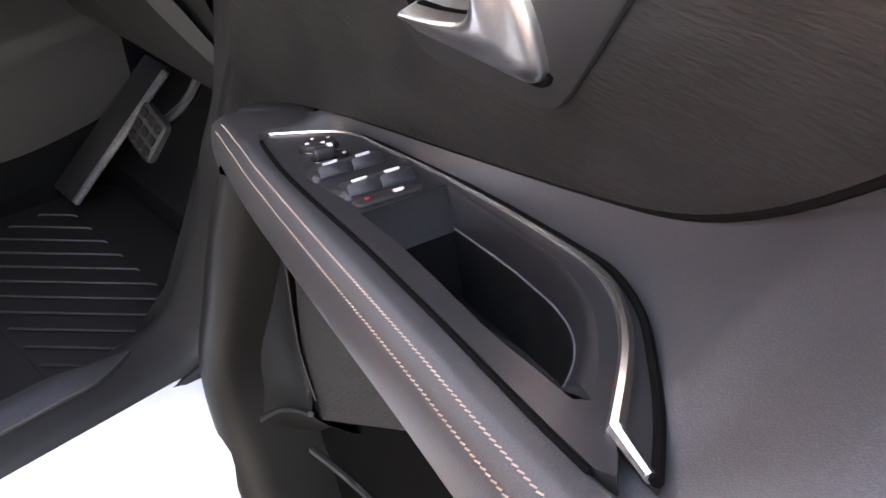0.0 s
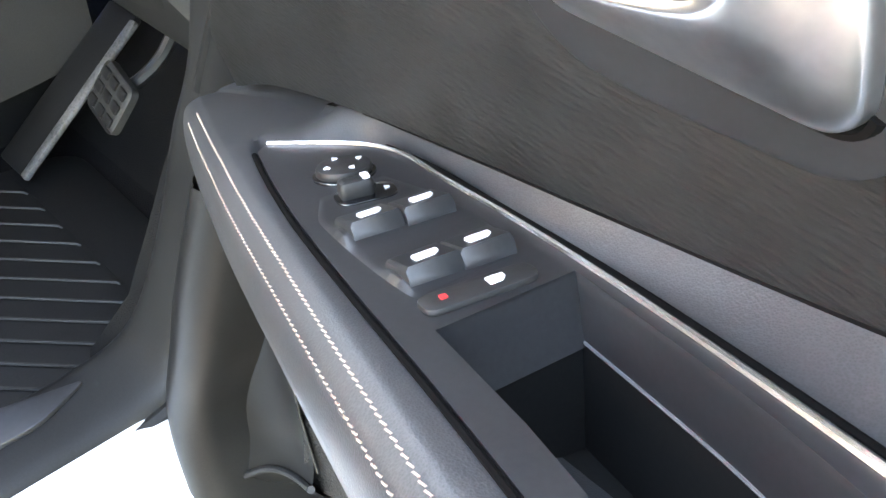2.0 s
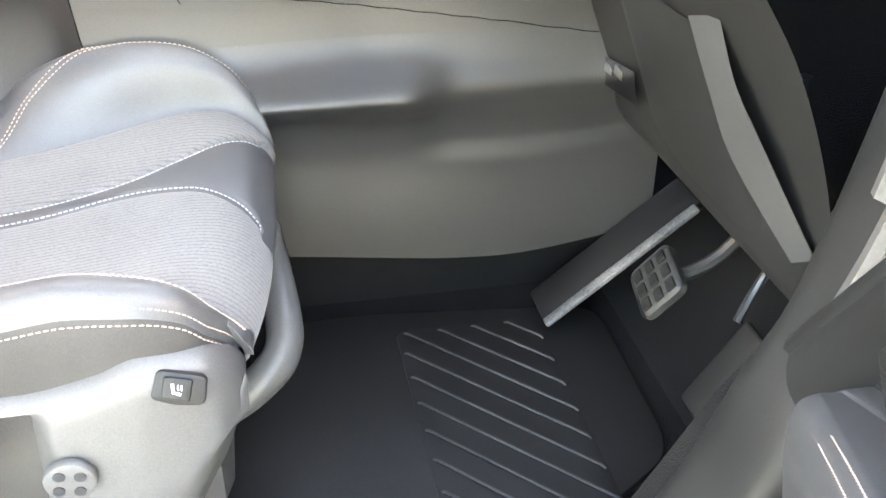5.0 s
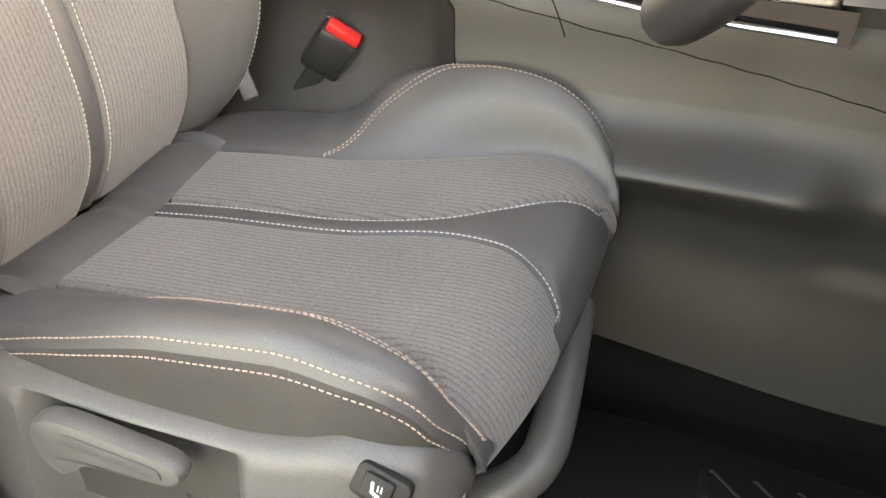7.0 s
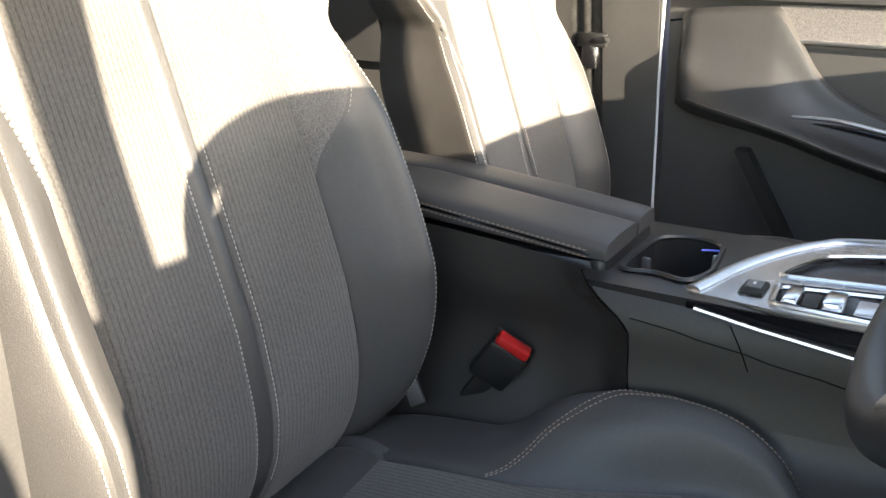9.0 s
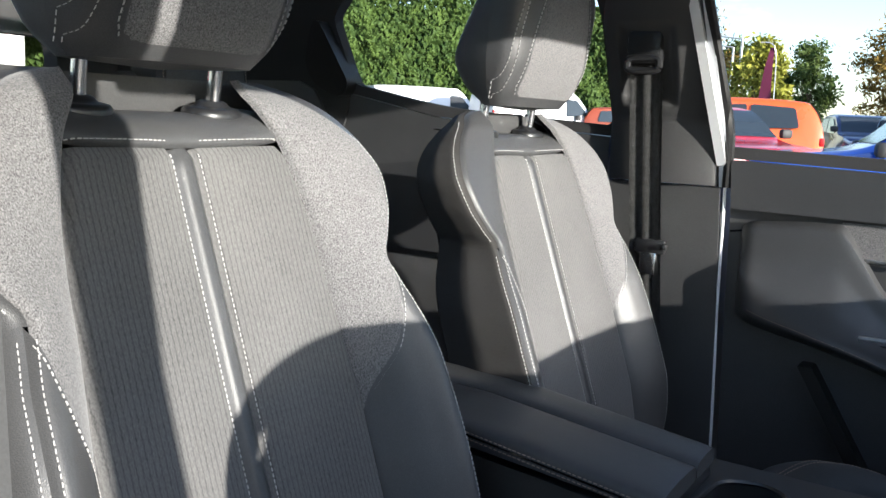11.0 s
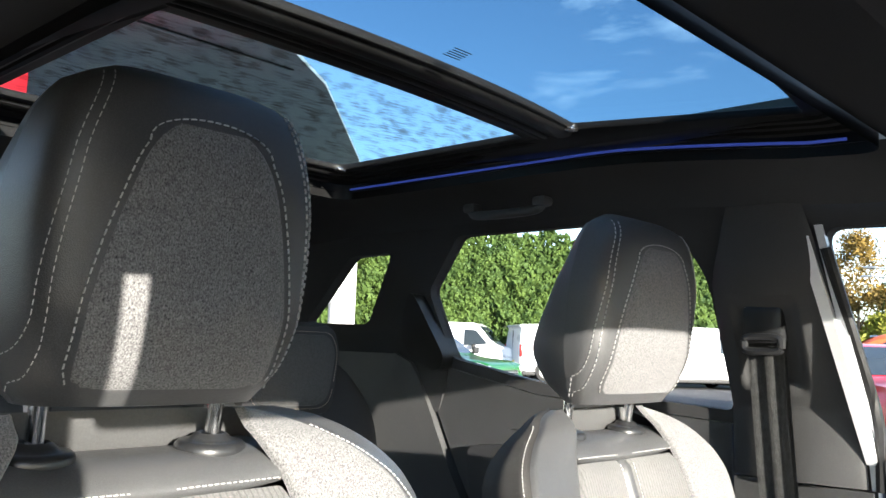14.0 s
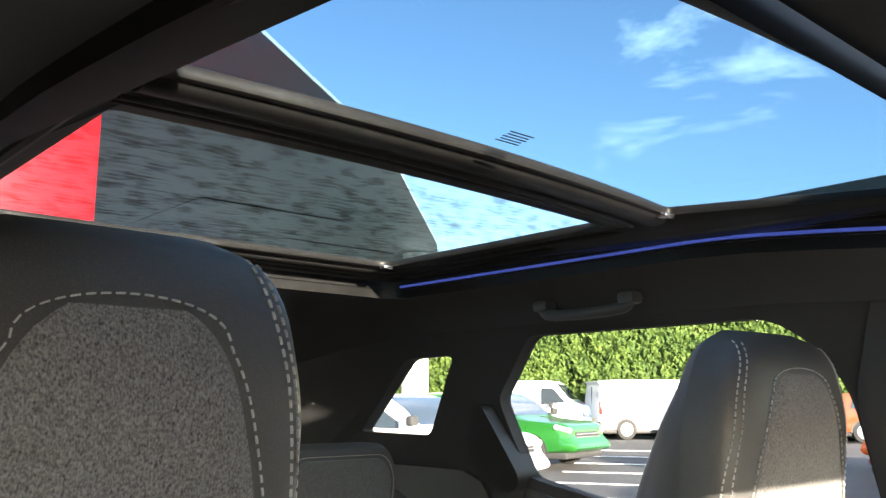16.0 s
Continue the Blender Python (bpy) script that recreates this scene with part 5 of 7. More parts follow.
# ---- passenger's door panel ----
def build_left_door():
    D = thing("door_2", (-0.745, 0.5, 0.35), "closed front car door with black leather pad and grey felt strip", "door", kind="structure")
    near = lambda inset: (lambda y, z: (side_x(z) + inset, y, z))

    def on_side(name, outline, inset, deep, material, label="", r=0.0, parent=D):
        return part(name, plate(rounded(outline, r, 4) if r else outline, [], near(inset), near(inset - deep)), material, parent, label)
    on_side("door_panel", [(0.085, 0.33), (0.062, 0.90), (0.052, 1.20), (0.98, 1.175), (0.98, 0.33)], -0.012, 0.075, PLASTIC)
    on_side("upper_band", [(0.062, 1.112), (0.054, 1.203), (0.97, 1.178), (0.97, 1.105)], 0.012, 0.026, LEATHER_SOFT, "soft black upper band", 0.01)
    on_side("felt_strip", [(0.252, 1.104), (0.97, 1.098), (0.97, 1.03), (0.295, 1.045)], 0.0, 0.016, FELT, "grey felt strip", 0.006)
    part("silver_line", tube([(side_x(1.04) + 0.004, 0.293 + 0.067 * k, 1.042 - 0.0012 * k) for k in range(10)], 0.0035, 8), SATIN, D, "satin silver line")

    def pad(u, v):
        """The leather pad: a tall field at the back that runs out forwards into the armrest, with a keel along its lower edge."""
        y = 0.084 + 0.80 * v
        top = ease(y, (0.08, 0.10, 0.252, 0.295, 0.338, 0.38, 0.455, 0.60, 0.9), (1.075, 1.092, 1.101, 1.050, 0.988, 0.952, 0.919, 0.893, 0.87))
        edge = ease(y, (0.08, 0.117, 0.228, 0.31, 0.385, 0.47, 0.70, 0.9), (0.945, 0.927, 0.904, 0.884, 0.861, 0.839, 0.79, 0.77))
        z = ease(u, (0, 0.25, 0.60, 0.8, 0.92, 1.0), (top, top - 0.3 * (top - edge), edge + 0.3 * (top - edge), edge, edge - 0.014, edge - 0.030))
        full = ease(y, (0.08, 0.10, 0.16, 0.24), (0.25, 0.45, 0.75, 1.0))
        out = ease(u, (0, 0.05, 0.35, 0.60, 0.8, 0.90, 1.0), (0.0, 0.016, 0.024, 0.042, 0.074 * full, 0.060 * full, 0.010))
        return Vector((side_x(z) + out * ease(v, (0, 0.008, 0.03), (0.1, 0.7, 1.0)), y, z))
    part("leather_pad", grid(pad, 40, 80), LEATHER_SOFT, D, "black leather door pad and armrest")
    part("stitching", stitches([(pad(0.785, 0.04 + 0.9 * k / 200) + Vector((0.001, 0, 0)), (1, 0, 0.3)) for k in range(201)], None), THREAD, D, "beige thread stitching", kind="stuff")
    part("silver_bow", tube([curve([(-0.672, 0.310, 0.917), (-0.667, 0.38, 0.918), (-0.668, 0.46, 0.906), (-0.672, 0.62, 0.880)], k / 16) for k in range(17)], 0.004, 8), SATIN, D, "satin silver bow")
    # flattened black tube stands in for the shade under the bow
    part("grip_hollow", tube([curve([(-0.676, 0.345, 0.908), (-0.670, 0.42, 0.902), (-0.672, 0.52, 0.886), (-0.676, 0.62, 0.868)], k / 16) for k in range(17)], [0.002 + 0.010 * math.sin(math.pi * k / 16) for k in range(17)], 8, flat=0.5), GLOSS, D, "black strip for the shade in the grip under the bow")
    on_side("speaker_strut", [(0.210, 0.84), (0.236, 0.84), (0.405, 0.56), (0.376, 0.56)], 0.03, 0.05, PLASTIC_GREY, "grey strut over the door pocket", 0.004)
    part("rear_joint", tube([(side_x(1.07) - 0.006, 0.060, 1.068), (side_x(1.07) - 0.006, 0.088, 1.072)], 0.0022, 6), GLOSS, D)
    on_side("door_pocket", [(0.10, 0.42), (0.10, 0.60), (0.90, 0.60), (0.90, 0.42)], 0.05, 0.06, PLASTIC, "", 0.03)


build_left_door()


# painted metal edge of the left pillar, beside the door glass
wall_side("pillar_flange", [(-0.006, 1.556), (0.006, 1.556), (0.042, 1.226), (0.046, 1.15), (0.034, 1.15), (0.027, 1.226)], [], plain("pale_grey_paint", (0.55, 0.57, 0.60), 0.3, 0.0, 0.4), False, "pale painted pillar edge beside the door glass", deep=0.012, inset=0.004, category="pillar")


# ---- seat belt on the left pillar ----
def build_belt():
    B = thing("seat_belt", (-0.70, -0.09, 0.62), "black seat belt hanging on the pillar with a chromed tongue", "seat belt")
    part("belt_cover", prism(rounded([(-0.140, 1.372), (-0.140, 1.437), (-0.072, 1.437), (-0.072, 1.372)], 0.016), -0.70, -0.655, Matrix(((0, 0, 1, 0), (1, 0, 0, 0), (0, 1, 0, 0), (0, 0, 0, 1))), 0.008), PLASTIC_SMOOTH, B)
    part("belt_guide", tube([(-0.657, -0.105 + 0.031 * math.copysign(abs(math.cos(a)) ** 0.5, math.cos(a)), 1.372 + 0.012 * math.copysign(abs(math.sin(a)) ** 0.5, math.sin(a))) for a in (2 * math.pi * k / 32 for k in range(32))], 0.007, 8, True), PLASTIC_SMOOTH, B)
    # two layers of webbing, each with two ridges
    for dx, w, dy in ((0.0, 0.058, 0.0), (0.012, 0.054, 0.004)):
        def web(u, v, dx=dx, w=w, dy=dy):
            z = 1.38 - 0.72 * v
            fold = 0.0022 * math.cos(u * math.pi * 4)
            return Vector((-0.668 - 0.05 * v - dx + fold + 0.004 * math.sin(v * 5), -0.105 + dy + 0.05 * v * 0.7 + w * (u - 0.5), z))
        bm = grid(web, 16, 40)
        bmesh.ops.solidify(bm, geom=bm.faces[:], thickness=0.0014)
        part("webbing", bm, WEBBING, B, "black ribbed webbing")
    part("tongue", box((0.012, 0.062, 0.028), (-0.690, -0.075, 1.028), 0.005), PLASTIC_SMOOTH, B)
    part("tongue_plate", box((0.004, 0.032, 0.045), (-0.688, -0.077, 0.995), 0.002), CHROME, B, "chromed tongue plate")
    part("stop_button", box((0.014, 0.012, 0.012), (-0.684, -0.045, 1.03), 0.004), PLASTIC_SMOOTH, B)


build_belt()

# ---- rear bench ----
BENCH = surface("dark_bench_cloth", (0.022, 0.022, 0.0225), (0.040, 0.0395, 0.039), 0.75, grain=(900.0, 0.4, 0.0005), stain=9.0, spec=0.3)

BENCH_FELT = felt("dark_bench_felt", (0.020, 0.0195, 0.019), (0.085, 0.083, 0.080))


def build_bench():
    R = thing("rear_bench", (MID, -1.0, 0.30), "black and grey rear bench with low headrests", "rear seat")
    part("bench_cushion", box((1.26, 0.50, 0.34), (MID, -0.80, 0.46), 0.06, seg=4), LEATHER_SOFT, R)
    for x, w in ((0.33, 0.40), (-0.03, 0.28), (-0.39, 0.40)):
        lean = Matrix.Translation((0, -0.985, 0.92)) @ Euler((radians(16), 0, 0)).to_matrix().to_4x4()
        out = math.copysign(1, x) if abs(x) > 0.1 else 0
        a, b = x - out * w / 2, x + out * w / 2
        if out:
            shape = [(a, -0.33), (b, -0.33), (b + 0.05 * out, 0.05), (b + 0.060 * out, 0.28), (b - 0.03 * out, 0.405), (a, 0.415)][::int(out)]
        else:
            shape = [(x - w / 2, -0.33), (x + w / 2, -0.33), (x + w / 2, 0.33), (x - w / 2, 0.33)]
        back = part("bench_back", prism(rounded(shape, 0.06), -0.06, 0.06, lean @ Matrix(((1, 0, 0, 0), (0, 0, 1, 0), (0, 1, 0, 0), (0, 0, 0, 1))), 0.035), BENCH, R)
        part("cloth_insert", box((w * 0.60, 0.02, 0.50), (x, 0.056, -0.03), 0.009, Matrix.Translation((0, -0.985, 0.92)) @ Euler((radians(16), 0, 0)).to_matrix().to_4x4(), 3), CLOTH, back, "ribbed grey cloth insert")
    for x in (0.33, -0.385):
        shape = lambda e: rounded([(x - 0.120 + e, 1.190 + e), (x + 0.120 - e, 1.190 + e), (x + 0.138 - e, 1.33), (x + 0.118 - e, 1.392 - e), (x - 0.118 + e, 1.392 - e), (x - 0.138 + e, 1.33)], [0.04, 0.04, 0.05, 0.045, 0.045, 0.05], 6)
        stand = Matrix.Translation((0, -1.02, 0)) @ Matrix(((1, 0, 0, 0), (0, 0, 1, 0), (0, 1, 0, 0), (0, 0, 0, 1)))
        h = part("bench_headrest", prism(shape(0.0), -0.06, 0.035, stand, 0.028), BENCH, R)
        part("felt_panel", prism(shape(0.026), 0.026, 0.037, stand, 0.004), BENCH_FELT, h, "dark grey felt front")
        line = shape(0.020)
        line = [Vector((*p, 0)) for p in line + line[:1]]
        part("stitching", stitches([(Vector((p.x, -1.02 + 0.0355, p.y)), (0, 1, 0)) for p in (line[i].lerp(line[i + 1], k / 4) for i in range(len(line) - 1) for k in range(4))], wide=0.0008), THREAD, h, "pale thread stitching", kind="stuff")


build_bench()

# ---- roof ----
RX0, RX1 = -0.360, 0.300           # clear opening
RY = (0.075, -0.240, -0.375, -0.832)


ROOF_SEAL = surface("black_roof_seal", (0.005, 0.005, 0.0053), (0.010, 0.010, 0.010), 0.40, grain=(300.0, 0.1, 0.0003), stain=9.0, spec=0.16)


def roof_drop(y):
    """The roof falls a little towards the windscreen."""
    return 0.030 * (max(0, (y + 0.28) / 0.33)) ** 1.3 if y < 0.05 else 0.030 + 0.03 * (y - 0.05)


def bar_front(x):
    return -0.231 - 0.2125 * (x - 0.10) ** 2


def bar_rear(x):
    return -0.342 - 0.13 * (x - 0.14) ** 2


def build_roof():
    side_top = 1.595

    def liner(u, v, s):
        y = 0.62 - 2.42 * v
        xi, xo = (RX0 - 0.085, side_x(side_top)) if s < 0 else (RX1 + 0.085, other((side_x(side_top), 0, 0))[0])
        drop = 0.10 * max(0, (y - 0.22) / 0.4) ** 2 + 0.17 * max(0, (-1.0 - y) / 0.8) ** 1.8
        x = xi + (xo - xi) * u
        z = 1.668 - 0.068 * u ** 1.5 - (drop + roof_drop(y)) * (1 - 0.4 * u)
        return Vector((x, y, z))
    pieces = bmesh.new()
    for s in (-1, 1):
        grid(lambda u, v: liner(u, v, s), 12, 60, pieces)
    edge = lambda u: RX0 - 0.085 + (RX1 - RX0 + 0.17) * u
    grid(lambda u, v: Vector((edge(u), 0.62 - (0.62 - RY[0] - 0.075) * v, liner(0, (0.62 - (0.62 - (0.62 - RY[0] - 0.075) * v)) / 2.42, 1).z)), 20, 14, pieces)
    grid(lambda u, v: Vector((edge(u), RY[3] - 0.085 - (1.8 + RY[3] - 0.085) * v, liner(0, (0.62 - (RY[3] - 0.085 - (1.8 + RY[3] - 0.085) * v)) / 2.42, 1).z)), 20, 30, pieces)
    solid("ceiling", pieces, HEADLINER, "black cloth headliner round the glass roof", "ceiling", "structure")
    skin = grid(lambda u, v: Vector((-0.70 + 1.34 * u, 0.50 - 2.3 * v, 1.775 - 0.047 * min(1, max(0, (v - 0.36) / 0.18)) - (0.165 - 0.047 * min(1, max(0, (v - 0.36) / 0.18))) * abs(2 * u - 1) ** 4 - 0.15 * max(0, (v - 0.6) / 0.4) ** 2 - 0.1 * max(0, (0.2 - v) / 0.2) ** 2)), 28, 46)
    cut = [f for f in skin.faces if RX0 - 0.16 < f.calc_center_median().x < RX1 + 0.16 and RY[3] - 0.22 < f.calc_center_median().y < RY[0] + 0.20]
    bmesh.ops.delete(skin, geom=cut, context="FACES")
    solid("roof_skin", skin, WHITE_PAINT, "white painted car roof", "roof", "structure")

    G = thing("glass_roof", (MID, -0.4, 1.66), "two-panel panoramic glass roof with black sealing frame", "glass roof")
    xm = (RX0 + RX1) / 2
    for y0, y1, nm, lab in ((RY[0] + 0.06, -0.305, "front_glass", "clear front roof glass"), (-0.320, RY[3] - 0.03, "rear_glass", "fixed rear roof glass with dirt spots")):
        g = part(nm, plate(rounded([(RX0 - 0.03, y0), (RX1 + 0.03, y0), (RX1 + 0.03, y1), (RX0 - 0.03, y1)], 0.04), [], lambda x, y: (x, y, 1.7045), lambda x, y: (x, y, 1.7095)), GLASS_TINT if nm == "front_glass" else GLASS_DIRTY, G, lab)
        g.visible_shadow = False
    across = [RX0 + 0.02 + (RX1 - RX0 - 0.04) * k / 12 for k in range(13)]
    front_hole = rounded([(RX0, RY[0])] + [(x, RY[0] + 0.028 * (1 - ((x + 0.03) / 0.33) ** 2)) for x in across] + [(RX1, RY[0]), (RX1, bar_front(RX1))] + [(x, bar_front(x)) for x in across[::-1]] + [(RX0, bar_front(RX0))], [0.018] + [0.0] * 13 + [0.018, 0.02] + [0.0] * 13 + [0.02])
    rear_hole = rounded([(RX0, bar_rear(RX0))] + [(x, bar_rear(x)) for x in across] + [(RX1, bar_rear(RX1)), (RX1, RY[3]), (RX0, RY[3])], [0.02] + [0.0] * 13 + [0.02, 0.028, 0.028])
    outer = rounded([(RX0 - 0.08, RY[0] + 0.07), (RX1 + 0.08, RY[0] + 0.07), (RX1 + 0.08, RY[3] - 0.08), (RX0 - 0.08, RY[3] - 0.08)], 0.05)
    part("frame", prism(outer, 1.692, 1.7035, None, 0.003, [front_hole, rear_hole]), ROOF_SEAL, G, "black sealing frame")
    dense = lambda line: [tuple(Vector(a).lerp(Vector(b), k / 12)) for a, b in zip(line, line[1:] + line[:1]) for k in range(12 if (Vector(a) - Vector(b)).length > 0.1 else 1)]
    lip = lambda e: dense(rounded([(RX0 - e, RY[0] + 0.028 + e * 0.5), (RX1 + e, RY[0] + 0.028 + e * 0.5), (RX1 + e, RY[3] - e), (RX0 - e, RY[3] - e)], 0.04))
    for e, z, r in ((0.026, 1.692, 0.007), (0.046, 1.690, 0.008), (0.068, 1.687, 0.009)):
        part("seal_ridge", tube([(*p, z) for p in lip(e)], r, 8, True), ROOF_SEAL, G)
    edge_line = lip(0.0885)
    part("roof_skirt", grid(lambda u, v: Vector((*edge_line[round(u * len(edge_line)) % len(edge_line)], 1.652 + 0.046 * v)), len(edge_line), 2, close=True), ROOF_SEAL, G)
    for k, z, r, flat in ((0.25, 1.694, 0.0195, 0.5), (0.60, 1.694, 0.008, 0.8), (0.75, 1.694, 0.006, 0.8)):
        part("cross_bar", tube([(x, bar_front(x) + (bar_rear(x) - bar_front(x)) * k, z) for x in [RX0 - 0.01 + (RX1 - RX0 + 0.02) * q / 24 for q in range(25)]], r, 12, flat=flat), ROOF_SEAL, G, "rounded black cross bar")
    for a, b in (((RX0 + 0.012, bar_front(RX0) + 0.004), 1), ((RX0 + 0.012, RY[3] + 0.012), 1)):
        part("seal_clip", box((0.02, 0.014, 0.006), (a[0], a[1], 1.690), 0.002), STEEL, G, "small bright seal clip")
    # faint print on the front glass
    for k in range(5):
        part("glass_print", box((0.030 - 0.004 * (k % 2), 0.0022, 0.0006), (-0.012 + 0.003 * k, -0.215 + 0.0075 * k, 1.7040), 0.0), PLASTIC_GREY, G, "small grey approval print")
    led = tube([(RX0 - 0.084, 0.10 - 1.0 * k / 20, 1.673) for k in range(21)], 0.0022, 8)
    part("light_line", led, BLUE_LED, G, "thin blue ambient light line")
    for ob in G.children:
        for v in ob.data.vertices:
            v.co.z -= roof_drop(v.co.y + ORIGIN[G].y)


GLASS_DIRTY = glass("dirty_roof_glass", (0.36, 0.44, 0.48))
_n, _l, _p = GLASS_DIRTY.node_tree.nodes, GLASS_DIRTY.node_tree.links, GLASS_DIRTY.node_tree.nodes["Principled BSDF"]
_t = texture(_n, _l, "Noise", 34.0, (1.0, 2.2, 1.0), Detail=4.0)
_r = _n.new("ShaderNodeValToRGB")
_r.color_ramp.elements[0].position, _r.color_ramp.elements[1].position = 0.52, 0.66
_r.color_ramp.elements[0].color, _r.color_ramp.elements[1].color = (0.28, 0.40, 0.47, 1), (0.10, 0.125, 0.135, 1)
_l.new(_t.outputs["Fac"], _r.inputs["Fac"])
_l.new(_r.outputs["Color"], _p.inputs["Base Color"])
build_roof()


def build_handle(x, y):
    H = thing("grab_handle", (x, y, 1.60), "black folding grab handle on the headliner", "grab handle")
    part("grip", tube([curve([(x, y - 0.085, 1.616), (x + 0.005, y - 0.070, 1.606), (x + 0.008, y, 1.603), (x + 0.005, y + 0.070, 1.606), (x, y + 0.085, 1.616)], k / 20) for k in range(21)], 0.009, 10), PLASTIC, H)
    for d in (-0.085, 0.085):
        part("hinge_cap", box((0.03, 0.030, 0.018), (x, y + d, 1.621), 0.006), PLASTIC, H)


build_handle(-0.53, -0.545)
build_handle(-0.53, 0.32)

# unseen sheet, added to stop daylight leaking into the footwell
solid("bulkhead", box((1.50, 0.02, 0.86), (MID, 1.20, 0.66), 0.0), CARPET, "unseen black bulkhead added to keep daylight out of the footwell", "wall", "structure")
# ---- windscreen, its pillars and the tail: they close the cabin ----
for s in (1, -1):
    t = (lambda p: p) if s > 0 else other
    solid("windscreen_pillar", tube([t((0.590, 0.36, 1.545)), t((0.645, 0.62, 1.40)), t((0.712, 0.90, 1.22)), t((0.755, 1.12, 1.08))], [0.045, 0.042, 0.034, 0.036], 10), HEADLINER, "black windscreen pillar", "pillar", "structure")
screen = solid("windscreen", grid(lambda u, v: Vector((-0.62 + 1.18 * u - 0.06 * (2 * u - 1) * (v) * -1, 0.42 + 0.72 * v + 0.05 * (1 - (2 * u - 1) ** 2), 1.545 - 0.44 * v)), 10, 8), GLASS, "clear windscreen", "window", "structure")
screen.visible_shadow = False
# unseen visor, added and sized to shape the sun patch on the headrest
visor = thing("sun_visor", (0.33, 0.43, 1.49), "unseen black visor added to block the sun on the driver's headrest", "sun visor")
part("visor_pad", box((0.40, 0.022, 0.15), (0.342, 0.438, 1.472), 0.01), HEADLINER, visor)
part("visor_arm", tube([(0.15, 0.438, 1.512), (0.59, 0.438, 1.512)], 0.016, 10), PLASTIC_SMOOTH, visor)
# header out of view, raised and widened to bound the same sun patch
solid("windscreen_header", box((1.24, 0.16, 0.06), (MID, 0.42, 1.549), 0.02), HEADLINER, "black windscreen header", "wall", "structure")
solid("bonnet", grid(lambda u, v: Vector((-0.84 + 1.62 * u, 1.16 + 0.95 * v, 1.09 - 0.10 * v - 0.10 * v**3 - 0.10 * abs(2 * u - 1) ** 4)), 12, 10), WHITE_PAINT, "white car bonnet", "bonnet", "structure")
solid("wing_panel", grid(lambda u, v: Vector((0.83 + 0.03 * math.sin(u * math.pi), 1.00 + 1.11 * v, 0.25 + (0.72 - 0.06 * v) * u)), 8, 8), WHITE_PAINT, "white front wing", "wing", "structure")
solid("tailgate", plate([(-0.72, 0.3), (0.66, 0.3), (0.60, 1.52), (-0.66, 1.52)], [rounded([(-0.52, 1.10), (0.46, 1.10), (0.42, 1.42), (-0.48, 1.42)], 0.04)], lambda x, z: (x, -1.74 + 0.15 * max(0, z - 1.0), z), lambda x, z: (x, -1.80 + 0.15 * max(0, z - 1.0), z)), HEADLINER, "black tailgate lining", "wall", "structure")


# ---- the driver's door, open ----
ARM_O = Vector((1.158, 0.7267, 0.8474))
ARM_U, ARM_V = Vector((0.9548, -0.1480, 0.2578)), Vector((0.1532, 0.9882, 0.0))
ARM_N = ARM_U.cross(ARM_V)
ARM = Matrix.Translation(ARM_O) @ Matrix((ARM_U, ARM_V, ARM_N)).transposed().to_4x4()      # along, out, up of the armrest
FACE = Matrix.Translation((0.753, 0.843, 0)) @ Matrix(((0.988, 0, 0.153, 0), (-0.153, 0, 0.988, 0), (0, 1, 0, 0), (0, 0, 0, 1)))   # along, up, out of the door
PANEL = ARM @ Matrix(((1, 0, 0, 0), (0, -0.243, 0.970, 0.050), (0, 0.970, 0.243, 0), (0, 0, 0, 1)))          # along, up, out, on the leaning upper face
GROOVE_LINE = ((-0.36, -0.293, -0.20, -0.15, -0.10, -0.05, 0.0, 0.10, 0.20, 0.318, 0.60), (0.046, 0.033, 0.011, -0.005, -0.020, -0.0325, -0.0425, -0.0605, -0.081, -0.106, -0.150))
STITCH_LINE = ((-0.36, -0.293, -0.20, -0.10, 0.0, 0.10, 0.20, 0.315, 0.60), (0.036, 0.0155, -0.0115, -0.0375, -0.0595, -0.0805, -0.1010, -0.1255, -0.175))
CHROME_LINE = [(-0.145, 0.001), (-0.118, 0.024), (-0.096, 0.037), (-0.070, 0.0405), (-0.035, 0.036), (0.017, 0.031), (0.073, 0.0235), (0.136, 0.013), (0.191, 0.002), (0.217, -0.005), (0.242, -0.017), (0.263, -0.033), (0.284, -0.054), (0.311, -0.088)]


def build_open_door():
    D = thing("door_1", (1.25, 0.80, 0.30), "open driver's car door with black leather armrest and window switches", "door", kind="structure")
    # outer shell and lining
    front = [(0.07, 0.10), (0.02, 0.25), (0.0, 0.40), (0.012, 0.62), (0.03, 0.68), (0.075, 0.765), (0.115, 0.84), (0.15, 0.885), (0.165, 0.92), (0.168, 0.96), (0.20, 1.08)]
    lining = front + [(0.30, 1.14), (1.06, 1.20), (1.08, 0.60), (1.02, 0.10)]
    part("outer_skin", prism(lining, 0.075, 0.125, FACE, 0.012), WHITE_PAINT, D, "white painted outer skin")
    part("lining", prism(lining, 0.045, 0.074, FACE, 0.004), LINING, D, "black grained door lining")
    edge_line = [(0.03, 0.60), (0.045, 0.66), (0.078, 0.731), (0.112, 0.805), (0.152, 0.868), (0.185, 0.908), (0.210, 0.935), (0.2256, 0.956), (0.228, 1.01), (0.245, 1.10)]
    lean = lambda a, z: 0.020 - 0.26 * (z - 0.847 - 0.267 * (a - 0.418)) / 1.004
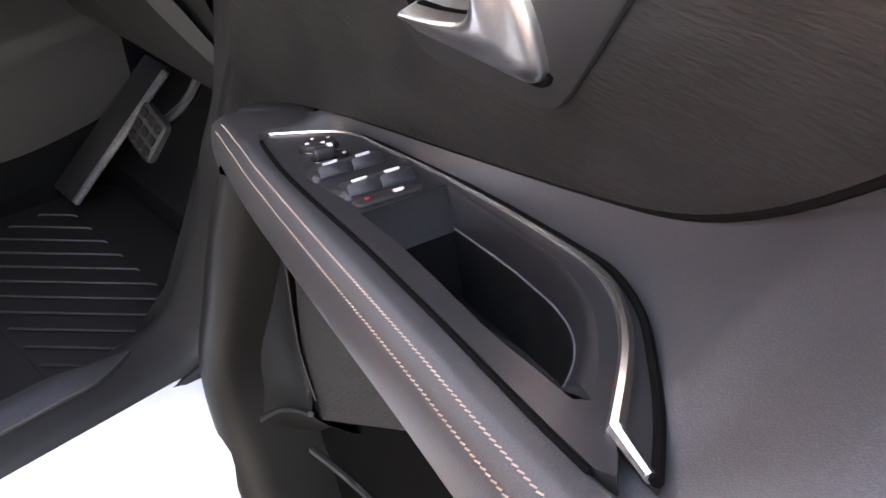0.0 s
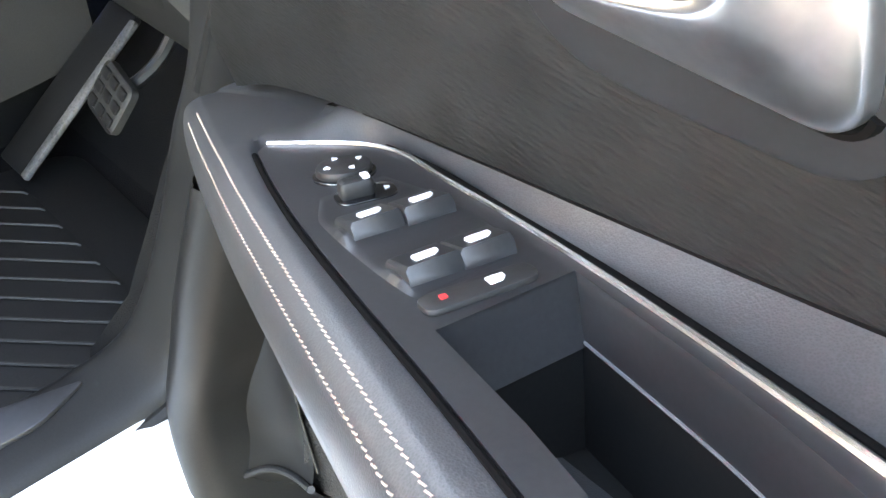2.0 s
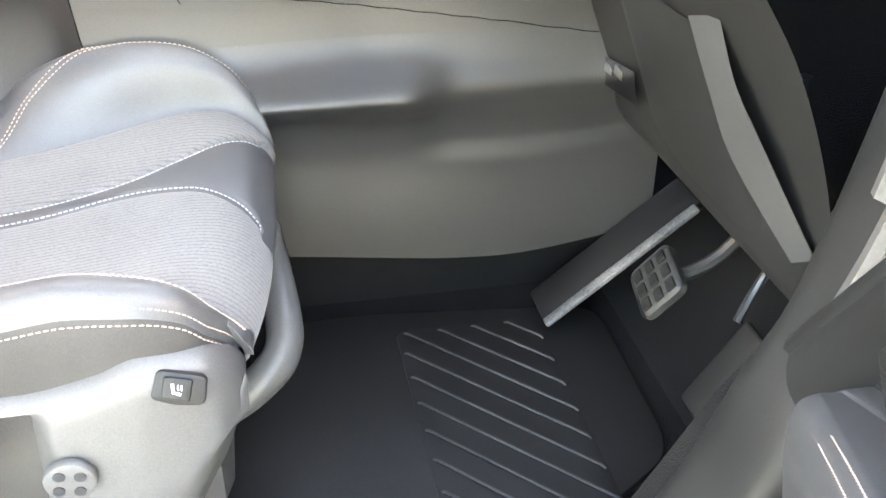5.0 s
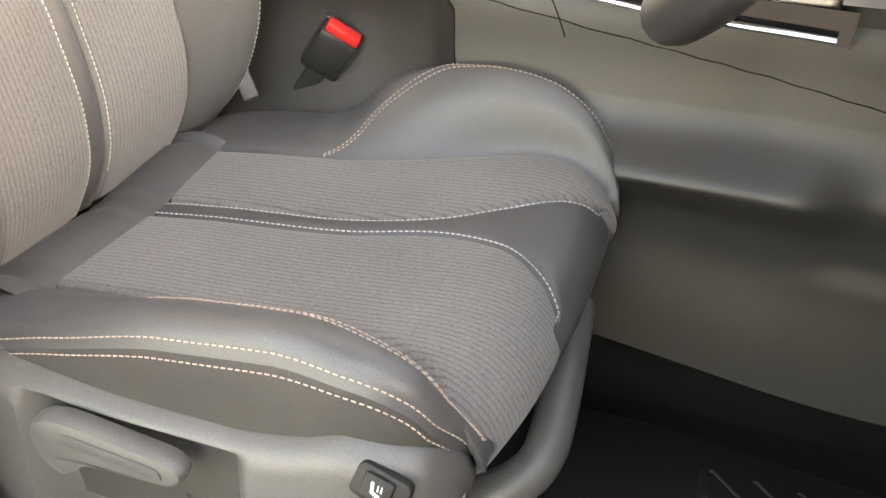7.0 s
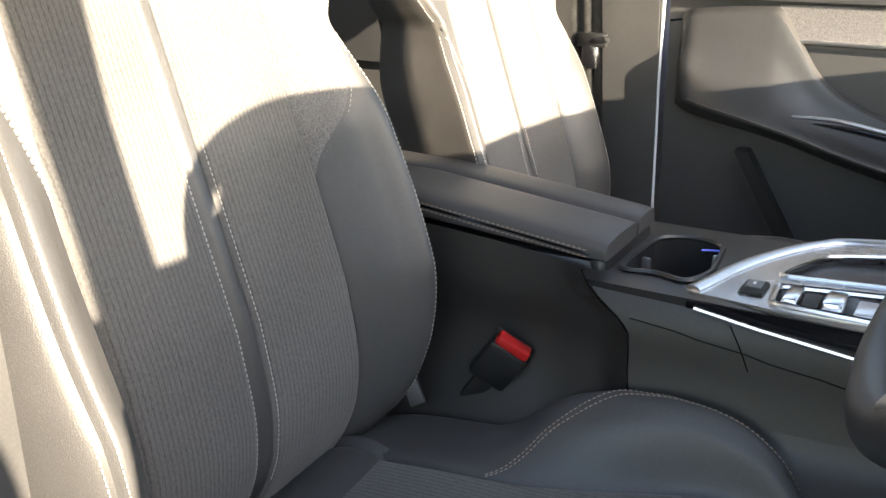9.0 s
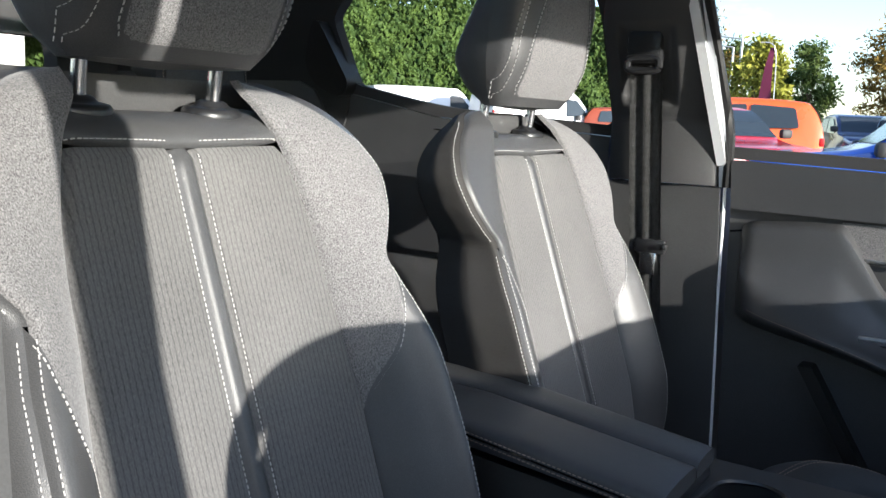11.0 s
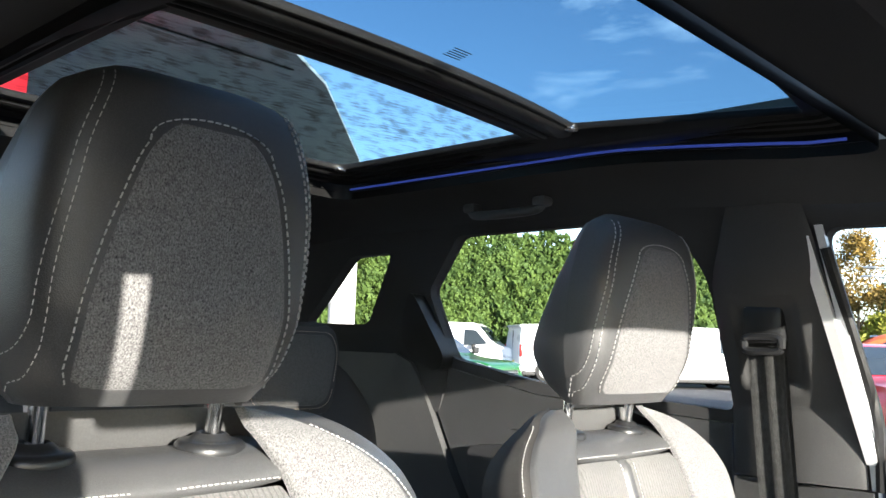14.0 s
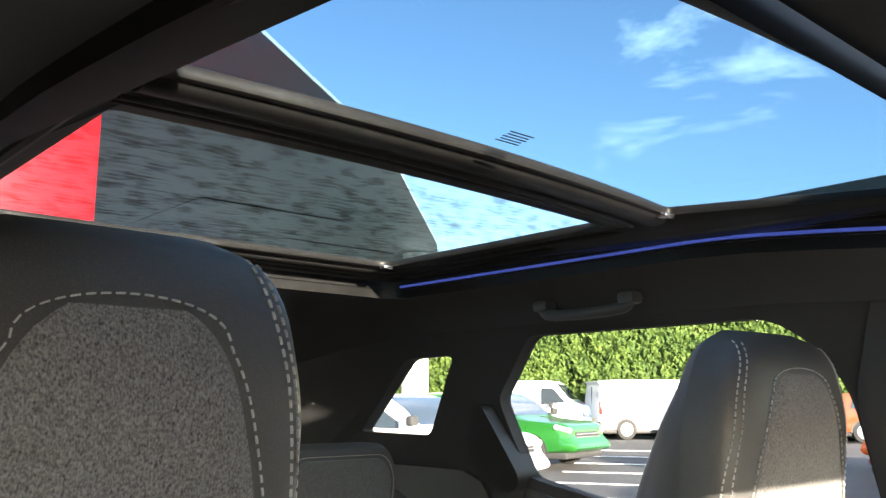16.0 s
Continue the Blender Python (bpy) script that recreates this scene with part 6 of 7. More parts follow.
    part("upper_lining", plate(edge_line + [(0.30, 1.14), (1.06, 1.19), (1.08, 0.72), (0.55, 0.78), (0.20, 0.66), (0.10, 0.60)], [], lambda a, z: FACE @ Vector((a, z, lean(a, z))), lambda a, z: FACE @ Vector((a, z, lean(a, z) + 0.014))), GRAIN, D, "black grained upper lining")
    outer_edge = [(-0.075, 0.58), (-0.040, 0.66), (0.010, 0.745), (0.055, 0.818), (0.088, 0.868), (0.106, 0.900), (0.117, 0.925), (0.119, 0.955), (0.125, 1.01), (0.15, 1.10)]
    part("front_edge", grid(lambda u, v: (lambda p, q: FACE @ Vector((p.x + (q.x - p.x) * u, p.y + (q.y - p.y) * u, lean(p.x, p.y) * (1 - u) + 0.035 * u - 0.010 * math.sin(math.pi * u))))(curve(edge_line, v), curve(outer_edge, v)), 10, 40), LINING, D, "dark rounded front edge of the door")
    part("front_seal", tube([FACE @ Vector((curve(outer_edge, k / 20).x - 0.006, curve(outer_edge, k / 20).y, 0.045)) for k in range(21)], 0.012, 10), RUBBER, D, "black rubber edge seal")
    part("window_frame", tube([FACE @ Vector(p) for p in ((0.26, 1.10, 0.06), (0.62, 1.46, 0.03), (0.80, 1.52, 0.02), (1.02, 1.53, 0.01), (1.06, 1.20, 0.05))], 0.022, 8), RUBBER, D)
    pane = part("door_glass", plate([(0.30, 1.13), (0.62, 1.45), (0.80, 1.51), (1.01, 1.52), (1.05, 1.19)], [], lambda a, z: FACE @ Vector((a, z, 0.045 - 0.1 * (z - 1.15))), lambda a, z: FACE @ Vector((a, z, 0.049 - 0.1 * (z - 1.15)))), GLASS, D, "clear door glass")
    pane.visible_shadow = False

    # grained upper insert with its lower border, trim line above
    border = [(-0.30, -0.010), (-0.24, 0.004), (-0.18, 0.010), (-0.12, 0.0125), (-0.076, 0.0128), (-0.019, 0.0122), (0.038, 0.011), (0.10, 0.0095), (0.1435, 0.0088), (0.175, 0.0090), (0.205, 0.0103), (0.2446, 0.0182), (0.2875, 0.0356), (0.3289, 0.0600), (0.37, 0.088), (0.40, 0.118)]
    up = [(0.40, 0.135), (0.30, 0.150), (0.10, 0.19), (-0.02, 0.24), (-0.135, 0.225), (-0.154, 0.175), (-0.187, 0.13), (-0.245, 0.085), (-0.303, 0.03)]
    edge = [tuple(curve(border, k / 40)) for k in range(41)]
    part("grained_insert", prism(edge + up, -0.0012, 0.006, PANEL, 0.001), GRAIN, D, "black insert with fine wavy grain")
    part("insert_groove", tube([PANEL @ Vector((x, y - 0.001, 0.0006)) for x, y in edge[8:]], [0.0008 + 0.0022 * min(1, k / 18) for k in range(33)], 8), GAP_AND_SHADE, D, "dark groove under the insert")
    part("trim_line", tube([PANEL @ Vector((x, y, -0.006)) for x, y in ((0.24, 0.156), (0.29, 0.150), (0.33, 0.142), (0.40, 0.134), (0.55, 0.12))], 0.009, 8), plain("beige_metallic", (0.45, 0.38, 0.30), 0.35, 0.7), D, "pale metallic trim line")
    # bezel and release handle
    bez = rounded([(0.030, 0.19), (0.036, 0.140), (0.044, 0.110), (0.052, 0.092), (0.068, 0.079), (0.104, 0.0695), (0.153, 0.0615), (0.166, 0.065), (0.178, 0.075), (0.203, 0.099), (0.235, 0.131), (0.285, 0.19)], 0.012)
    part("handle_bezel", prism(bez, -0.008, 0.0, PANEL, 0.003), PLASTIC_SMOOTH, D, "smooth black handle surround")
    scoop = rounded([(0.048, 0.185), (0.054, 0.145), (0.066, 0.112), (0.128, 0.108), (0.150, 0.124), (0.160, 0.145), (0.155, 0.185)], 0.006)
    # no hollow is cut: a flat black plate carries its shade as colour
    part("handle_scoop", prism(scoop, -0.0095, -0.007, PANEL, 0.0005), GLOSS, D, "flat gloss black plate for the shaded hollow behind the handle")
    rim_o = [(0.0724, 0.1050), (0.0765, 0.1018), (0.093, 0.0972), (0.120, 0.0900), (0.141, 0.0845), (0.158, 0.0806), (0.1665, 0.085), (0.1695, 0.097), (0.1700, 0.114), (0.1675, 0.130), (0.162, 0.150), (0.155, 0.180)]
    rim_i = [(0.0745, 0.1192), (0.080, 0.1183), (0.095, 0.1165), (0.110, 0.1158), (0.122, 0.1160), (0.131, 0.1175), (0.1365, 0.1205), (0.1400, 0.1240), (0.1430, 0.1280), (0.1455, 0.135), (0.144, 0.152), (0.135, 0.180)]

    def handle(u, v):
        """The grip from its outer edge (u 0) over two broad flats to its inner edge, turning under."""
        o, q = curve(rim_o, v), curve(rim_i, v)
        k = ease(u, (0, 0.08, 0.5, 0.85, 0.95, 1.0), (0.0, 0.03, 0.48, 0.93, 1.0, 0.96))
        h = ease(u, (0, 0.08, 0.5, 0.85, 0.95, 1.0), (0.001, 0.0065, 0.0125, 0.018, 0.0155, 0.004)) * ease(v, (0, 0.012, 0.03), (0.1, 0.8, 1.0))
        return PANEL @ Vector((o.x + (q.x - o.x) * k, o.y + (q.y - o.y) * k, -0.007 - h))
    part("release_handle", grid(handle, 24, 80), SATIN, D, "satin silver release handle")
    part("handle_gap", tube([PANEL @ Vector((curve(rim_o, k / 50).x + 0.0008, curve(rim_o, k / 50).y - 0.0016, -0.008)) for k in range(29)], 0.0022, 6), GAP_AND_SHADE, D, "dark gap round the handle")

    # leather armrest: from the crease at the lining over the top to the underside
    def arm(t, s):
        u = -0.358 + 0.998 * s
        vs, vg = ease(u, *STITCH_LINE), ease(u, *GROOVE_LINE)
        top_h = ease(u, (-0.26, -0.12, -0.076, 0.038, 0.1435, 0.205, 0.2446, 0.2875, 0.3289, 0.42, 0.64), (-0.004, 0.0125, 0.0130, 0.0120, 0.0098, 0.0112, 0.0190, 0.0355, 0.0590, 0.088, 0.095))
        hollow = -0.007 if -0.15 < u < 0.33 else ease(u, (0.33, 0.36, 0.42), (-0.007, 0.0, 0.012))
        over = ease(u, (0.33, 0.40, 0.64), (0.0, 0.02, 0.03))
        chrome_at = lambda u: ease(u, [-0.36, -0.25, -0.19] + [p[0] for p in CHROME_LINE] + [0.334, 0.42, 0.64], [0.047, 0.038, 0.022] + [p[1] for p in CHROME_LINE] + [-0.094, -0.09, -0.08])
        v = ease(t, (0, 0.10, 0.30, 0.46, 0.56, 0.66, 0.74, 0.80, 0.88, 1.0), (0.052 if u > -0.17 else 0.095, 0.0485 if u > -0.17 else 0.060, chrome_at(u) + 0.009, vg + 0.006, vg - 0.003, vs + 0.008, vs + 0.001, vs - 0.006, vs - 0.011, 0.03))
        h = ease(t, (0, 0.10, 0.30, 0.46, 0.56, 0.66, 0.74, 0.80, 0.88, 1.0), (top_h + 0.001, top_h * 0.80 + 0.001, -0.003 + over * 1.2, hollow, 0.001, 0.002, 0.0, -0.005, -0.030, -0.085))
        if u < -0.15:
            h = ease(t, (0, 0.2, 0.56, 0.66, 0.74, 0.80, 0.88, 1.0), (0.006, 0.001, 0.001, 0.001, -0.001, -0.006, -0.030, -0.085)) - ease(u, (-0.36, -0.30, -0.22, -0.15), (0.028, 0.018, 0.006, 0.0))
        return ARM @ Vector((u, v, h))
    pad = grid(arm, 60, 90)
    back = ARM.inverted()
    chrome_v = lambda u: ease(u, [p[0] for p in CHROME_LINE], [p[1] for p in CHROME_LINE])
    gone = [f for f in pad.faces if -0.11 < (q := back @ f.calc_center_median()).x < 0.30 and ease(q.x, *GROOVE_LINE) + 0.006 < q.y < chrome_v(q.x) - 0.004 and q.z > -0.03]
    bmesh.ops.delete(pad, geom=gone, context="FACES")
    ring = [arm(k / 30, 0) for k in range(31)]
    heart = sum(ring, Vector()) / 31
    joined(pad, grid(lambda u, v: arm(u, 0).lerp(heart - ARM_U * 0.012, v), 30, 4))
    part("armrest", pad, LEATHER_SOFT, D, "black leather armrest")
    for t0 in (0.738, 0.80):
        line = []
        for k in range(401):
            s = 0.068 + 0.91 * k / 400
            p = arm(t0, s)
            n = (arm(t0 + 0.01, s) - p).cross(arm(t0, s + 0.005) - p)
            n.normalize()
            line.append((p, n if n.dot(ARM_N - ARM_V) > 0 else -n))
        part("stitching", stitches(line, long=0.0031, gap=0.0009, wide=0.0007, high=0.0004, slant=0.0004), THREAD, D, "beige thread stitching", kind="stuff")

    # switch panel: flat plate with the hand hole, chrome bow along its outer edge
    grooves = [(u, ease(u, *GROOVE_LINE)) for u in [-0.138 + 0.024 * k for k in range(20)]]
    outer = [tuple(curve(CHROME_LINE, k / 44)) for k in range(45)]
    rim_line = [(0.068, 0.0195), (0.1447, 0.0048), (0.185, -0.0055), (0.2136, -0.0155), (0.2474, -0.0347), (0.2738, -0.0581), (0.2915, -0.0790)]
    foot_line = [(0.074, 0.0170), (0.1406, 0.0040), (0.172, -0.0040), (0.1959, -0.0110), (0.2197, -0.0225), (0.2377, -0.0385), (0.2520, -0.0600)]
    rim_curve = [tuple(curve(rim_line, k / 36)) for k in range(37)]
    foot_curve = [tuple(curve(foot_line, k / 36)) for k in range(37)]
    near_line = [(0.2860, -0.0836), (0.2770, -0.0822), (0.2223, -0.0730), (0.165, -0.0590), (0.1201, -0.0490), (0.0640, -0.0395)]
    hand_hole = rim_curve + near_line
    plate_outline = [(u, v + 0.001) for u, v in grooves] + [(0.326, -0.103), (0.320, -0.096)] + outer[::-1]
    M_top = ARM
    flat_top = lambda x, y: (x, y, 0.0015)
    part("switch_panel", prism(plate_outline, -0.010, 0.0015, M_top, 0.0, [hand_hole]), PLASTIC_SMOOTH, D, "smooth black switch panel with a hand hole")
    # sloping front of the hole, its wall and floor
    part("hole_ramp", grid(lambda u, v: ARM @ Vector((0.0650 + 0.004 * v + 0.007 * u ** 1.6, -0.0395 + 0.059 * v, 0.0012 - 0.0275 * u)), 12, 10), PLASTIC_SMOOTH, D, "smooth front face of the hand hole")

    def shoulder(u, v):
        """The rounded outer wall of the hole, from the flat band down to its sharp lower edge."""
        r, f = curve(rim_line, v), curve(foot_line, v)
        w = ease(u, (0, 0.3, 1.0), (0.0, 0.40, 1.0))
        return ARM @ Vector((r.x + (f.x - r.x) * w, r.y + (f.y - r.y) * w, 0.0012 - 0.026 * ease(u, (0, 0.2, 0.6, 1.0), (0.0, 0.08, 0.5, 1.0))))
    part("hole_shoulder", grid(shoulder, 16, 60), PLASTIC_SMOOTH, D, "rounded outer wall of the hand hole")
    part("hole_edge", tube([shoulder(1.0, k / 50) for k in range(51)], 0.0009, 6), SATIN_GREY, D, "thin grey edge inside the hand hole")
    well_line = foot_curve + [(0.262, -0.0780)] + near_line[1:]
    walls = bmesh.new()
    n = len(well_line)
    high = [-0.0255] * 37 + [-0.012] + [0.0008] * (len(near_line) - 1)
    a = [walls.verts.new(ARM @ Vector((x, y, h))) for (x, y), h in zip(well_line, high)]
    b = [walls.verts.new(ARM @ Vector((x, y + (0.004 if q > 37 else 0), -0.075))) for q, (x, y) in enumerate(well_line)]
    for i in range(n):
        walls.faces.new((a[i], a[(i + 1) % n], b[(i + 1) % n], b[i]))
    walls.faces.new(b)
    # darker plastic than the panel: the hole's shade is put into the colour
    part("hole_lining", walls, LOWER_DOOR, D)
    part("hole_end", grid(lambda u, v: shoulder(1.0 - u, 1.0).lerp(ARM @ Vector((*near_line[1], 0.0008)), v), 6, 6), PLASTIC_SMOOTH, D)
    bow = [(p[0], p[1] + 0.0005) for p in outer]
    wide = lambda k: ease(k / 44, (0, 0.15, 0.5, 0.75, 1.0), (0.0010, 0.0013, 0.0016, 0.0028, 0.0038))
    part("chrome_bow", tube([ARM @ Vector((*p, 0.0022)) for p in bow], [wide(k) for k in range(45)], 8), CHROME, D, "bright chrome trim bow")
    part("chrome_bow", tube([ARM @ Vector(p) for p in ((0.310, -0.0865, 0.0022), (0.334, -0.0965, 0.0018))], [0.0034, 0.0022], 8), CHROME, D)
    rim_out = [(-0.09, 0.0415), (-0.05, 0.0415), (0.0, 0.036), (0.073, 0.0275), (0.136, 0.0175), (0.195, 0.0065), (0.228, -0.002), (0.262, -0.0215), (0.291, -0.047), (0.316, -0.072), (0.336, -0.096)]
    rim_pts = [tuple(curve(rim_out, k / 60)) for k in range(61)]
    part("outer_groove", tube([ARM @ Vector((x, y, 0.001)) for x, y in rim_pts], 0.0022, 8), GAP_AND_SHADE, D)
    part("outer_band", prism(rim_pts + [(x, y + 0.0005) for x, y in outer[:12:-1]], -0.006, 0.001, ARM), PLASTIC_SMOOTH, D, "smooth black band beside the chrome")
    part("inner_groove", tube([ARM @ Vector((u, v - 0.001, 0.0)) for u, v in grooves], 0.0018, 8), GAP_AND_SHADE, D)

    # switches
    def key(name, uv, size, high, turn, material=PLASTIC_SMOOTH, label="", bevel=0.002):
        m = ARM @ Matrix.Translation((*uv, 0.0015)) @ Euler((0, 0, radians(turn))).to_matrix().to_4x4()
        w, d = size
        bm = bmesh.new()
        prof = [(-w / 2, 0.0), (-w / 2 + 0.0015, high * 0.55), (0, high * 0.8), (w / 2 - 0.002, high), (w / 2, high * 0.6), (w / 2 + 0.001, 0.0)]
        rows = [[bm.verts.new(m @ Vector((x, y, z if abs(y) < d / 2 - 1e-4 else z * 0.8))) for x, z in prof] for y in (-d / 2, -d / 2 + 0.0012, d / 2 - 0.0012, d / 2)]
        for r, q in zip(rows, rows[1:]):
            for i in range(len(prof) - 1):
                bm.faces.new((r[i], r[i + 1], q[i + 1], q[i]))
        bm.faces.new(rows[0])
        bm.faces.new(rows[-1][::-1])
        return part(name, bm, material, D, label), m

    def cradle(u, v):
        """The switch bed rises in two soft waves, one for each row of window switches."""
        x = -0.060 + 0.103 * u
        lo, hi = ease(x, (-0.06, -0.034, 0.036, 0.043), (-0.014, -0.0275, -0.0335, -0.033)), ease(x, (-0.06, -0.02, 0.030, 0.043), (0.020, 0.0250, 0.0195, 0.015))
        wave = math.exp(-((x + 0.018) / 0.0085) ** 2) + math.exp(-((x - 0.0285) / 0.0085) ** 2)
        rim = ease(v, (0, 0.05, 0.93, 1.0), (0, 1, 1, 0)) * ease(u, (0, 0.06, 0.95, 1.0), (0, 1, 1, 0))
        return ARM @ Vector((x, lo + (hi - lo) * v, 0.0016 + (0.0004 + 0.0026 * wave) * rim))
    part("switch_bed", grid(cradle, 60, 24), PLASTIC_SMOOTH, D, "smooth waved switch bed")
    turn = -6
    for (u, v) in ((-0.0185, -0.0136), (-0.0145, 0.0096), (0.0280, -0.0185), (0.0310, 0.0038)):
        k, m = key("window_switch", (u, v), (0.0200, 0.0226), 0.0082, turn, PLASTIC_SMOOTH, "black window switch with a white window symbol")
        sym = rounded([(-0.0024, -0.0044), (0.0026, -0.0044), (0.0026, 0.0022), (0.0002, 0.0046), (-0.0024, 0.0046)], 0.0006, 2)
        part("symbol", prism(sym, 0.0066, 0.0078, m @ Matrix.Translation((0.0025, 0, 0.0)) @ Matrix.Scale(1.18, 4, (0, 1, 0)), 0.0, [[(-0.0016, -0.0034), (-0.0010, -0.0034), (-0.0010, 0.0036), (-0.0016, 0.0036)]]), WHITE_MARK, k)
    m = ARM @ Matrix.Translation((0.0550, -0.0135, 0.0005)) @ Euler((0, 0, radians(-9))).to_matrix().to_4x4()
    lock = part("lock_switch", prism(rounded([(-0.0062, -0.0235), (0.0062, -0.0235), (0.0062, 0.0225), (-0.0062, 0.0225)], 0.0055), 0.0, 0.0038, m, 0.0015), PLASTIC_GREY, D, "long black rear window lock switch")
    part("red_mark", prism(rounded([(-0.0014, -0.0158), (0.0016, -0.0158), (0.0016, -0.0130), (-0.0014, -0.0130)], 0.0005, 2), 0.0035, 0.0043, m), RED_MARK, lock, "small red mark")
    part("symbol", prism(rounded([(-0.0022, 0.0030), (0.0026, 0.0030), (0.0026, 0.0080), (0.0004, 0.0102), (-0.0022, 0.0102)], 0.0005, 2), 0.0035, 0.0043, m, 0.0, [[(-0.0012, 0.0046), (0.0, 0.0046), (0.0, 0.0068), (-0.0012, 0.0068)]]), WHITE_MARK, lock)
    # mirror selector: round pad with four marks, and the small turning switch beside it
    base = ARM @ Matrix.Translation((-0.0760, 0.0085, 0.0015)) @ Euler((0, 0, radians(-15))).to_matrix().to_4x4()
    disc = lambda r, n=28: [(r * math.cos(2 * math.pi * k / n), r * 1.12 * math.sin(2 * math.pi * k / n)) for k in range(n)]
    pad = part("mirror_pad", prism(disc(0.0122), 0.0, 0.0055, base, 0.002), PLASTIC_GREY, D, "round mirror adjuster with white arrows")
    part("pad_ring", prism(disc(0.0138), -0.0005, 0.0012, base, 0.0005), GLOSS, D)
    for a in range(4):
        x, y = 0.0078 * math.cos(a * math.pi / 2 + 0.3), 0.0088 * math.sin(a * math.pi / 2 + 0.3)
        part("arrow", prism([(x + 0.0018 * math.cos(a * math.pi / 2 + 0.3 + b), y + 0.0018 * math.sin(a * math.pi / 2 + 0.3 + b)) for b in (0, 2.1, 4.2)], 0.0050, 0.0062, base), WHITE_MARK, pad)
    tb = ARM @ Matrix.Translation((-0.0475, 0.0005, 0.0015)) @ Euler((0, 0, radians(-15))).to_matrix().to_4x4()
    part("selector_well", prism(rounded([(-0.009, -0.012), (0.009, -0.012), (0.009, 0.016), (-0.009, 0.016)], 0.007), -0.0005, 0.0014, tb, 0.0005), GLOSS, D)
    tog = part("mirror_switch", prism(rounded([(-0.0045, -0.010), (0.0045, -0.010), (0.0045, 0.006), (-0.0045, 0.006)], 0.003), 0.0, 0.0095, tb, 0.0025), PLASTIC_GREY, D, "small mirror selector switch")
    part("arrow", prism(rounded([(-0.003, 0.001), (0.003, 0.001), (0.003, 0.0045), (-0.003, 0.0045)], 0.001, 2), 0.0088, 0.0101, tb), WHITE_MARK, tog)
    part("arrow", prism([(-0.0015, 0.011), (0.0015, 0.011), (0.0, 0.0135)], 0.001, 0.0022, tb), WHITE_MARK, tog)

    # lower door: a rounded column along its front edge, a narrow smooth hollow behind it ending in a ledge, the speaker
    # grille and the pocket
    column = [(0.948, 0.744, 0.748), (0.921, 0.736, 0.65), (0.894, 0.735, 0.56), (0.868, 0.735, 0.48), (0.862, 0.735, 0.42), (0.876, 0.735, 0.35), (0.910, 0.735, 0.26), (0.955, 0.740, 0.17), (1.01, 0.745, 0.08)]
    section = [(-0.130, 0.170), (-0.080, 0.100), (-0.036, 0.030), (-0.017, 0.005), (0.000, -0.003), (0.016, 0.004), (0.026, 0.020), (0.030, 0.055), (0.034, 0.11)]

    def column_at(u, v):
        p, q = curve(column, v), curve(section, u)
        k = ease(v, (0, 0.10, 0.22), (0.45, 0.75, 1.0)) if q.x < 0 else 1.0
        return Vector((p.x + q.x * k, p.y + q.y * k, p.z))
    part("edge_column", grid(column_at, 40, 60), LOWER_DOOR, D, "dark rounded front edge of the door")
    inner_x = lambda z: ease(z, (0.37, 0.42, 0.486, 0.574, 0.66, 0.82), (0.883, 0.866, 0.870, 0.894, 0.912, 0.955))
    rim_x = lambda z: ease(z, (0.46, 0.53, 0.57, 0.62, 0.66, 0.80), (1.012, 0.984, 0.977, 0.974, 0.972, 0.992))
    ledge_z = lambda x: 0.360 + 0.76 * (x - 0.868)

    def hollow(u, v):
        """A smooth hollow between the door's edge and the speaker."""
        z = 0.725 + (ledge_z(0.862 + 0.148 * u) - 0.725) * v
        x = inner_x(z) + (rim_x(z) - inner_x(z)) * u
        return Vector((x, 0.783 + 0.014 * math.sin(math.pi * u) - 0.010 * max(0, (v - 0.88) / 0.12) ** 2, z))
    part("hollow_panel", grid(hollow, 30, 60), LOWER_DOOR, D, "smooth dark hollow beside the speaker")
    part("ledge", tube([hollow(k / 20, 1.0) + Vector((0, -0.001, -0.001)) for k in range(21)], 0.0034, 8), PLASTIC_SMOOTH, D, "rounded ledge over the pocket")
    part("ledge_face", grid(lambda u, v: hollow(u, 1.0) + Vector((0.006 * v, 0.06 * v ** 1.3, -0.075 * v)), 30, 10), LOWER_DOOR, D)
    part("speaker_grille", grid(lambda u, v: Vector((0.978 + 0.34 * u, 0.789 - 0.045 * u, 0.730 + 0.08 * u + (ledge_z(1.0) - 0.02 + 0.8 * max(0, 0.34 * u - 0.02) - 0.730 - 0.08 * u) * v)), 12, 12), MESHED, D, "perforated black speaker grille")
    part("grille_rim", tube([curve([(0.975, 0.785, 0.72), (0.972, 0.784, 0.66), (0.975, 0.783, 0.61), (0.978, 0.783, 0.57), (0.986, 0.782, 0.53), (1.008, 0.780, 0.482)], k / 20) for k in range(21)], 0.0012, 8), PLASTIC_GREY, D, "thin rim of the speaker grille")
    # near-black sheet: the shade inside the pocket is put into its colour
    part("pocket_back", grid(lambda u, v: Vector((0.90 + 0.88 * u, 0.850 - 0.12 * u, 0.86 - 0.76 * v)), 8, 8), GAP_AND_SHADE, D)
    part("pocket_edge", tube([curve([(1.060, 0.735, 0.485), (1.16, 0.720, 0.520), (1.30, 0.700, 0.535), (1.60, 0.655, 0.52)], k / 16) for k in range(17)], 0.004, 8), LOWER_DOOR, D, "dark pocket edge")
    part("door_pocket", prism(rounded([(0.36, 0.12), (0.38, 0.34), (0.95, 0.38), (1.00, 0.12)], 0.03), -0.115, -0.100, FACE, 0.005), LOWER_DOOR, D, "black door pocket")
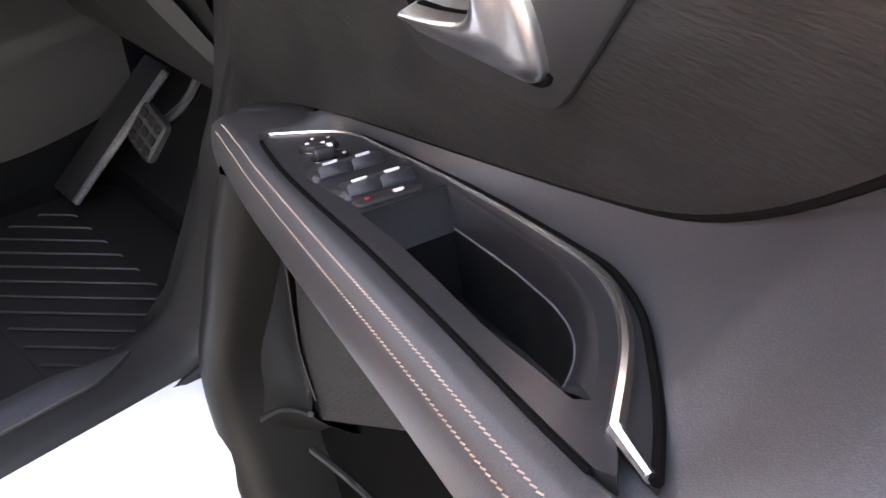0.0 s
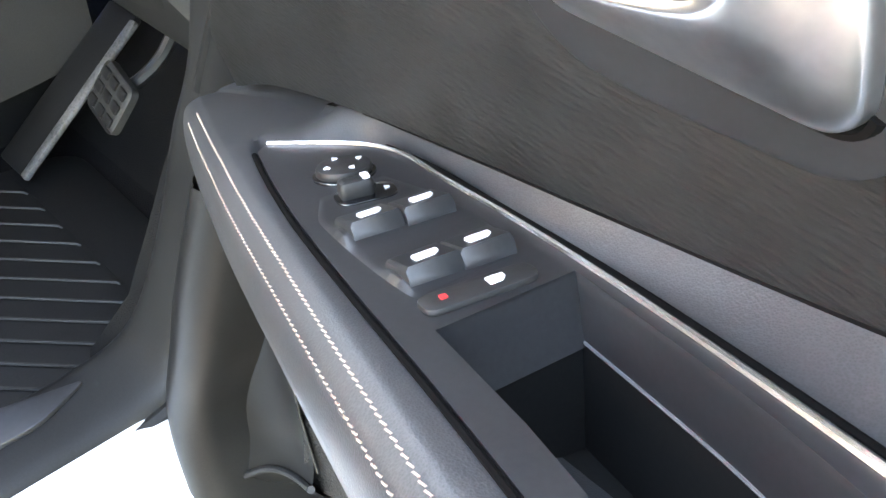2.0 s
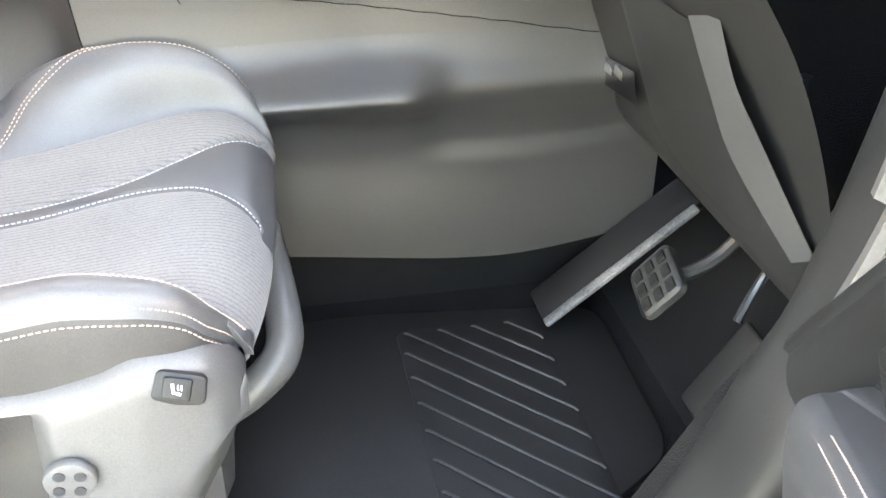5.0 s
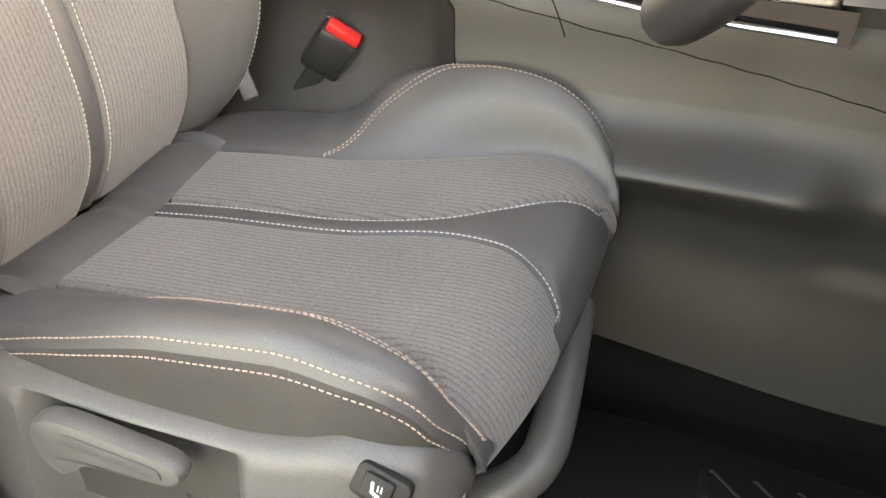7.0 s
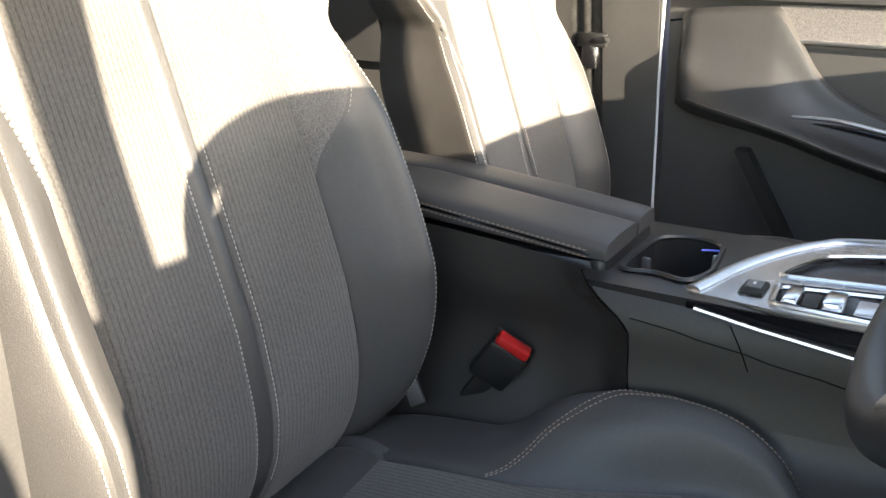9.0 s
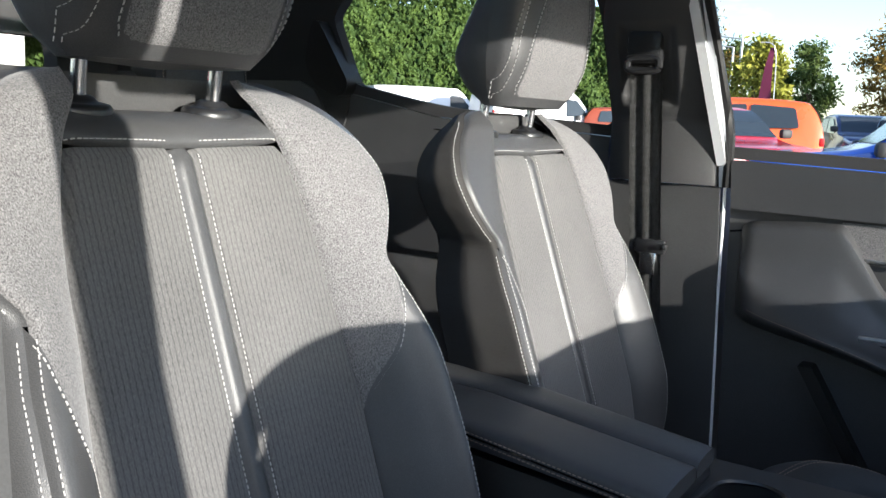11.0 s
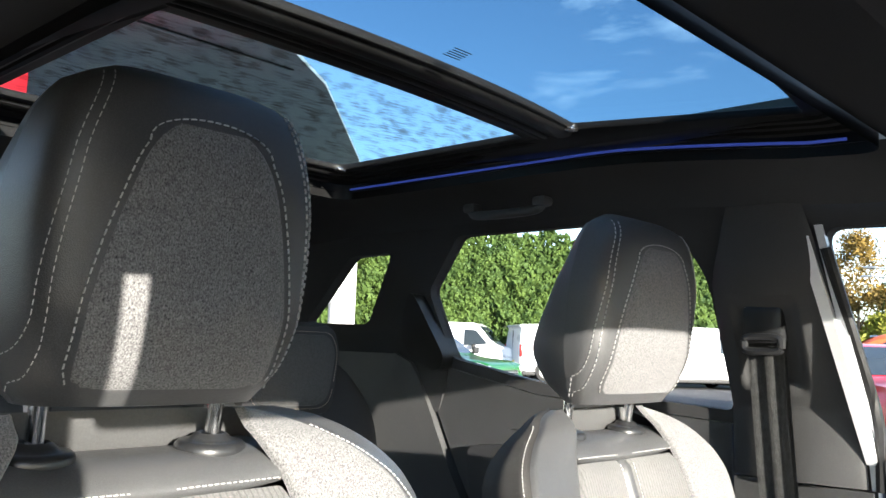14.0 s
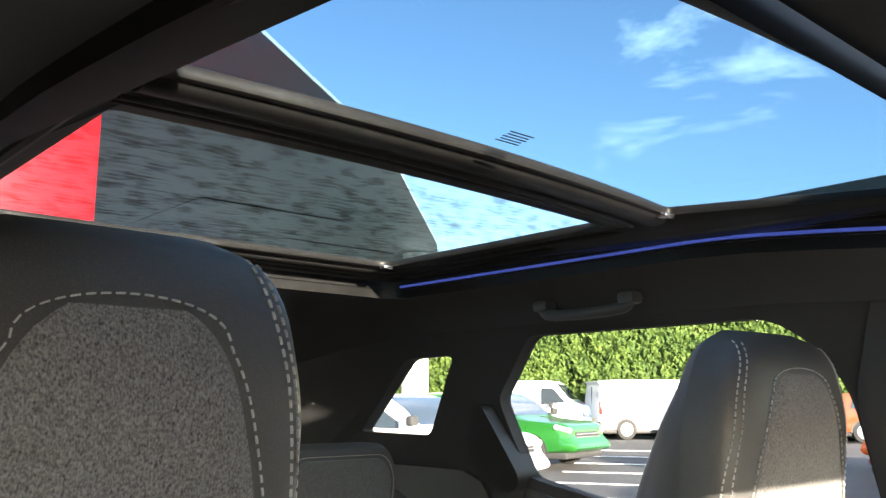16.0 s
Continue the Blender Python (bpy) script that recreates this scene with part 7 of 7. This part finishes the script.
    part("pocket_floor", box((0.80, 0.02, 0.15), (0.60, 0.13, -0.04), 0.004, FACE), LOWER_DOOR, D)


MESHED = surface("perforated_black_grille", (0.002, 0.002, 0.002), (0.010, 0.010, 0.010), 0.6, grain=(420.0, 1.0, 0.002), grain_kind="Voronoi", stain=5.0)
build_open_door()


# ---- outside: car park, vans, cars, hedge, canopy ----
ASPHALT = surface("asphalt", (0.035, 0.035, 0.037), (0.085, 0.082, 0.08), 0.85, grain=(160.0, 0.9, 0.006), stain=1.2)
LINE_PAINT = surface("white_road_paint", (0.55, 0.55, 0.54), (0.75, 0.75, 0.73), 0.7, grain=(60.0, 0.5, 0.002), stain=9.0)


def rise(x, y):
    """The car park climbs a little away from the car."""
    d = math.hypot(x, y)
    return 0.30 * min(1, max(0, (d - 7) / 16))


def ground_sheet():
    bm = bmesh.new()
    rings = [0.0, 0.8, 2, 4, 7, 10, 14, 18, 23, 30, 45, 80, 200, 900, 3500]
    verts = [[bm.verts.new((r * math.cos(a), r * math.sin(a), rise(r, 0))) for a in (2 * math.pi * k / 64 for k in range(64))] for r in rings[1:]]
    c = bm.verts.new((0, 0, 0))
    for k in range(64):
        bm.faces.new((c, verts[0][k], verts[0][(k + 1) % 64]))
    for a, b in zip(verts, verts[1:]):
        for k in range(64):
            bm.faces.new((a[k], b[k], b[(k + 1) % 64], a[(k + 1) % 64]))
    return bm


solid("ground", ground_sheet(), ASPHALT, "dark grey asphalt car park", "ground", "structure")


def at(deg, far):
    """A place by its bearing (degrees from the car's tail towards its left side) and distance from the driver's door."""
    a = radians(deg)
    x, y = 0.55 - far * math.sin(a), 0.3 - far * math.cos(a)
    return Vector((x, y, rise(x, y)))


TYRE = plain("tyre_rubber", (0.02, 0.02, 0.02), 0.8)
WINDOW_DARK = plain("dark_car_glass", (0.03, 0.04, 0.05), 0.08)
ALLOY = plain("alloy_wheel", (0.6, 0.6, 0.62), 0.3, 0.8)
TAIL = plain("red_tail_light", (0.5, 0.02, 0.02), 0.25)
LAMP = plain("clear_headlight", (0.7, 0.72, 0.75), 0.12, 0.3)
BLACK_TRIM = plain("black_exterior_plastic", (0.03, 0.03, 0.03), 0.6)
PLATE_YELLOW = plain("yellow_plate", (0.7, 0.55, 0.08), 0.5)


def paint(name, c):
    return surface(name, tuple(v * 0.92 for v in c), c, 0.3, grain=(100.0, 0.0, 0.0), stain=2.0, coat=0.7)


def build_vehicle(name, category, where, heading, profile, length, width, colour, label, glass_spans, tail=True, group="parked cars"):
    """A car or van: a side profile (x along, z up) swept over its width with rounded flanks, then windows, wheels and lights."""
    V = thing(name, where, label, category, group)
    m = Matrix.Translation(where) @ Euler((0, 0, radians(heading))).to_matrix().to_4x4()
    prof = [Vector(p) for p in profile]
    n = 90

    def sheet(u, v):
        p = curve(prof, u % 1.0, True)
        s = 2 * v - 1
        pinch = 1 - 0.5 * (max(0, abs(s) - 0.86) / 0.14) ** 2 * 0.18
        narrow = 1 - 0.14 * max(0, (p.y - 0.95) / 0.9)
        c = Vector((length * 0.5, 0.75))
        q = c + (Vector((p.x, p.y)) - c) * pinch
        return m @ Vector((q.x - length / 2, s * width / 2 * narrow, q.y))
    body = grid(sheet, n, 20, close=True)
    for v in (0, 1):
        ring = [body.verts.new(sheet(k / n, v)) for k in range(n)]
        body.faces.new(ring)
    bmesh.ops.remove_doubles(body, verts=body.verts, dist=0.002)
    part("body", body, colour, V)
    for pts in glass_spans:
        for s in (1, -1):
            nar = lambda z: width / 2 * (1 - 0.14 * max(0, (z - 0.95) / 0.9))
            part("side_window", plate(rounded(pts, 0.06, 3), [], lambda x, z: m @ Vector((x - length / 2, s * (nar(z) + 0.012), z)), lambda x, z: m @ Vector((x - length / 2, s * (nar(z) - 0.03), z))), WINDOW_DARK, V, "dark side window")
    for x in (length * 0.19, length * 0.80):
        for s in (1, -1):
            wm = m @ Matrix.Translation((x - length / 2, s * (width / 2 - 0.085), 0.32)) @ Euler((radians(90), 0, 0)).to_matrix().to_4x4()
            disc = lambda r: [(r * math.cos(2 * math.pi * k / 24), r * math.sin(2 * math.pi * k / 24)) for k in range(24)]
            w = part("wheel", prism(disc(0.32), -0.11, 0.11, wm, 0.03), TYRE, V)
            part("rim", prism(disc(0.21), -0.118, 0.118, wm, 0.01), ALLOY, w, "light alloy wheel")
    # glass across the front and, on cars, the rear
    spans = ((5.12, 5.86, 0.12, "windscreen"),) if category == "van" else ((4.42, 5.86, 0.10, "windscreen"), (1.35, 2.35, 0.12, "rear_window"))
    for i0, i1, side, nm in spans:
        def pane(u, v):
            p = curve(prof, (i0 + (i1 - i0) * u) / len(prof), True)
            c = Vector((length * 0.5, 0.75))
            q = c + (Vector((p.x, p.y)) - c) * 1.012
            return m @ Vector((q.x - length / 2, (2 * v - 1) * width / 2 * (1 - 0.14 * max(0, (p.y - 0.95) / 0.9)) * (1 - side), q.y))
        part(nm, grid(pane, 8, 8), WINDOW_DARK, V, "dark glass")
    # nose: a dark grille with slats between the lights, a lower intake, and wheel arches
    for z, h, w in ((0.60, 0.20, 0.62), (0.38, 0.10, 0.70)):
        g = part("grille", box((0.06, width * w, h), (length / 2 - 0.012, 0, z), 0.02, m), BLACK_TRIM, V, "dark grille")
        for k in range(3 if h > 0.15 else 0):
            part("slat", box((0.02, width * w * 0.94, 0.012), (length / 2 + 0.020, 0, z - 0.06 + 0.06 * k), 0.003, m), ALLOY, g)
    for x in (length * 0.19, length * 0.80):
        for s in (1, -1):
            arch = [(0.37 * math.cos(math.pi * k / 16), 0.37 * math.sin(math.pi * k / 16) - 0.02) for k in range(17)]
            part("wheel_arch", plate(arch, [], lambda a, b: m @ Vector((x - length / 2 + a, s * (width / 2 + 0.004), 0.32 + b)), lambda a, b: m @ Vector((x - length / 2 + a, s * (width / 2 - 0.06), 0.32 + b))), BLACK_TRIM, V)
    if category == "van":
        part("door_seam", box((0.03, 0.012, 1.2), (-length / 2 + 0.012, 0, 1.08), 0.002, m), BLACK_TRIM, V, "dark seam between the rear doors")
        part("rear_bumper", box((0.12, width * 0.98, 0.24), (-length / 2 + 0.01, 0, 0.44), 0.04, m), BLACK_TRIM, V, "grey plastic rear bumper")
    part("lower_trim", box((length * 0.97, width * 0.96, 0.14), (0, 0, 0.26), 0.05, m), BLACK_TRIM, V)
    for s in (1, -1):
        part("tail_light", box((0.10, 0.12, 0.42 if category == "van" else 0.16), (-length / 2 + 0.04, s * (width / 2 - 0.10), 1.0 if category == "van" else 0.88), 0.03, m), TAIL, V, "red tail light")
        part("headlight", box((0.36, 0.22, 0.11), (0, 0, 0), 0.045, m @ Matrix.Translation((length / 2 - 0.17, s * (width / 2 - 0.13), 0.76)) @ Euler((0, radians(14), radians(-24 * s))).to_matrix().to_4x4(), 3), LAMP, V, "clear headlight")
        part("mirror", box((0.12, 0.20, 0.15), (length * 0.20, s * (width / 2 + 0.08), 1.08), 0.04, m), BLACK_TRIM, V)
    part("rear_plate", box((0.02, 0.50, 0.11), (-length / 2 - 0.006, 0, 0.62), 0.005, m), PLATE_YELLOW, V, "yellow plate with unreadable marks")
    return V


VAN = [(0.0, 0.45), (0.0, 1.1), (0.06, 1.70), (0.22, 1.88), (2.6, 1.90), (3.15, 1.82), (3.75, 1.22), (4.3, 1.06), (4.42, 0.75), (4.42, 0.35), (2.2, 0.28), (0.1, 0.30)]
VAN_GLASS = [[(2.72, 1.10), (2.72, 1.66), (3.12, 1.64), (3.55, 1.18)]]
HATCH = [(0.0, 0.50), (0.02, 0.95), (0.22, 1.34), (0.55, 1.46), (1.9, 1.48), (2.45, 1.30), (2.95, 0.98), (3.9, 0.86), (4.05, 0.62), (4.05, 0.32), (2.0, 0.26), (0.08, 0.30)]
HATCH_GLASS = [[(0.45, 1.00), (0.55, 1.34), (1.35, 1.38), (1.35, 0.98)], [(1.42, 0.98), (1.42, 1.38), (1.95, 1.36), (2.50, 1.06), (2.52, 0.96)]]
CROSS = [(x, z * 1.12 if z > 0.4 else z) for x, z in HATCH]
CROSS_GLASS = [[(x, z * 1.12) for x, z in span] for span in HATCH_GLASS]
white_van = paint("van_white", (0.78, 0.79, 0.80))
build_vehicle("delivery_van", "van", at(55.6, 30.0), 146, VAN, 4.42, 1.85, white_van, "white compact panel van in front of the hedge", VAN_GLASS)
build_vehicle("delivery_van", "van", at(47.8, 30.5), 118, VAN, 4.42, 1.85, white_van, "white panel van beside the hedge", VAN_GLASS)
build_vehicle("delivery_van", "van", at(63.0, 28.5), 150, VAN, 4.42, 1.85, white_van, "white panel van parked along the hedge", VAN_GLASS)
build_vehicle("hatchback", "car", at(45.6, 18.6), 104, HATCH, 4.05, 1.75, paint("green_paint", (0.010, 0.10, 0.012)), "deep green hatchback with alloy wheels", HATCH_GLASS)
build_vehicle("hatchback", "car", at(39.6, 14.2), 104, HATCH, 4.05, 1.75, paint("white_paint", (0.76, 0.77, 0.78)), "white hatchback parked beside the green one", HATCH_GLASS)
build_vehicle("hatchback", "car", at(74.4, 18.2), 282, CROSS, 4.05, 1.75, paint("orange_paint", (0.75, 0.12, 0.02)), "orange hatchback parked across the car park", CROSS_GLASS)
build_vehicle("hatchback", "car", at(73.9, 14.8), 48, HATCH, 4.05, 1.75, paint("red_paint", (0.55, 0.01, 0.02)), "red hatchback parked in front of an orange one", HATCH_GLASS)
build_vehicle("hatchback", "car", at(88.5, 9.8), 284, CROSS, 4.05, 1.75, paint("blue_paint", (0.01, 0.10, 0.60)), "bright blue hatchback with clear headlights", CROSS_GLASS)
build_vehicle("hatchback", "car", at(69.5, 29.5), 126, HATCH, 4.05, 1.75, paint("copper_paint", (0.30, 0.06, 0.02)), "copper brown car in front of the hedge", HATCH_GLASS)
build_vehicle("hatchback", "car", at(83.0, 26.0), 20, HATCH, 4.05, 1.75, paint("dark_blue_paint", (0.02, 0.04, 0.14)), "dark blue hatchback among the far cars", HATCH_GLASS)
build_vehicle("hatchback", "car", at(86.5, 24.0), 20, HATCH, 4.05, 1.75, paint("silver_paint", (0.6, 0.61, 0.63)), "silver white hatchback among the far cars", HATCH_GLASS)

for k in range(6):
    p = at(52.5 + 0.25 * k, 13.0 + 1.9 * k)
    m = Matrix.Translation((p.x, p.y, p.z + 0.004)) @ Euler((0, 0, radians(118))).to_matrix().to_4x4()
    solid("parking_line", prism([(-1.0, -0.05), (1.0, -0.05), (1.0, 0.05), (-1.0, 0.05)], 0.0, 0.012, m), LINE_PAINT, "white painted parking bay line", "parking line", "structure", "parking lines")


# hedge: a tall clipped wall of many small sprays
LEAF = surface("conifer_green", (0.016, 0.038, 0.009), (0.085, 0.135, 0.028), 0.7, grain=(3.0, 0.3, 0.02), stain=2.0, spec=0.2)


def build_hedge():
    rng = random.Random(4)
    a, b = at(20.0, 38.0), at(78.0, 36.0)
    b = a.lerp(b, 0.862)
    H = thing("hedge", ((a + b) / 2)[:], "tall clipped green conifer hedge", "hedge")
    verts, faces = [], []
    way = b - a
    out = Vector((-way.y, way.x, 0)).normalized()
    if out.dot(Vector((1, 1, 0))) < 0:
        out = -out
    for k in range(42000):
        s, h = rng.random(), rng.random() ** 0.9
        lump = 0.5 * noise.noise(Vector((s * 40, h * 5, 0)))
        top = 5.3 + 0.35 * noise.noise(Vector((s * 30, 0, 3))) + 0.25 * noise.noise(Vector((s * 110, 1, 3)))
        p = a + way * s + out * (lump + 0.25 * rng.random()) + Vector((0, 0, top * h))
        r = 0.09 + 0.13 * rng.random()
        tilt = Vector((rng.uniform(-1, 1), rng.uniform(-1, 1), rng.uniform(0.4, 1.6))).normalized()
        side = tilt.cross(out + Vector((rng.uniform(-.6, .6), rng.uniform(-.6, .6), rng.uniform(-.6, .6)))).normalized()
        i = len(verts)
        verts += [p - side * r * 0.5, p + tilt * r * 0.6 - side * r * 0.28 + out * 0.06, p + tilt * r * 1.3, p + tilt * r * 0.6 + side * r * 0.28 + out * 0.06, p + side * r * 0.5]
        faces += [(i, i + 1, i + 3, i + 4), (i + 1, i + 2, i + 3)]
    o = ORIGIN[H]
    me = bpy.data.meshes.new("leaves")
    me.from_pydata([v - o for v in verts], [], faces)
    me.materials.append(LEAF)
    leaves = new("leaves", me)
    leaves.parent = H
    ORIGIN[leaves] = o
    tagged(leaves, kind="stuff")
    m = Matrix.Translation(((a + b) / 2)) @ Euler((0, 0, math.atan2(way.y, way.x))).to_matrix().to_4x4()
    # dark green box behind the sprays paints in the hedge's inner shade
    part("core", box((way.length, 0.8, 4.9), (0, -0.75 if out.dot(m.to_3x3() @ Vector((0, 1, 0))) > 0 else 0.75, 2.45), 0.2, m), surface("hedge_inner_shade", (0.01, 0.02, 0.006), (0.03, 0.05, 0.012), 0.9, grain=(20.0, 0.5, 0.05), stain=3.0), H)


build_hedge()


def build_tree(where, high, colour, label, seed):
    rng = random.Random(seed)
    T = thing("tree", tuple(where), label, "tree", "trees by the road")
    part("trunk", tube([where + Vector((0, 0, 0)), where + Vector((0.1, 0.05, high * 0.25)), where + Vector((0, 0.1, high * 0.55))], [0.16, 0.12, 0.05], 8), BARK, T)
    for k in range(6):
        a = k * 1.05 + rng.random()
        part("limb", tube([where + Vector((0, 0, high * (0.22 + 0.05 * k))), where + Vector((high * 0.13 * math.cos(a), high * 0.13 * math.sin(a), high * (0.36 + 0.06 * k)))], [0.06, 0.02], 6), BARK, T)
    verts, faces = [], []
    for c in range(44):
        a, rr, hh = rng.random() * 6.28, rng.random() ** 0.5, rng.random()
        rad = high * 0.30 * math.sin(math.pi * (0.18 + 0.78 * hh)) * rr
        cen = Vector((rad * math.cos(a), rad * math.sin(a), high * (0.25 + 0.75 * hh)))
        for k in range(150):
            d = Vector((rng.gauss(0, 1), rng.gauss(0, 1), rng.gauss(0, 0.8))) * high * 0.045
            p, r = cen + d, 0.10 + 0.12 * rng.random()
            t, s = Vector((rng.uniform(-1, 1), rng.uniform(-1, 1), rng.uniform(-1, 1))).normalized(), Vector((rng.uniform(-1, 1), rng.uniform(-1, 1), rng.uniform(-1, 1))).normalized()
            i = len(verts)
            verts += [p, p + t * r + s * r * 0.4, p + t * r * 1.8, p + t * r - s * r * 0.4]
            faces.append((i, i + 1, i + 2, i + 3))
    me = bpy.data.meshes.new("crown")
    me.from_pydata(verts, [], faces)
    me.materials.append(colour)
    crown = new("crown", me)
    crown.parent = T
    ORIGIN[crown] = Vector(where)
    tagged(crown, kind="stuff")


BARK = surface("bark", (0.06, 0.045, 0.03), (0.16, 0.12, 0.08), 0.9, grain=(30.0, 0.8, 0.02), stain=3.0)
GREEN = surface("leaf_green", (0.04, 0.07, 0.015), (0.12, 0.16, 0.04), 0.7, grain=(3.0, 0.2, 0.02), stain=1.5, spec=0.2)
AUTUMN = surface("leaf_autumn", (0.10, 0.07, 0.015), (0.28, 0.18, 0.04), 0.7, grain=(3.0, 0.2, 0.02), stain=1.5, spec=0.2)
YELLOW = surface("leaf_yellow_green", (0.16, 0.18, 0.02), (0.36, 0.34, 0.06), 0.7, grain=(3.0, 0.2, 0.02), stain=1.5, spec=0.2)
for deg, far, high, col, lab, seed in ((72.6, 60.0, 8.8, AUTUMN, "autumn-tinted tree beyond the cars", 1), (75.2, 62.0, 6.6, GREEN, "dark green tree beyond the cars", 2), (73.8, 50.0, 3.4, YELLOW, "yellow-green shrub beside the road", 3), (76.7, 40.0, 4.6, YELLOW, "young yellow-green tree by the road", 4), (70.0, 64.0, 9.0, AUTUMN, "autumn-tinted tree beyond the hedge", 5), (79.5, 55.0, 6.0, GREEN, "green tree by the road", 6), (84.0, 55.0, 7.0, AUTUMN, "autumn-tinted tree by the road", 7), (89.0, 50.0, 6.0, GREEN, "green tree beside the far road", 8)):
    build_tree(at(deg, far), high, col, lab, seed)

POLE = plain("galvanised_steel", (0.45, 0.46, 0.47), 0.4, 0.6)


def build_lamp(where, high):
    L = thing("street_lamp", tuple(where), "grey steel street lamp on a tall pole", "street lamp", "street lamps")
    part("pole", tube([where, where + Vector((0, 0, high))], [0.09, 0.06], 10), POLE, L)
    part("arm", tube([where + Vector((0, 0, high)), where + Vector((0.3, -1.3, high + 0.15))], 0.04, 8), POLE, L)
    part("lamp_head", box((0.25, 0.6, 0.10), tuple(where + Vector((0.35, -1.5, high + 0.15))), 0.03), POLE, L)


build_lamp(at(75.4, 44.0), 5.2)
build_lamp(at(74.9, 52.0), 5.5)

# showroom canopy behind the car: grey panels with a red end, on white columns
CLAD = surface("grey_cladding", (0.44, 0.445, 0.445), (0.53, 0.535, 0.53), 0.6, grain=(40.0, 0.1, 0.002), stain=0.6)
RED_CLAD = plain("red_cladding", (0.62, 0.012, 0.02), 0.4)


def build_canopy():
    C = thing("canopy", (-4.0, -14.0, 0.3), "grey panelled showroom canopy with a red end on white columns", "canopy")
    z = 5.0
    line = [(-3.04, -6.5), (-6.86, -9.1), (-12.3, -14.2), (-24.0, -27.0)]
    slab = line + [(-20.0, -34.0), (-3.04, -34.0)]
    part("roof_slab", prism(slab, z + 0.03, z + 0.08, None), CLAD, C)
    joints = bmesh.new()
    for i in range(7):
        for j in range(12):
            x0, y0 = -3.02 - 3.1 * i, -6.6 - 2.3 * j
            quad = [(x0, y0), (x0 - 3.06, y0), (x0 - 3.06, y0 - 2.26), (x0, y0 - 2.26)]
            inside = lambda x, y: all((b[0] - a[0]) * (y - a[1]) - (b[1] - a[1]) * (x - a[0]) > 0 for a, b in zip(line, line[1:]))
            if all(inside(*q) for q in quad):
                part("soffit_panel", prism(quad, z, z + 0.02, None), CLAD, C)
                prism([(x0, y0), (x0 + 0.03, y0), (x0 + 0.03, y0 - 2.3), (x0, y0 - 2.3)], z + 0.012, z + 0.024, None, bm=joints)
                prism([(x0, y0 + 0.03), (x0, y0), (x0 - 3.1, y0), (x0 - 3.1, y0 + 0.03)], z + 0.012, z + 0.024, None, bm=joints)
    part("panel_joints", joints, plain("dark_joint", (0.04, 0.04, 0.04), 0.8), C, kind="stuff")
    part("red_end", box((1.9, 0.5, 6.9), (-2.05, -9.95, z - 1.25), 0.02), RED_CLAD, C, "bright red panelled end")
    for deg, far in ((40.1, 20.5), (30.0, 24.0)):
        p = at(deg, far)
        part("column", tube([p, p + Vector((0, 0, z - p.z))], 0.32, 16), plain("white_column", (0.75, 0.75, 0.74), 0.5), C, "white round column")


build_canopy()

# feather flag and small sign by the road
p = at(77.6, 30.0)
F = thing("feather_flag", tuple(p), "maroon feather flag on a thin curved pole", "flag")
part("pole", tube([curve([p, p + Vector((0, 0, 2.2)), p + Vector((0.05, -0.1, 3.6)), p + Vector((0.3, -0.5, 3.75))], k / 16) for k in range(17)], 0.02, 6), POLE, F)
part("banner", grid(lambda u, v: p + Vector((0.02 + 0.06 * math.sin(v * 7), -0.10 - (0.35 + 0.15 * math.sin(v * 3)) * u * (0.4 + 0.6 * v), 3.6 - 2.6 * v)), 6, 20), plain("maroon_cloth", (0.16, 0.02, 0.06), 0.8), F)
p = at(74.3, 42.0)
G = thing("road_sign", tuple(p), "small white road sign board on two posts", "sign")
part("board", box((0.06, 1.5, 0.55), tuple(p + Vector((0, 0, 1.9))), 0.01), plain("white_board", (0.75, 0.75, 0.75), 0.5), G)
for d in (-0.5, 0.5):
    part("post", tube([p + Vector((0, d, 0)), p + Vector((0, d, 2.1))], 0.03, 6), POLE, G)
# showroom under the canopy, its white wall drawn out to bounce sunlight on the open door
p = at(24.0, 26.0)
B = thing("showroom", tuple(p), "white and grey showroom with a blue band under the canopy", "building")
m = Matrix.Translation(p) @ Euler((0, 0, radians(66))).to_matrix().to_4x4()
part("wall", box((6.0, 18.0, 4.6), (-3.4, -6.5, 2.3), 0.02, m), surface("white_render", (0.6, 0.6, 0.59), (0.72, 0.72, 0.7), 0.8, grain=(30.0, 0.2, 0.004), stain=0.7), B)
part("blue_band", box((0.10, 18.02, 0.7), (-0.36, -6.5, 1.5), 0.01, m), plain("blue_band", (0.05, 0.12, 0.6), 0.5), B, "blue painted band")
for k in range(4):
    part("window", box((0.06, 1.0, 1.5), (-0.37, -1.9 + 1.27 * k, 3.0), 0.01, m), WINDOW_DARK, B)
